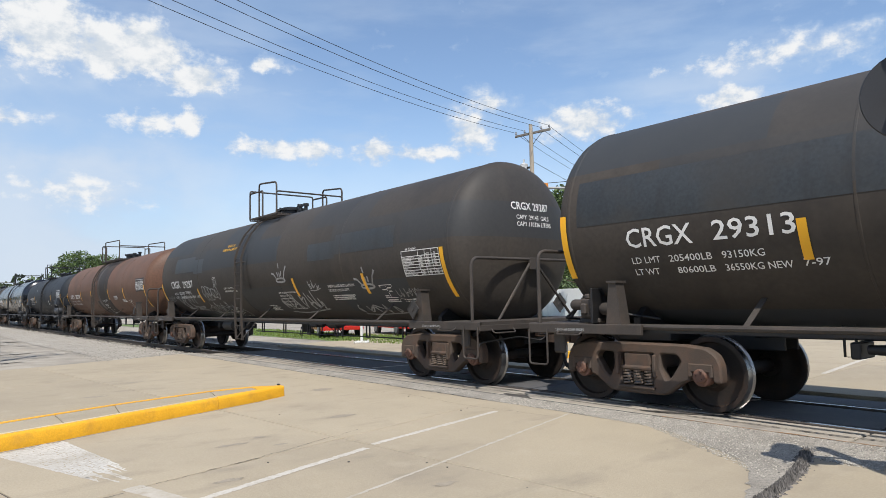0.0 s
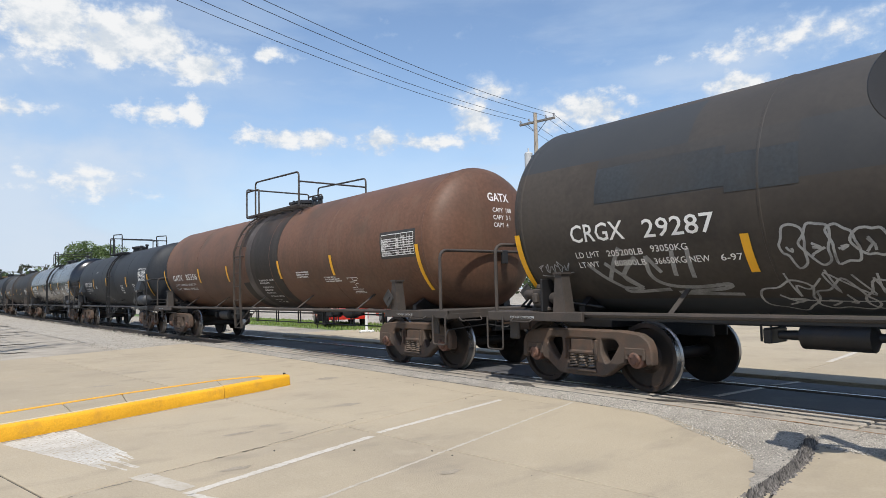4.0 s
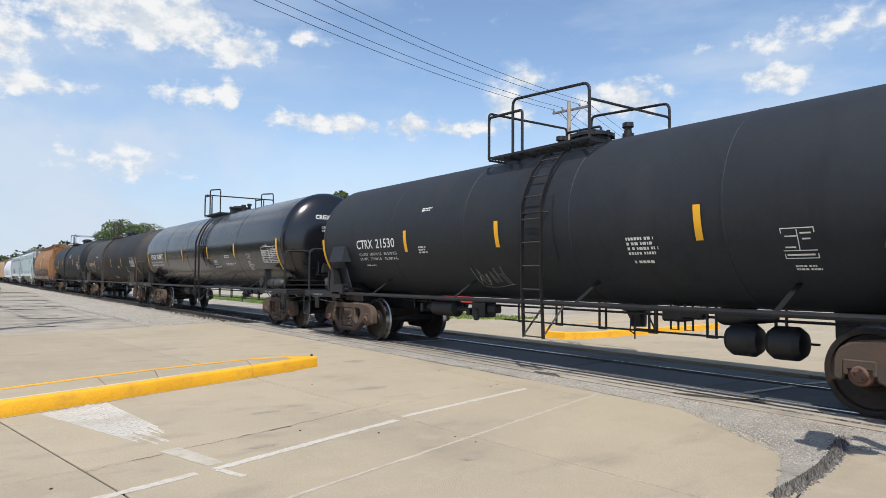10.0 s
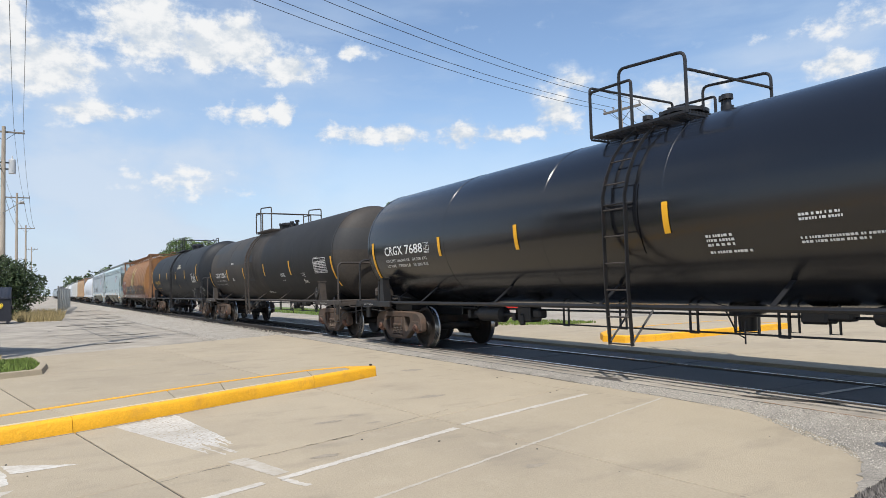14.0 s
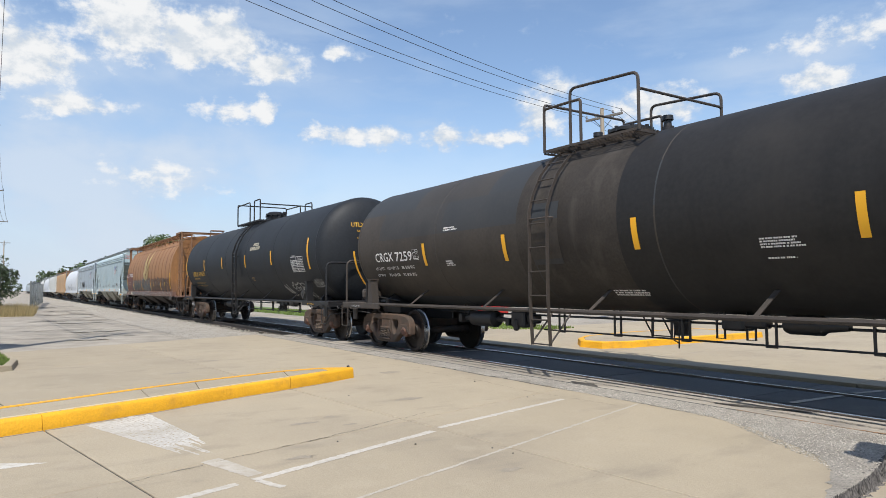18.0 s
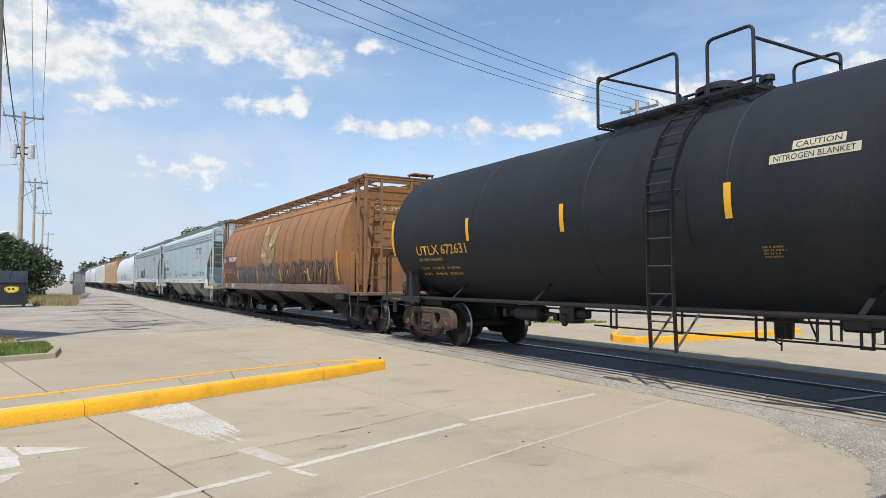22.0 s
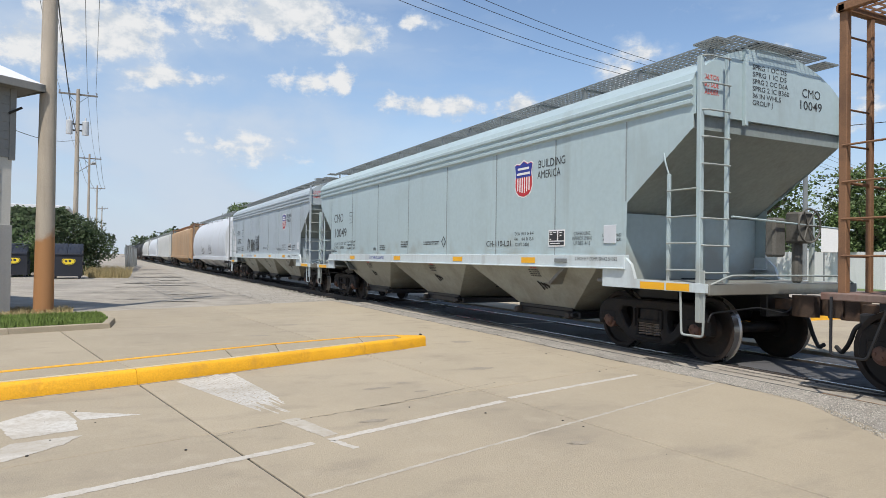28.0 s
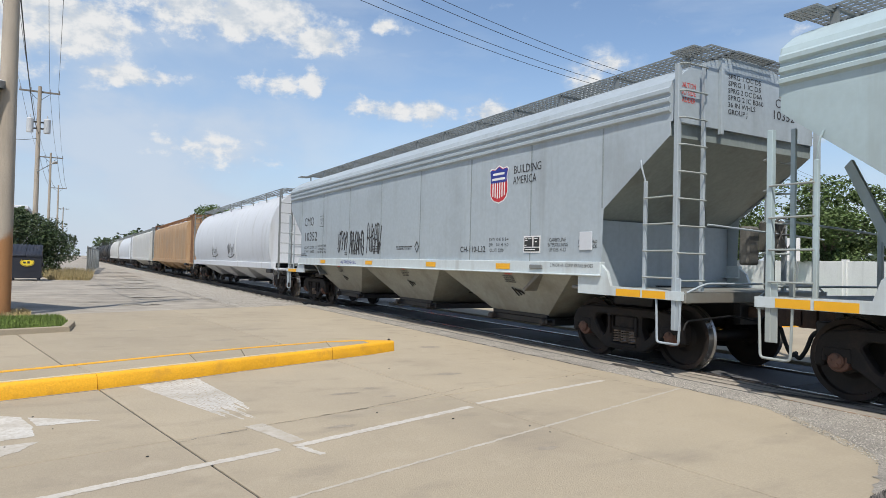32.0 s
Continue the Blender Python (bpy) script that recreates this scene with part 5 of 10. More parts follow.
def blade(lines, w):
    """Brush strokes that swell and run out to points."""
    bm = bmesh.new()
    for pts in lines:
        pts = [V3((p[0], 0, p[1])) for p in pts]
        last, n = None, len(pts) - 1
        for i, p in enumerate(pts):
            d = pts[min(i + 1, n)] - pts[max(i - 1, 0)]
            if d.length < 1e-6:
                continue
            f = i / n
            q = V3((-d.z, 0, d.x)).normalized() * w / 2 * min(1.0, 0.45 + 4.5 * f) * (1.15 - 0.95 * f)
            p = p + d.normalized() * (0.16 * w * (2 * f - 1))
            row = (bm.verts.new(p - q), bm.verts.new(p + q))
            if last:
                bm.faces.new((last[0], row[0], row[1], last[1]))
            last = row
    return to_mesh(bm, "stroke", 0)


def smooth_line(pts, steps=6):
    """A soft curve through points (Catmull-Rom)."""
    out = []
    p = [pts[0]] + list(pts) + [pts[-1]]
    for i in range(1, len(p) - 2):
        for k in range(steps):
            t = k / steps
            out.append(tuple(0.5 * ((2 * b) + (-a + c) * t + (2 * a - 5 * b + 4 * c - d) * t * t + (-a + 3 * b - 3 * c + d) * t ** 3) for a, b, c, d in zip(p[i - 1], p[i], p[i + 1], p[i + 2])))
    out.append(tuple(pts[-1]))
    return out


def tag_strokes(seed, width, height, letters):
    """Loose looping spray strokes that read as no word."""
    rnd = random.Random(seed)
    lines = []
    w = width / letters
    for i in range(letters):
        x = i * w
        n = rnd.randint(4, 6)
        pts = [(x + w * rnd.uniform(-0.1, 1.0), height * rnd.uniform(0, 1)) for _ in range(n)]
        pts[0] = (x + w * 0.1, height * rnd.uniform(0.6, 1.0))
        pts[1] = (x + w * 0.25, height * rnd.uniform(0.0, 0.2))
        lines.append(smooth_line(pts, 5))
    lines.append(smooth_line([(0, -0.12 * height), (width * 0.4, -0.2 * height), (width * 1.02, 0.05 * height)], 5))
    return lines


def bubble_letters(seed, width, height, letters):
    """Fat outlined spray letters that read as no word: outlines and inner strokes."""
    rnd = random.Random(seed)
    out, fills = [], []
    w = width / letters
    for i in range(letters):
        cx = (i + 0.5) * w
        pts = []
        n = 11
        for k in range(n):
            a = 2 * math.pi * k / n + 0.2
            q = 1.0 + 0.28 * math.sin(3 * a + rnd.uniform(0, 6)) + rnd.uniform(-0.1, 0.1)
            pts.append((cx + 0.58 * w * q * math.cos(a), height * (0.5 + 0.5 * q * math.sin(a))))
        loop = smooth_line(pts + pts[:1], 4)
        out.append(loop)
        fills.append(loop[:-1])
        out.append(smooth_line([(cx + w * rnd.uniform(-0.25, 0.25), height * rnd.uniform(0.3, 0.7)) for _ in range(3)], 4))
        out.append(smooth_line([(cx + w * rnd.uniform(-0.3, 0.3), height * rnd.uniform(0.15, 0.5)) for _ in range(3)], 4))
    return out, fills


def wild_letters(seed, width, height, letters, steps=4):
    """Interlocked slanted spray letters that read as no word: their thick strokes."""
    rnd = random.Random(seed)
    out = []
    w = width / letters
    for i in range(letters):
        x = i * w
        upright = 2 if steps > 1 else 3
        for k in range(rnd.randint(3, 4)):
            if k < upright:
                a = x + w * (0.15 + (0.6 if steps > 1 else 0.36) * k) + rnd.uniform(-0.1, 0.1) * w
                lean = rnd.uniform(-0.28, 0.42) * w
                pts = [(a - lean, height * rnd.uniform(-0.02, 0.1)), (a, height * rnd.uniform(0.4, 0.6)), (a + lean * rnd.uniform(0.4, 1.6), height * rnd.uniform(0.85, 1.05))]
                if rnd.random() < 0.5:
                    pts.append((pts[-1][0] + w * rnd.uniform(0.2, 0.5), pts[-1][1] - height * rnd.uniform(0.05, 0.2)))
            else:
                z = height * rnd.uniform(0.15, 0.85)
                pts = [(x - 0.05 * w, z), (x + 0.5 * w, z + height * rnd.uniform(-0.3, 0.3)), (x + 1.0 * w, z + height * rnd.uniform(-0.2, 0.2))]
            out.append(smooth_line(pts, steps) if steps > 1 else [tuple(a + (b - a) * k / 4 for a, b in zip(p, q)) for p, q in zip(pts, pts[1:]) for k in range(4)] + [pts[-1]])
    return out


def fit_text(body, width, cap, bold=0.006):
    """Lettering of one given width and height of capitals."""
    me = text_mesh(body, cap / 0.69, 0.0 if "M" in body else (1.5 * bold if cap > 0.15 else bold))
    x0, x1 = min(v.co.x for v in me.vertices), max(v.co.x for v in me.vertices)
    k = width / (x1 - x0)
    me.transform(Matrix.Diagonal((k, 1, 1, 1)) @ Matrix.Translation((-x0, 0, 0)))
    return me


TEST_ROWS = [("TANK QUALIFICATION", "2008", "2018"), ("THICKNESS TEST", "2008", "2018"), ("SERVICE EQUIPMENT", "2008", "2018"), ("PRD VALVE", "2008", "2018"), ("LINING", "", ""), ("88.B.2 INSPECTION", "2008", "2018"), ("STUB SILL INSPECTION", "2008", "2018")]


def test_panel(w, h, head="AAR 211A100W1", readable=True):
    """The stencilled test table: ruled box with its lines of small writing."""
    ms = []
    bm = bmesh.new()
    cols = [0.0, 0.46 * w, 0.64 * w, 0.82 * w, w]
    rows = [h * k / 9 for k in range(10)]
    t = h * 0.014
    for c in cols:
        top = h if c in (0.0, w) else h
        for k in range(9):
            q = rows[k], rows[k + 1]
            vs = [bm.verts.new(p) for p in ((c - t, 0, q[0]), (c + t, 0, q[0]), (c + t, 0, q[1]), (c - t, 0, q[1]))]
            bm.faces.new(vs)
    for r in rows[:-2] + rows[-1:]:
        vs = [bm.verts.new(p) for p in ((0, 0, r - t), (w, 0, r - t), (w, 0, r + t), (0, 0, r + t))]
        bm.faces.new(vs)
    me = bpy.data.meshes.new("grid")
    bm.to_mesh(me)
    bm.free()
    ms.append(me)
    size = h / 9 * 0.86

    def put(s, x, z, size=size, wide=0.8):
        tm = text_mesh(s, size, 0.012, wide)
        tm.transform(Matrix.Translation((x, 0, z)))
        ms.append(tm)
    put(head, w * 0.12, h * 1.03, size * 1.25)
    put("QUALIFIED", 0.65 * w, rows[7] + size * 0.4, size * 0.8, 0.7)
    put("DUE", 0.87 * w, rows[7] + size * 0.4, size * 0.8, 0.8)
    for k, (a, b, c) in enumerate(TEST_ROWS):
        z = rows[6 - k] + size * 0.2
        put(a, 0.01 * w, z)
        if b:
            put("REMD", 0.48 * w, z)
            put(b, 0.68 * w, z)
            put(c, 0.86 * w, z)
    return join_meshes(ms, "test_panel")


def square_stencil(w):
    ms = [to_mesh(q, "q", 0) for q in (quad(0, w, 0, 0.03 * w), quad(0, w, w * 0.97, w), quad(0, 0.03 * w, 0, w), quad(0.97 * w, w, 0, w), quad(0.12 * w, 0.48 * w, 0.72 * w, 0.76 * w), quad(0.48 * w, 0.51 * w, 0.3 * w, 0.95 * w), quad(0, w, 0.26 * w, 0.29 * w), quad(0.08 * w, 0.4 * w, 0.36 * w, 0.41 * w), quad(0.58 * w, 0.9 * w, 0.80 * w, 0.85 * w), quad(0.62 * w, 0.86 * w, 0.62 * w, 0.67 * w), quad(0.08 * w, 0.9 * w, 0.10 * w, 0.16 * w))]
    return join_meshes(ms, "stencil")


def small_lines(w, rows, h, seed=0):
    """Rows of writing too small to read, as broken bars."""
    rnd = random.Random(seed)
    ms = []
    for k in range(rows):
        x, end = 0.0, w * rnd.uniform(0.7, 1.0)
        while x < end:
            q = h * rnd.uniform(0.5, 1.4)
            ms.append(to_mesh(quad(x, min(x + q, end), -k * h * 1.7, -k * h * 1.7 + h), "q", 0))
            x += q + h * rnd.choice((0.3, 0.3, 0.35, 0.9))
    return join_meshes(ms, "small_lines")


def saddle_post(x, sy, zs):
    bm = bmesh.new()
    y0, y1 = sorted((sy * 1.26, sy * 1.45))
    loft(bm, [[(x - 0.17, y0, zs), (x + 0.07, y0, zs), (x + 0.07, y1, zs), (x - 0.17, y1, zs)], [(x - 0.11, y0, 1.60), (x + 0.0, y0, 1.60), (x + 0.0, y1 - 0.02, 1.60), (x - 0.11, y1 - 0.02, 1.60)]])
    box(bm, x - 0.13, x + 0.02, y0 - 0.02, y1 + 0.01, 1.595, 1.625)
    return bm


def strut_mesh(x, sy, zs, r, zc):
    """A flat strap from the side rail up to the tank's belly."""
    a = math.asin(max(-1, (1.37 - zc) / r))
    y1, z1 = r * math.cos(a) - 0.01, zc + r * math.sin(a)
    bm = bmesh.new()
    return loft(bm, [[(x - 0.04, sy * 1.36, zs), (x + 0.03, sy * 1.36, zs), (x + 0.03, sy * 1.345, zs), (x - 0.04, sy * 1.345, zs)], [(x + 0.0, sy * y1, z1), (x + 0.07, sy * y1, z1), (x + 0.07, sy * (y1 - 0.015), z1 - 0.01), (x + 0.0, sy * (y1 - 0.015), z1 - 0.01)]])


def brake_valve(car, x, zs):
    """Air brake valve with its pipe bracket and reservoir limbs, on the end deck behind the bogie x."""
    valve = part("brake_valve", boxes((x - 0.74, x - 0.54, -1.26, -1.02, zs + 0.10, zs + 0.36), (x - 0.69, x - 0.60, -1.33, -1.25, zs + 0.15, zs + 0.30), (x - 0.80, x - 0.46, -1.22, -1.06, zs + 0.03, zs + 0.10), (x - 0.72, x - 0.64, -1.20, -1.08, zs + 0.35, zs + 0.43), bevel=0.02), M["dusty_steel"], car, "dusty cast air brake valve bolted to the deck")
    for x0, rad, z0 in ((x - 0.96, 0.075, zs + 0.28), (x - 0.46, 0.085, zs + 0.22)):
        bm = bmesh.new()
        revolve(bm, [(x0, 0.0), (x0, rad * 0.8), (x0 + 0.03, rad), (x0 + 0.17, rad), (x0 + 0.18, rad * 1.15), (x0 + 0.22, rad * 1.15), (x0 + 0.23, 0.0)], "x", 16, (0, -1.14, z0))
        part("valve_cap", fix(bm), M["dusty_steel"], valve)
    bar_parts("valve_pipe", 0.017, ([(x - 0.62, -1.10, zs + 0.40), (x - 0.60, -0.80, zs + 0.46), (x - 0.55, -0.3, zs + 0.10)], [(x - 0.30, -1.16, zs + 0.18), (x - 0.05, -1.05, zs + 0.14), (x + 0.2, -0.8, zs + 0.08)], [(x - 0.90, -1.16, zs + 0.22), (x - 1.12, -1.10, zs + 0.10), (x - 1.12, -0.6, zs + 0.05)]), M["black_steel"], valve)
    part("bracket", boxes((x - 0.52, x - 0.48, -1.32, -0.96, zs + 0.03, zs + 0.50), bevel=0.006), M["black_steel"], valve)


def throw_strokes():
    """One wide faded scrawl: crossed bars, a hook and a double swoosh."""
    return [smooth_line(p, 5) for p in (
        [(0.14, 0.05), (0.34, -0.18), (0.57, -0.39)], [(0.72, 0.26), (0.55, 0.02), (0.40, -0.22)], [(0.42, 0.05), (0.62, -0.14), (0.84, -0.38)],
        [(0.92, 0.12), (0.64, -0.17), (0.82, -0.39), (0.57, -0.38), (0.64, -0.46), (1.22, -0.42)],
        [(1.08, 0.12), (1.05, -0.17), (1.22, -0.34), (1.6, -0.39), (2.02, -0.35), (1.91, -0.43), (1.31, -0.49), (1.67, -0.52), (2.12, -0.54)],
        [(1.08, 0.12), (1.15, 0.0), (1.22, -0.13)], [(1.46, 0.17), (1.43, 0.0), (1.40, -0.19)], [(1.67, 0.19), (1.65, 0.0), (1.63, -0.23)])]


def tank_car(d):
    """A tank car: d holds its measures, colours and lettering. Its own +x points along the train's way."""
    T = (d["front"] - d["rear"]) / 2
    car = thing("tank_car", d["label"], "tank car", "tank cars of the train")
    car["u"] = (d["front"] + d["rear"]) / 2
    r, zc = d.get("r", 1.45), d.get("zc", 2.45)
    apex, head, p = d.get("apex", 1.30), 0.55, 2.15
    mat, trim = d["mat"], d.get("trim", M["black_steel"])
    detail = d.get("detail", 2)
    L = T + apex
    k = L - head
    kr = T + d.get("apex_rear", apex) - head
    arc = [(head * (1 - q ** p) ** (1 / p), r * q) for q in (0.0, 0.15, 0.3, 0.45, 0.6, 0.72, 0.82, 0.9, 0.95, 0.98, 0.995, 1.0)]
    prof = [(-kr - a, q) for a, q in arc] + [(-kr + (kr + k) * i / 14, r) for i in range(1, 14)] + [(k + a, q) for a, q in arc[::-1]]
    bm = bmesh.new()
    revolve(bm, prof, "x", 72 if detail > 1 else 36, (0, 0, zc))
    shell = part("tank_shell", to_mesh(fix(bm), "tank_shell", 40), mat, car, d.get("shell", ""))
    # girth seams
    seams = d.get("seams", (-kr, -k * 0.55, -1.25, 1.25, k * 0.55, k) if detail > 1 else (-1.25, 1.25))
    for x in seams:
        bm = bmesh.new()
        wd = 0.02 if abs(abs(x) - k) > 0.01 else 0.035
        revolve(bm, [(x - wd, r - 0.002), (x - wd * 0.6, r + 0.006), (x + wd * 0.6, r + 0.006), (x + wd, r - 0.002)], "x", 64, (0, 0, zc))
        part("girth_seam", bm, mat, car)
    for a, b, tone in d.get("bands", ()):
        bm = bmesh.new()
        revolve(bm, [(a, r - 0.002), (a, r + 0.005), (b, r + 0.005), (b, r - 0.002)], "x", 64, (0, 0, zc))
        part("centre_band", bm, tone, car)
    for x in (-T, T):
        truck(car, x, T, d.get("dark_trucks", False), car_spin if detail > 1 else None)
    for s in (1, -1):
        end_gear(car, s * T, s, mat)
    zs = 1.04
    # side rails with struts up to the tank
    for sy in (-1, 1):
        rail = part("side_rail", bars(0.036, [(-T + 0.1, sy * 1.36, zs), (T - 0.1, sy * 1.36, zs)]), trim, car)
        if d.get("deep_rail"):
            part("rail_flange", boxes((-T + 0.1, T - 0.1, *sorted((sy * 1.33, sy * 1.352)), zs - 0.07, zs)), M["black_steel"], rail)
        if detail < 2 and sy > 0:
            continue
        n = max(4, int(2 * T / 2.7))
        for i in range(n):
            x = -T + 1.6 + (2 * T - 3.2) * i / (n - 1)
            part("strut", strut_mesh(x, sy, zs, r, zc), trim, car)
    # saddles at the bogies, with plates under the tank
    for s in (1, -1):
        for sy in (-1, 1):
            bm = bmesh.new()
            pts = []
            for kk in range(9):
                a = radians(-80 + 26 * kk / 8)
                pts.append((sy * (r + 0.012) * math.cos(a), zc + (r + 0.012) * math.sin(a)))
            foot = [(sy * 1.02, zs + 0.1), (sy * 1.02, zs), (sy * 0.3, zs - 0.02)]
            prism(bm, pts + foot, s * T - 0.05, s * T + 0.05, "yz")
            part("saddle", fix(bm), M["black_steel"], car)
            part("saddle_post", saddle_post(s * T, sy, zs), trim, car, "tapered steel saddle post")
            part("end_sill", boxes((min(s * T - s * 0.35, s * T + s * 1.52), max(s * T - s * 0.35, s * T + s * 1.52), sy * 1.43 - 0.03, sy * 1.43 + 0.03, zs - 0.10, zs + 0.03), bevel=0.008), trim, car)
    # end decks
    for s in (1, -1):
        x0, x1 = sorted((s * (T + 0.62), s * (T + 1.52)))
        part("end_deck", boxes((x0, x1, -1.445, 1.445, zs - 0.03, zs + 0.038), (x1 - 0.06 if s > 0 else x0 - 0.004, x1 + 0.004 if s > 0 else x0 + 0.06, -1.45, 1.45, zs - 0.115, zs - 0.02), bevel=0.008), trim, car)
        if detail < 1:
            continue
        xr = s * (T + 1.33)
        rail_z = d.get("rail_z", 2.1)
        part("end_railing", bars(0.027, rounded([(xr, -1.43, zs), (xr, -1.43, rail_z), (xr, 1.43, rail_z), (xr, 1.43, zs)], 0.16, 5)), trim, car, "bent pipe railing across the end deck")
        if s < 0:
            part("railing_brace", bars(0.024, [(xr, 0.25, rail_z - 0.03), (xr - 0.03, -0.82, zs)]), trim, car)
            if detail > 1:
                brake_valve(car, -T, zs)
        elif d.get("v_brace"):
            bar_parts("railing_brace", 0.024, ([(xr, -0.05, rail_z - 0.04), (T + 1.40, -0.95, zs)], [(xr, 0.05, rail_z - 0.04), (T + 1.40, 0.95, zs)]), trim, car)
            part("brace_plate", boxes((xr - 0.03, xr + 0.03, -0.10, 0.10, rail_z - 0.18, rail_z + 0.03), bevel=0.01), trim, car)
        elif detail > 1:
            part("brace_plate", boxes((xr - 0.03, xr + 0.03, 0.03, 0.17, rail_z - 0.22, rail_z + 0.03), bevel=0.01), M["black_steel"], car)
            if d.get("reservoir"):
                bar_parts("deck_pipe", 0.019, ([(T + 1.24, -1.40, zs + 0.14), (T + 1.24, 1.38, zs + 0.14)], [(T + 1.24, -1.40, zs + 0.27), (T + 1.24, 1.38, zs + 0.27)]), trim, car)
        for sy in (-1, 1):
            part("stirrup_step", bars(0.014, rounded([(s * (T + 1.50), sy * 1.48, zs - 0.05), (s * (T + 1.50), sy * 1.48, 0.50), (s * (T + 1.16), sy * 1.48, 0.50), (s * (T + 1.16), sy * 1.48, zs - 0.05)], 0.05, 3)), trim, car, "bent bar foot step")
            part("grab_iron", bars(0.012, rounded([(s * (T + 0.55), sy * 1.46, zs - 0.07), (s * (T + 0.55), sy * 1.53, zs - 0.11), (s * (T + 0.95), sy * 1.53, zs - 0.11), (s * (T + 0.95), sy * 1.46, zs - 0.07)], 0.04, 2)), trim, car)
        part("grab_iron", bars(0.012, rounded([(s * (T + 1.52), -1.2, zs - 0.09), (s * (T + 1.59), -1.2, zs - 0.15), (s * (T + 1.59), -0.72, zs - 0.15), (s * (T + 1.52), -0.72, zs - 0.09)], 0.04, 2)), trim, car)
        part("deck_bracket", boxes((s * (T + 1.05) - 0.1, s * (T + 1.05) + 0.1, -1.36, -1.30, 0.66, zs - 0.04), bevel=0.02), trim, car)
    # the top: manway, valves, platform, railing and ladders
    tx = d.get("top_x", 0.0)
    top = zc + r
    bm = bmesh.new()
    dh = d.get("dome", 1.0)
    revolve(bm, [(0, 0.0), (-0.12, 0.0), (-0.12, 0.30), (0.14 * dh, 0.30), (0.14 * dh, 0.36), (0.19 * dh, 0.36), (0.19 * dh, 0.33), (0.24 * dh, 0.22), (0.26 * dh, 0.0)], "z", 24, (tx, 0, top))
    manway = part("manway", fix(bm), d.get("dome_mat", M["black_steel"]), car, "bolted round manway cover")
    for kk in range(8):
        a = kk * math.pi / 4
        part("manway_bolt", cached("manway_bolt", lambda: boxes((-0.025, 0.025, -0.025, 0.025, 0.12, 0.22), bevel=0.006), M["black_steel"]), M["black_steel"], manway, m=pose(tx + 0.335 * math.cos(a), 0.335 * math.sin(a), top))
    for dx, dy, h in ((-0.62, -0.1, 0.26), (0.60, 0.15, 0.3), (0.85, -0.15, 0.22)):
        bm = bmesh.new()
        revolve(bm, [(-0.06, 0.0), (-0.06, 0.09), (0.05, 0.09), (0.05, 0.06), (h - 0.07, 0.05), (h - 0.07, 0.085), (h, 0.08), (h, 0.0)], "z", 14, (tx + dx, dy, top))
        part("valve", fix(bm), M["black_steel"], car)
    pl0, pl1 = d.get("plat", (tx - 1.0, tx + 1.0))
    py = 0.98
    pz = top - 0.12
    for sy in (-1, 1):
        bm = bmesh.new()
        nb = 9
        for i in range(nb):
            y0 = sy * (0.42 + (py - 0.42) * i / (nb - 1))
            box(bm, pl0, pl1, y0 - 0.008, y0 + 0.008, pz, pz + 0.04)
        for i in range(7):
            x0 = pl0 + (pl1 - pl0) * i / 6
            box(bm, x0 - 0.012, x0 + 0.012, *sorted((sy * 0.42, sy * py)), pz - 0.03, pz)
        part("platform_grating", bm, trim, car, "steel bar grating walkway")
        rz = pz + d.get("top_rail", 0.82)
        style = d.get("rail_style", 0)
        if style == 2:
            bar_parts("top_railing", 0.024, (rounded([(pl0, sy * py, pz), (pl0, sy * py, rz), (tx + 0.02, sy * py, rz), (tx + 0.02, sy * py, pz)], 0.10, 4), rounded([(tx + 0.52, sy * py, pz), (tx + 0.52, sy * py, rz), (pl1, sy * py, rz), (pl1, sy * py, pz)], 0.10, 4)), trim, car, "welded pipe guard rail")
        elif style == 0:
            bar_parts("top_railing", 0.024, (rounded([(pl0, sy * py, pz), (pl0, sy * py, rz - 0.08), (pl0 + 0.85, sy * py, rz - 0.1), (pl0 + 0.85, sy * py, pz)], 0.06, 3), rounded([(pl0 + 0.62, sy * py, pz), (pl0 + 0.62, sy * py, rz + 0.12), (pl1, sy * py, rz + 0.02), (pl1, sy * py, pz)], 0.12, 4)), trim, car, "welded pipe guard rail")
        else:
            part("top_railing", bars(0.024, rounded([(pl0 - 0.1, sy * py, pz), (pl0 - 0.1, sy * py, rz), (pl1 + 0.1, sy * py, rz - 0.02), (pl1 + 0.1, sy * py, pz)], 0.08, 4)), trim, car, "welded pipe guard rail")
        if style == 1:
            bar_parts("railing_post", 0.022, ([(pl0 + 0.3, sy * py, pz), (pl0 + 0.3, sy * py, rz)], [(tx + 0.75, sy * py, pz), (tx + 0.75, sy * py, rz - 0.05)]), trim, car)
    bar_parts("top_railing", 0.022, (rounded([(pl0, -py, pz), (pl0, -py, pz + 0.82), (pl0, py, pz + 0.82), (pl0, py, pz)], 0.06, 3), rounded([(pl1, -py, pz), (pl1, -py, pz + 0.60), (pl1, py, pz + 0.60), (pl1, py, pz)], 0.06, 3)), trim, car)
    lx = d.get("ladder_x", tx)
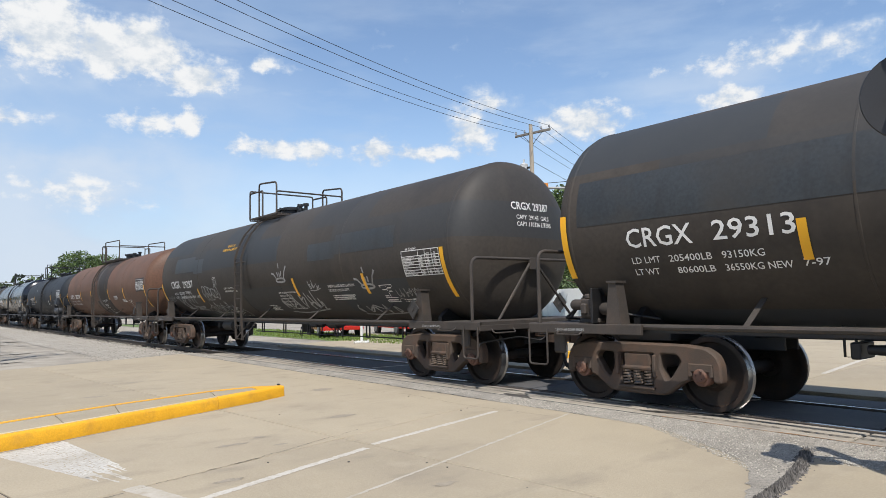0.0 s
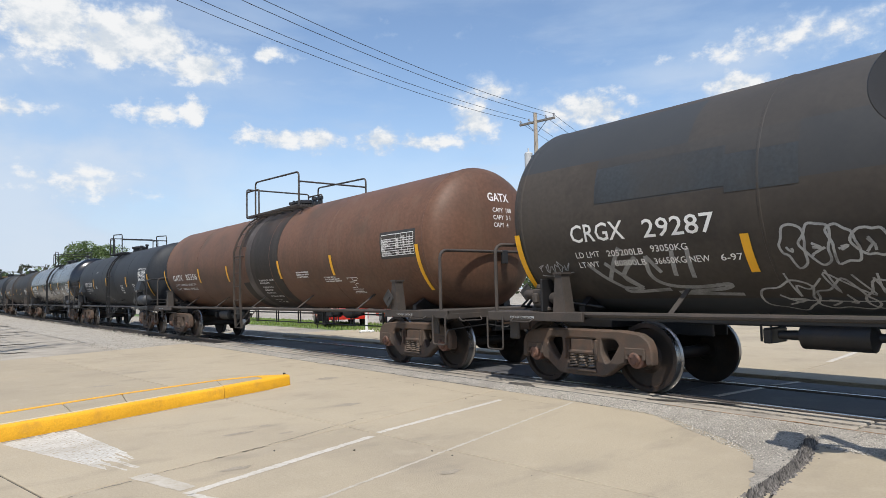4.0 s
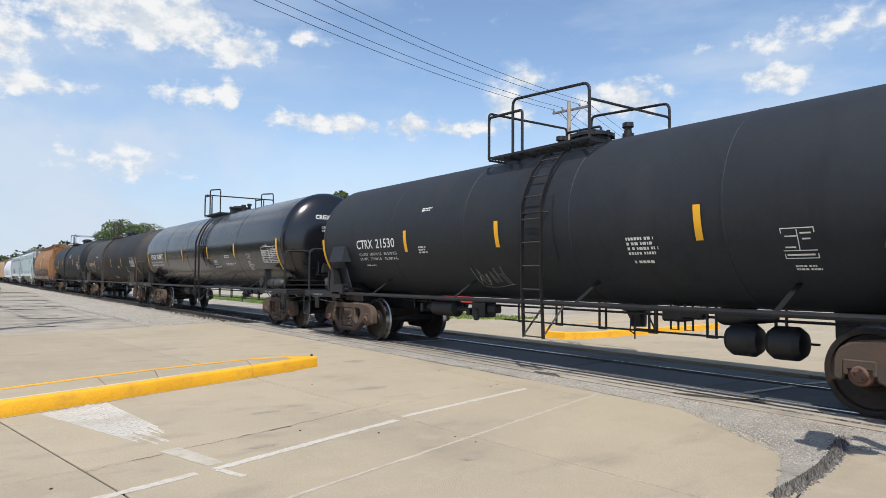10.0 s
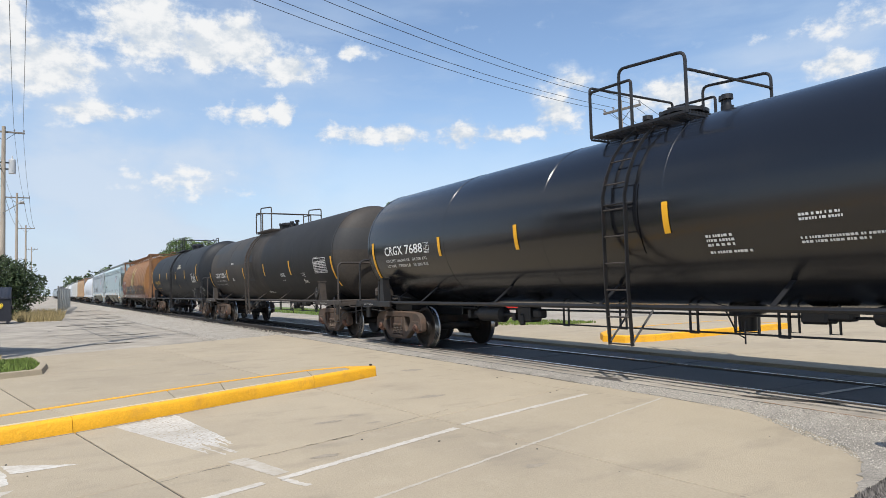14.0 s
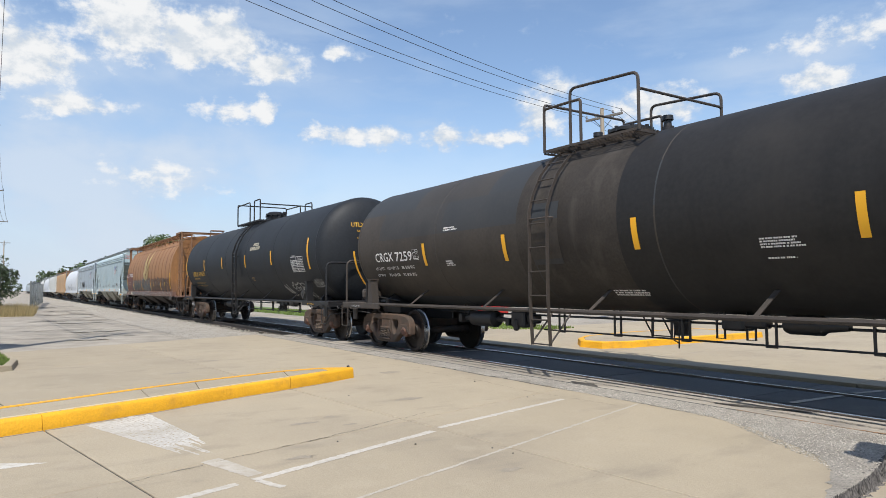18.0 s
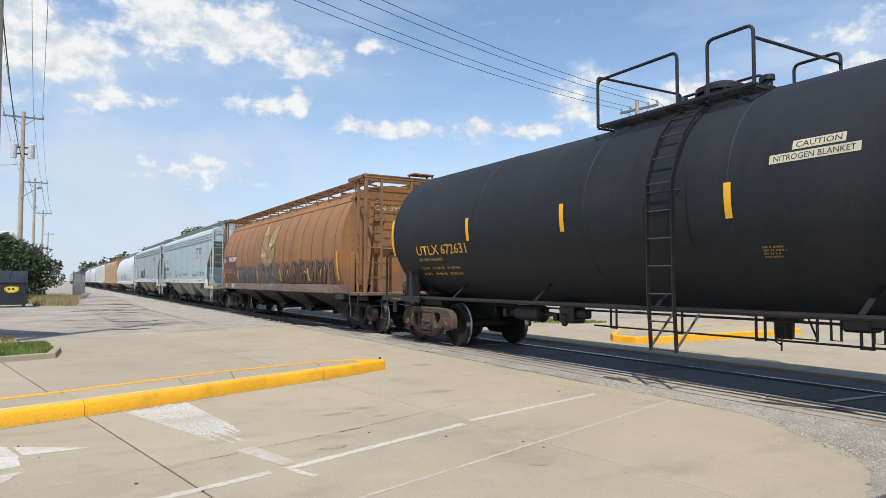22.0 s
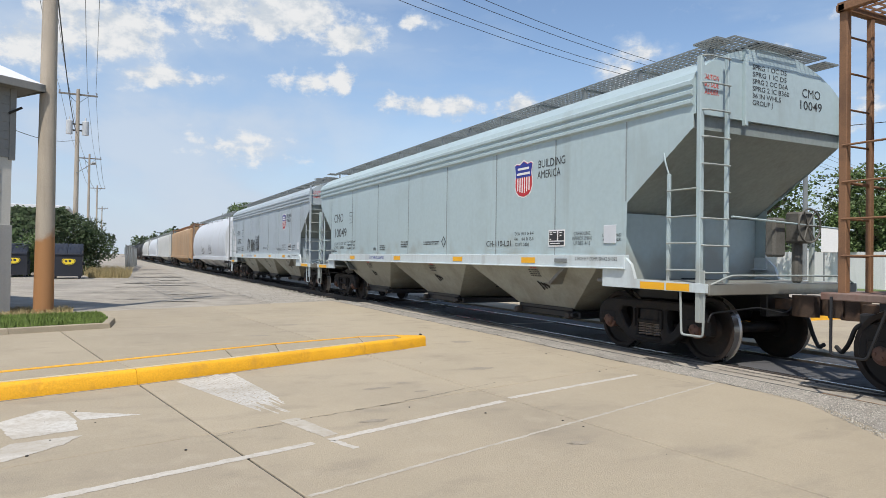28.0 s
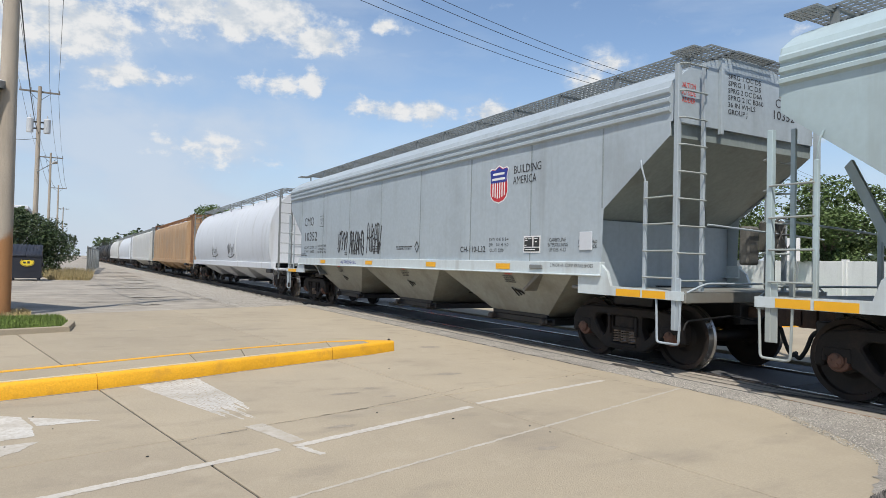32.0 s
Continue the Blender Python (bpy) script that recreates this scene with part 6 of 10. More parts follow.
    for sy in ((-1, 1) if detail > 1 else (-1,)):
        path = []
        for a in (62, 48, 34, 20, 8, 0, -10, -22):
            path.append((sy * (r + 0.10) * math.cos(radians(a)), zc + (r + 0.10) * math.sin(radians(a))))
        path[4:] = [(sy * (r + 0.10), q) for q in (zc + 0.22, zc, zc - 0.45, 1.25)]
        path.append((sy * (r + 0.06), 0.50))
        slant = d.get("slant", 0.0)
        ladder = part("ladder", bars(0.014, [(lx - 0.25, sy * (r - 0.01), zc + 0.1), (lx - 0.21, sy * (r + 0.1), zc + 0.1), (lx + 0.21, sy * (r + 0.1), zc + 0.1), (lx + 0.25, sy * (r - 0.01), zc + 0.1)]), trim, car, "steel ladder curving over the tank side")
        for dx in (-0.21, 0.21):
            bm = bmesh.new()
            sections = [[(lx + dx + slant * (zc - za) - 0.008, ya - 0.03, za), (lx + dx + slant * (zc - za) + 0.008, ya - 0.03, za), (lx + dx + slant * (zc - za) + 0.008, ya + 0.03, za), (lx + dx + slant * (zc - za) - 0.008, ya + 0.03, za)] for ya, za in path]
            loft(bm, sections)
            part("ladder_rail", bm, trim, ladder)
            part("ladder_brace", bars(0.016, [(lx + dx + slant * (zc - 0.55), sy * (r + 0.05), 0.55), (lx + dx + 0.05, sy * (r - 0.32), 0.98)], segs=5), trim, ladder)
        pad = quad(lx - 0.34, lx + 0.34, 0, 1.0, 6)
        if sy < 0:
            part("tank_pad", wrap_side(to_mesh(pad, "tank_pad", 60), r, zc, 0, zc - 0.62, 0.012), d.get("pad", mat), ladder, "welded reinforcing pad behind the ladder")
        dist = [0.0]
        for (ya, za), (yb, zb) in zip(path, path[1:]):
            dist.append(dist[-1] + math.hypot(yb - ya, zb - za))
        nr = int(dist[-1] / 0.36)
        for i in range(nr + 1):
            q = 0.06 + (dist[-1] - 0.08) * i / nr
            y, z = np.interp(q, dist, [a for a, _ in path]), np.interp(q, dist, [b for _, b in path])
            part("rung", cached("rung", lambda: bars(0.011, [(-0.21, 0, 0), (0.21, 0, 0)]), trim), trim, ladder, m=pose(lx + slant * (zc - float(z)), float(y), float(z)))
    # underneath: outlet, brake rods, cylinder, valves
    bm = bmesh.new()
    revolve(bm, [(zc - r + 0.08, 0.0), (zc - r + 0.08, 0.24), (zc - r - 0.10, 0.24), (zc - r - 0.12, 0.13), (zc - r - 0.34, 0.12), (zc - r - 0.35, 0.0)], "z", 18, (tx + 0.9, 0, 0))
    part("bottom_outlet", fix(bm), M["black_steel"], car)
    if detail > 0:
        part("outlet_chain", bars(0.012, [(tx + 0.95, -0.14, zc - r - 0.2), (tx + 0.97, -0.18, 0.50)], [(tx + 0.88, -0.14, zc - r - 0.2), (tx + 0.90, -0.2, 0.62), (tx + 0.97, -0.18, 0.58)], segs=5), M["black_steel"], car)
        bx = tx + 0.25 * T
        bar_parts("brake_rod", 0.018, ([(-T + 1.2, -0.30, 0.90), (T - 1.2, -0.30, 0.90)],), M["black_steel"], car)
        for i, x in enumerate((tx + 1.7, bx + 0.45, -T + 2.2)):
            part("rod_hanger", bars(0.016, [(x, -0.32, zc - r + 0.1), (x, -0.32, 0.70), (x + 0.12, -0.32, 0.70), (x + 0.12, -0.32, zc - r + 0.1)]), M["black_steel"], car)
        bm = bmesh.new()
        revolve(bm, [(bx + 1.0, 0.0), (bx + 1.0, 0.10), (bx + 1.06, 0.12), (bx + 1.45, 0.12), (bx + 1.5, 0.08), (bx + 1.75, 0.05), (bx + 1.75, 0.0)], "x", 18, (0, -0.35, 0.93))
        part("brake_cylinder", fix(bm), M["black_steel"], car)
        bm = bmesh.new()
        revolve(bm, [(-T + 2.5, 0.0), (-T + 2.5, 0.05), (-T + 2.75, 0.06), (-T + 2.78, 0.15), (-T + 3.5, 0.16), (-T + 3.55, 0.05), (-T + 3.9, 0.035), (-T + 3.9, 0.0)], "x", 16, (0, -0.5, 0.80))
        part("slack_adjuster", fix(bm), M["black_steel"], car)
        part("brake_lever", boxes((-T + 3.96, -T + 4.06, -0.66, -0.05, 0.70, 0.84), bevel=0.015), M["black_steel"], car)
        part("brake_lever", boxes((-T + 2.36, -T + 2.46, -0.62, -0.20, 0.70, 0.88), bevel=0.015), M["black_steel"], car)
        part("valve_box", boxes((-T + 4.12, -T + 4.50, -0.66, -0.34, 0.68, 0.98), (-T + 4.50, -T + 4.72, -0.60, -0.40, 0.76, 0.92), (-T + 4.22, -T + 4.34, -0.70, -0.60, 0.62, 0.84), bevel=0.03), M["black_steel"], car)
        part("pipe_rack", bars(0.014, [(-T + 4.7, -0.34, 0.65), (T - 1.6, -0.34, 0.65)]), M["black_steel"], car)
        for i in range(6):
            x = -T + 5.1 + i * (2 * T - 7.2) / 5
            part("rack_hanger", cached("rack_hanger", lambda: boxes((-0.03, 0.0, -0.02, 0.01, -0.20, 0.22), (0.10, 0.13, -0.02, 0.01, -0.20, 0.22), (-0.03, 0.13, -0.02, 0.01, -0.20, -0.17), bevel=0.004), M["black_steel"]), M["black_steel"], car, m=pose(x, -0.33, 0.82))
        if d.get("twin_tanks"):
            for x in (T - 2.62, T - 2.10):
                bm = bmesh.new()
                revolve(bm, [(x, 0.0), (x + 0.03, 0.15), (x + 0.10, 0.20), (x + 0.36, 0.20), (x + 0.43, 0.15), (x + 0.46, 0.0)], "x", 18, (0, -0.55, 0.66))
                part("supply_tank", fix(bm), M["black_steel"], car)
        part("train_line", bars(0.022, [(-T - 0.9, 0.32, 0.92), (-T + 1.6, 0.34, 0.95), (T - 1.6, 0.34, 0.95), (T + 0.9, 0.32, 0.92)]), M["black_steel"], car, "air pipe under the tank")
        part("control_valve", boxes((bx + 0.15, bx + 0.48, -0.45, -0.15, 0.82, 1.02), (bx + 0.45, bx + 0.75, -0.42, -0.2, 0.86, 1.02), bevel=0.03), M["black_steel"], car)
    # reservoir and brake wheel
    if d.get("reservoir"):
        x, q = T, d.get("reservoir_r", 0.205)
        bm = bmesh.new()
        revolve(bm, [(x - 0.02, 0.0), (x + 0.02, 0.6 * q), (x + 0.08, 0.92 * q), (x + 0.16, q), (x + 0.82, q), (x + 0.90, 0.92 * q), (x + 0.96, 0.6 * q), (x + 1.0, 0.0)], "x", 24, (0, -1.30, zs + 0.055 + q))
        res = part("air_reservoir", fix(bm), M["reservoir_grey"], car, "grey welded air tank on the deck")
        for dx in (0.2, 0.5):
            bm = bmesh.new()
            revolve(bm, [(x + dx, q + 0.001), (x + dx, q + 0.009), (x + dx + 0.05, q + 0.009), (x + dx + 0.05, q + 0.001)], "x", 24, (0, -1.30, zs + 0.055 + q))
            part("tank_strap", bm, trim, res)
        if d.get("wing"):
            bm = bmesh.new()
            loft(bm, [[(5.42, -1.18, 2.06), (6.02, -1.18, 2.06), (6.02, -1.31, 2.06), (5.42, -1.31, 2.06)], [(5.40, -1.18, 1.72), (6.08, -1.18, 1.72), (6.08, -1.42, 1.72), (5.40, -1.42, 1.72)]])
            part("wing_plate", bm, mat, car, "slanted steel splash plate")
            part("plate_strap", loft(bmesh.new(), [[(5.62, -1.27, 1.74), (5.98, -1.27, 1.74), (5.98, -1.25, 1.74), (5.62, -1.25, 1.74)], [(5.86, -1.20, 1.18), (6.22, -1.20, 1.18), (6.22, -1.18, 1.18), (5.86, -1.18, 1.18)]]), mat, car)
            bm = bmesh.new()
            loft(bm, [[(-6.20, -1.18, 2.12), (-5.62, -1.18, 2.12), (-5.62, -1.31, 2.12), (-6.20, -1.31, 2.12)], [(-6.20, -1.18, 1.76), (-5.56, -1.18, 1.76), (-5.56, -1.42, 1.76), (-6.20, -1.42, 1.76)]])
            part("wing_plate", bm, mat, car, "slanted steel splash plate")
            part("plate_strap", loft(bmesh.new(), [[(-6.08, -1.27, 1.78), (-5.72, -1.27, 1.78), (-5.72, -1.25, 1.78), (-6.08, -1.25, 1.78)], [(-5.84, -1.20, 1.16), (-5.48, -1.20, 1.16), (-5.48, -1.18, 1.16), (-5.84, -1.18, 1.16)]]), mat, car)
            part("step_plate", boxes((-5.95, -5.45, -1.46, -1.40, 1.02, 1.24), (-5.95, -5.45, -1.46, -1.30, 1.22, 1.25), bevel=0.006), trim, car, "slotted steel plate on the sill")
    if d.get("brake_wheel"):
        bx, by, bz = T + 1.46, 0.10, zs + 0.76
        bm = bmesh.new()
        tube(bm, [(bx, by + 0.27 * math.cos(a), bz + 0.27 * math.sin(a)) for a in (2 * math.pi * q / 28 for q in range(28))], 0.016, 6, True)
        for q in range(5):
            a = q * 2 * math.pi / 5
            tube(bm, [(bx - 0.03, by, bz), (bx, by + 0.27 * math.cos(a), bz + 0.27 * math.sin(a))], 0.012, 5)
        bw = part("brake_wheel", bm, M["black_steel"], car, "spoked hand brake wheel")
        part("brake_box", boxes((bx - 0.20, bx - 0.03, by - 0.17, by + 0.13, bz - 0.20, bz + 0.2), (bx - 0.36, bx - 0.10, by - 0.46, by - 0.10, bz - 0.30, bz + 0.14), (bx - 0.30, bx - 0.08, by - 0.36, by - 0.16, bz + 0.10, bz + 0.22), bevel=0.035), M["black_steel"], bw, "cast hand brake gear box")
        part("mounting_plate", boxes((T + apex - 0.10, bx - 0.12, by - 0.62, by + 0.05, bz - 0.36, bz - 0.31), (T + apex - 0.08, bx - 0.30, by - 0.60, by - 0.56, bz - 0.34, bz + 0.1), bevel=0.008), mat, bw)
        part("hanger", boxes((bx - 0.14, bx - 0.10, by - 0.03, by + 0.06, bz + 0.12, d.get("rail_z", 2.1) + 0.10), bevel=0.006), M["black_steel"], bw)
        part("brake_chain", bars(0.016, [(bx - 0.12, by, bz - 0.2), (bx - 0.12, by, zs)], segs=5), M["black_steel"], bw)
        part("brake_bracket", boxes((bx - 0.2, bx - 0.02, by - 0.22, by + 0.22, bz - 0.36, bz - 0.30), bevel=0.01), M["black_steel"], bw)
    # placards
    if detail > 1:
        for s in (1, -1):
            pm = cached("placard", lambda: join_meshes([to_mesh(boxes((-0.13, 0.13, -0.004, 0.004, -0.13, 0.13), bevel=0.003), "a"), to_mesh(boxes((-0.115, -0.10, -0.012, 0.0, -0.13, 0.13), (0.10, 0.115, -0.012, 0.0, -0.13, 0.13), (-0.02, 0.02, -0.014, 0, -0.06, 0.06)), "b")], "placard"), M["placard"])
            if s in d.get("placards", (1,)):
                part("placard", pm, M["placard"], car, "blank diamond placard holder", pose(s * T + (-0.16 if s > 0 else 0.2), -1.50, zs + 0.24, 0, 45, 0))
            part("placard", pm, M["placard"], car, "blank diamond placard holder", pose(s * (T + (apex if s > 0 else d.get("apex_rear", apex)) + 0.07), 0.62, zs + 0.30, 0, 0, 90) @ pose(0, 0, 0, 0, 45, 0))
    # reflective stripes and lettering
    for x, z0, z1, w in d.get("stripes", ()):
        me = to_mesh(quad(0, w, 0, r * (math.asin((z1 - zc) / r) - math.asin((z0 - zc) / r)), 8), "stripe", 60)
        part("reflective_stripe", wrap_side(me, r, zc, x - w / 2, z0, 0.010), M["reflector"], car, "amber reflective tape")
    for body, x, z, wide, cap in d.get("text", ()):
        part("lettering", wrap_side(fit_text(body, wide, cap), r, zc, x, z), d.get("ink", M["white_paint"]), car, d.get("ink_label", "white stencilled lettering"))
    for x, z, w, h in d.get("cream", ()):
        part("paint_patch", wrap_side(to_mesh(quad(0, w, 0, h, 3), "q", 60), r, zc, x, z, 0.004), M["cream_patch"], car, "cream painted patch behind the lettering")
    for body, x, z, wide, cap in d.get("dark_text", ()):
        part("lettering", wrap_side(fit_text(body, wide, cap), r, zc, x, z), M["letter_black"], car, "black stencilled lettering")
    for body, x, z, wide, cap in d.get("yellow", ()):
        part("lettering", wrap_side(fit_text(body, wide, cap), r, zc, x, z), M["letter_yellow"], car, "yellow stencilled lettering")
    for body, y, z, size, bold in d.get("end_text", ()):
        me = text_mesh(body, size, bold, 0.9)
        for v in me.vertices:
            yy, zz = y + v.co.x, z + v.co.z
            v.co = (head_x(T, apex, head, r, p, yy, zz, zc) + 0.008, yy, zz)
        part("end_lettering", me, d.get("end_ink", M["white_paint"]), car)
    if "panel" in d:
        x, z, w, h, hd = d["panel"]
        part("test_panel", wrap_side(test_panel(w, h, hd), r, zc, x, z), d.get("ink", M["white_paint"]), car, "ruled white table of test dates")
        if d.get("panel_back"):
            part("panel_patch", wrap_side(to_mesh(quad(-0.06, w + 0.06, -0.06, h * 1.15, 6), "q", 60), r, zc, x, z, 0.003), M["tank_grey"], car, "dark painted patch")
    for x, z, w in d.get("squares", ()):
        part("stencil_box", wrap_side(square_stencil(w), r, zc, x, z), d.get("ink", M["white_paint"]), car, "white ruled stencil box")
    for x, z, w, rows, h in d.get("small", ()):
        part("small_print", wrap_side(small_lines(w, rows, h, int(abs(x) * 97)), r, zc, x, z), d.get("small_ink", M["white_paint"]), car, "rows of tiny stencilled print")["kind"] = "stuff"
    for kind, seed, x, z, w, h, n, bw in d.get("tags", ()):
        lines = tag_strokes(seed, w, h, n) if kind == "tag" else bubble_letters(seed, w, h, n)[0]
        part("spray_tag", wrap_side(to_mesh(ribbon(lines, bw), "spray", 0), r, zc, x, z, 0.008), M["spray_pale"], car, "scrawled pale spray paint")
    for x0, x1, z0, z1 in d.get("repaint", ()):
        part("repainted_band", wrap_side(to_mesh(quad(0, x1 - x0, 0, z1 - z0, 8), "q", 60), r, zc, x0, z0, 0.003), M["repaint"], car, "repainted blue-grey rectangle over the old paint")
    if "throw" in d:
        part("spray_tag", wrap_side(to_mesh(ribbon(throw_strokes(), 0.06), "spray", 0), r, zc, d["throw"][0], d["throw"][1], 0.003), M["faded_spray"], car, "wide faded grey spray scrawl")
    for x, z in d.get("crowns", ()):
        ring = [(0.28 + 0.24 * math.cos(a), 0.05 * math.sin(a)) for a in (2 * math.pi * q / 24 for q in range(25))]
        part("spray_tag", wrap_side(to_mesh(ribbon([ring, [(0.08, 0.05), (-0.02, 0.16), (-0.14, 0.18)], [(0.2, 0.08), (0.16, 0.2)], [(0.27, 0.08), (0.26, 0.42)], [(0.36, 0.1), (0.38, 0.22)], [(0.48, 0.05), (0.56, 0.2), (0.68, 0.34)]], 0.045), "spray", 0), r, zc, x, z, 0.008), M["spray_pale"], car, "sprayed crown scrawl")
    pr = "2 INCH HF COMP SHOES"
    if detail > 1:
        for s in (1, -1):
            me = text_mesh(pr, 0.05, 0.004, 0.9)
            part("sill_lettering", me, M["letter_yellow"] if d.get("end_ink") else M["chalk"], car, m=pose(s * T + 0.05 if s > 0 else -T - 1.02, -1.464, zs - 0.065))
    return car


car_spin = []
TRAIN = []


def flat_part(name, me, mat, car, x, y, z, label=""):
    """Lettering or tape on a flat near side."""
    return part(name, me, mat, car, label, pose(x, y, z))


def text_on(car, rows, y, mat, label):
    for body, x, z, w, cap in rows:
        flat_part("lettering", fit_text(body, w, cap), mat, car, x, y, z, label)


def bay(car, x, half, bottom, zt, zb, mat, wt=1.42, wb=0.55, gate=True):
    """A discharge hopper: four sloping sheets down to a gate."""
    bm = bmesh.new()
    loft(bm, [[(x - half, -wt, zt), (x + half, -wt, zt), (x + half, wt, zt), (x - half, wt, zt)], [(x - bottom, -wb, zb), (x + bottom, -wb, zb), (x + bottom, wb, zb), (x - bottom, wb, zb)]])
    hop = part("discharge_bay", to_mesh(bm, "bay", 20), mat, car, "sloping discharge chute under the car")
    part("bay_flange", boxes((x - bottom - 0.05, x + bottom + 0.05, -wb - 0.05, -wb + 0.01, zb - 0.01, zb + 0.05), bevel=0.005), M["black_steel"], hop)
    if gate:
        part("outlet_gate", boxes((x - bottom - 0.10, x + bottom + 0.25, -wb - 0.04, wb + 0.04, zb - 0.13, zb - 0.01), (x - bottom - 0.24, x - bottom - 0.08, -0.5, 0.5, zb - 0.11, zb - 0.03), bevel=0.015), M["black_steel"], hop, "black sliding outlet gate")
        for sx in (-1, 1):
            bm = bmesh.new()
            revolve(bm, [(-wb - 0.16, 0.0), (-wb - 0.16, 0.05), (-wb - 0.14, 0.065), (-wb - 0.03, 0.065), (-wb - 0.03, 0.0)], "y", 14, (x + sx * (bottom + 0.02), 0, zb - 0.08))
            part("gate_roller", fix(bm), M["dusty_steel"], hop)
        part("gate_shaft", bars(0.035, [(x + bottom + 0.17, -wb - 0.16, zb - 0.06), (x + bottom + 0.17, wb + 0.16, zb - 0.06)]), M["black_steel"], hop)


def mesh_board(bm, x0, x1, y0, y1, z, nx, ny, w=0.012):
    """An open grating of crossing bars."""
    for i in range(nx + 1):
        x = x0 + (x1 - x0) * i / nx
        box(bm, x - w / 2, x + w / 2, y0, y1, z - 0.012, z + 0.012)
    for i in range(ny + 1):
        y = y0 + (y1 - y0) * i / ny
        box(bm, x0, x1, y - w / 2, y + w / 2, z - 0.012, z + 0.012)


def shield_mesh(w, h, inset=0.0):
    half = [(0.0, 0.0), (0.26, 0.05), (0.40, 0.14), (0.47, 0.28), (0.47, 0.50), (0.42, 0.66), (0.46, 0.78), (0.50, 0.88), (0.40, 0.93), (0.22, 0.90), (0.0, 0.99)]
    loop = [(x * w * (1 - inset), h * (0.5 + (z - 0.5) * (1 - inset))) for x, z in half] + [(-x * w * (1 - inset), h * (0.5 + (z - 0.5) * (1 - inset))) for x, z in half[-2:0:-1]]
    bm = bmesh.new()
    bm.faces.new([bm.verts.new((x, 0, z)) for x, z in loop])
    return bm


def covered_hopper(d):
    """A three-bay covered hopper with flat sides, ribbed top band, grated roof walks and sloped ends."""
    T = (d["front"] - d["rear"]) / 2
    car = thing("hopper_car", d["label"], "hopper car", "hopper cars of the train")
    car["u"] = (d["front"] + d["rear"]) / 2
    mat, chute = d["mat"], d.get("chute", M["chute"])
    detail = d.get("detail", 2)
    E, Y = 8.52, 1.55
    for sy in (-1, 1):
        # side sheets, one per panel, slightly bulged between their seams
        edges = [-E, -7.25, -5.1, -2.9, -0.75, 1.4, 3.55, 5.5, 7.25, E]
        for a, b in zip(edges, edges[1:]):
            bm = bmesh.new()
            fracs = (0.0, 0.025, 0.06, 0.11, 0.2, 0.5, 0.8, 0.89, 0.94, 0.975, 1.0)
            rows = []
            for f in fracs:
                x = a + (b - a) * f
                lo = 1.48 if abs(x) <= 7.26 else 2.26 + (abs(x) - 7.25) * 0.74
                bulge = 0.011 * (1 - abs(2 * f - 1) ** 8)
                rows.append([bm.verts.new((x, sy * (Y + bulge * min(1.0, 0.35 + k * (6 - k) / 7)), lo + (3.50 - lo) * k / 6)) for k in range(7)])
            for p, q in zip(rows, rows[1:]):
                for k in range(6):
                    bm.faces.new((p[k], q[k], q[k + 1], p[k + 1]))
            # stub sheets at both ends reach down only to the slope
            part("side_sheet", to_mesh(bm, "side_sheet", 25), mat, car)
            if abs(a) < 8:
                # the seam's darker colour stands in for shading in the crease
                part("weld_seam", boxes((a - 0.012, a + 0.012, *sorted((sy * (Y - 0.01), sy * (Y + 0.008))), 1.5 if abs(a) < 7.2 else 2.3, 3.49)), M["seam_shade"], car)
        # ribbed band under the roof
        bm = bmesh.new()
        prof = [(Y, 3.49), (Y + 0.05, 3.52), (Y + 0.05, 3.565), (Y + 0.012, 3.59), (Y + 0.012, 3.62), (Y + 0.05, 3.645), (Y + 0.05, 3.69), (Y + 0.012, 3.715), (Y + 0.012, 3.745), (Y + 0.05, 3.77), (Y + 0.05, 3.82), (Y + 0.012, 3.85), (Y - 0.02, 3.93), (Y - 0.06, 3.93), (Y - 0.06, 3.49)]
        prism(bm, [(sy * y, z) for y, z in prof], -E, E, "yz")
        part("roof_band", to_mesh(fix(bm), "roof_band", 20), d.get("band", mat), car, "ribbed steel band under the roof")
        # side sill
        part("side_sill", boxes((-7.3, 7.3, *sorted((sy * (Y - 0.03), sy * (Y + 0.07))), 1.30, 1.50), (-7.3, 7.3, *sorted((sy * (Y - 0.12), sy * (Y + 0.10))), 1.285, 1.31), bevel=0.006), d.get("sill", mat), car)
        for s in (1, -1):
            x0, x1 = sorted((s * 7.0, s * 7.75))
            bm = bmesh.new()
            prism(bm, [(s * 6.8, 1.30), (s * 7.25, 1.50), (s * 7.42, 1.36), (s * 7.5, 1.15), (s * 8.78, 1.13), (s * 8.78, 1.01), (s * 6.8, 1.02)], sy * (Y + 0.0), sy * (Y + 0.05), "xz")
            part("sill_step", fix(bm), d.get("sill", mat), car)
    # roof
    bm = bmesh.new()
    arcp = [(Y - 0.02 - (Y - 0.02) * 2 * k / 14, 3.93 + 0.50 * (1 - (1 - k / 7) ** 2) ** 0.85 if k <= 7 else 3.93 + 0.50 * (1 - (k / 7 - 1) ** 2) ** 0.85) for k in range(15)]
    prism(bm, arcp + [(-Y + 0.02, 3.86), (Y - 0.02, 3.86)], -E, E, "yz")
    part("roof", to_mesh(fix(bm), "roof", 30), d.get("roof", mat), car)
    part("hatch_trough", boxes((-E + 0.6, E - 0.6, -0.26, 0.26, 4.34, 4.44), bevel=0.02), d.get("roof", mat), car, "long trough hatch along the roof")
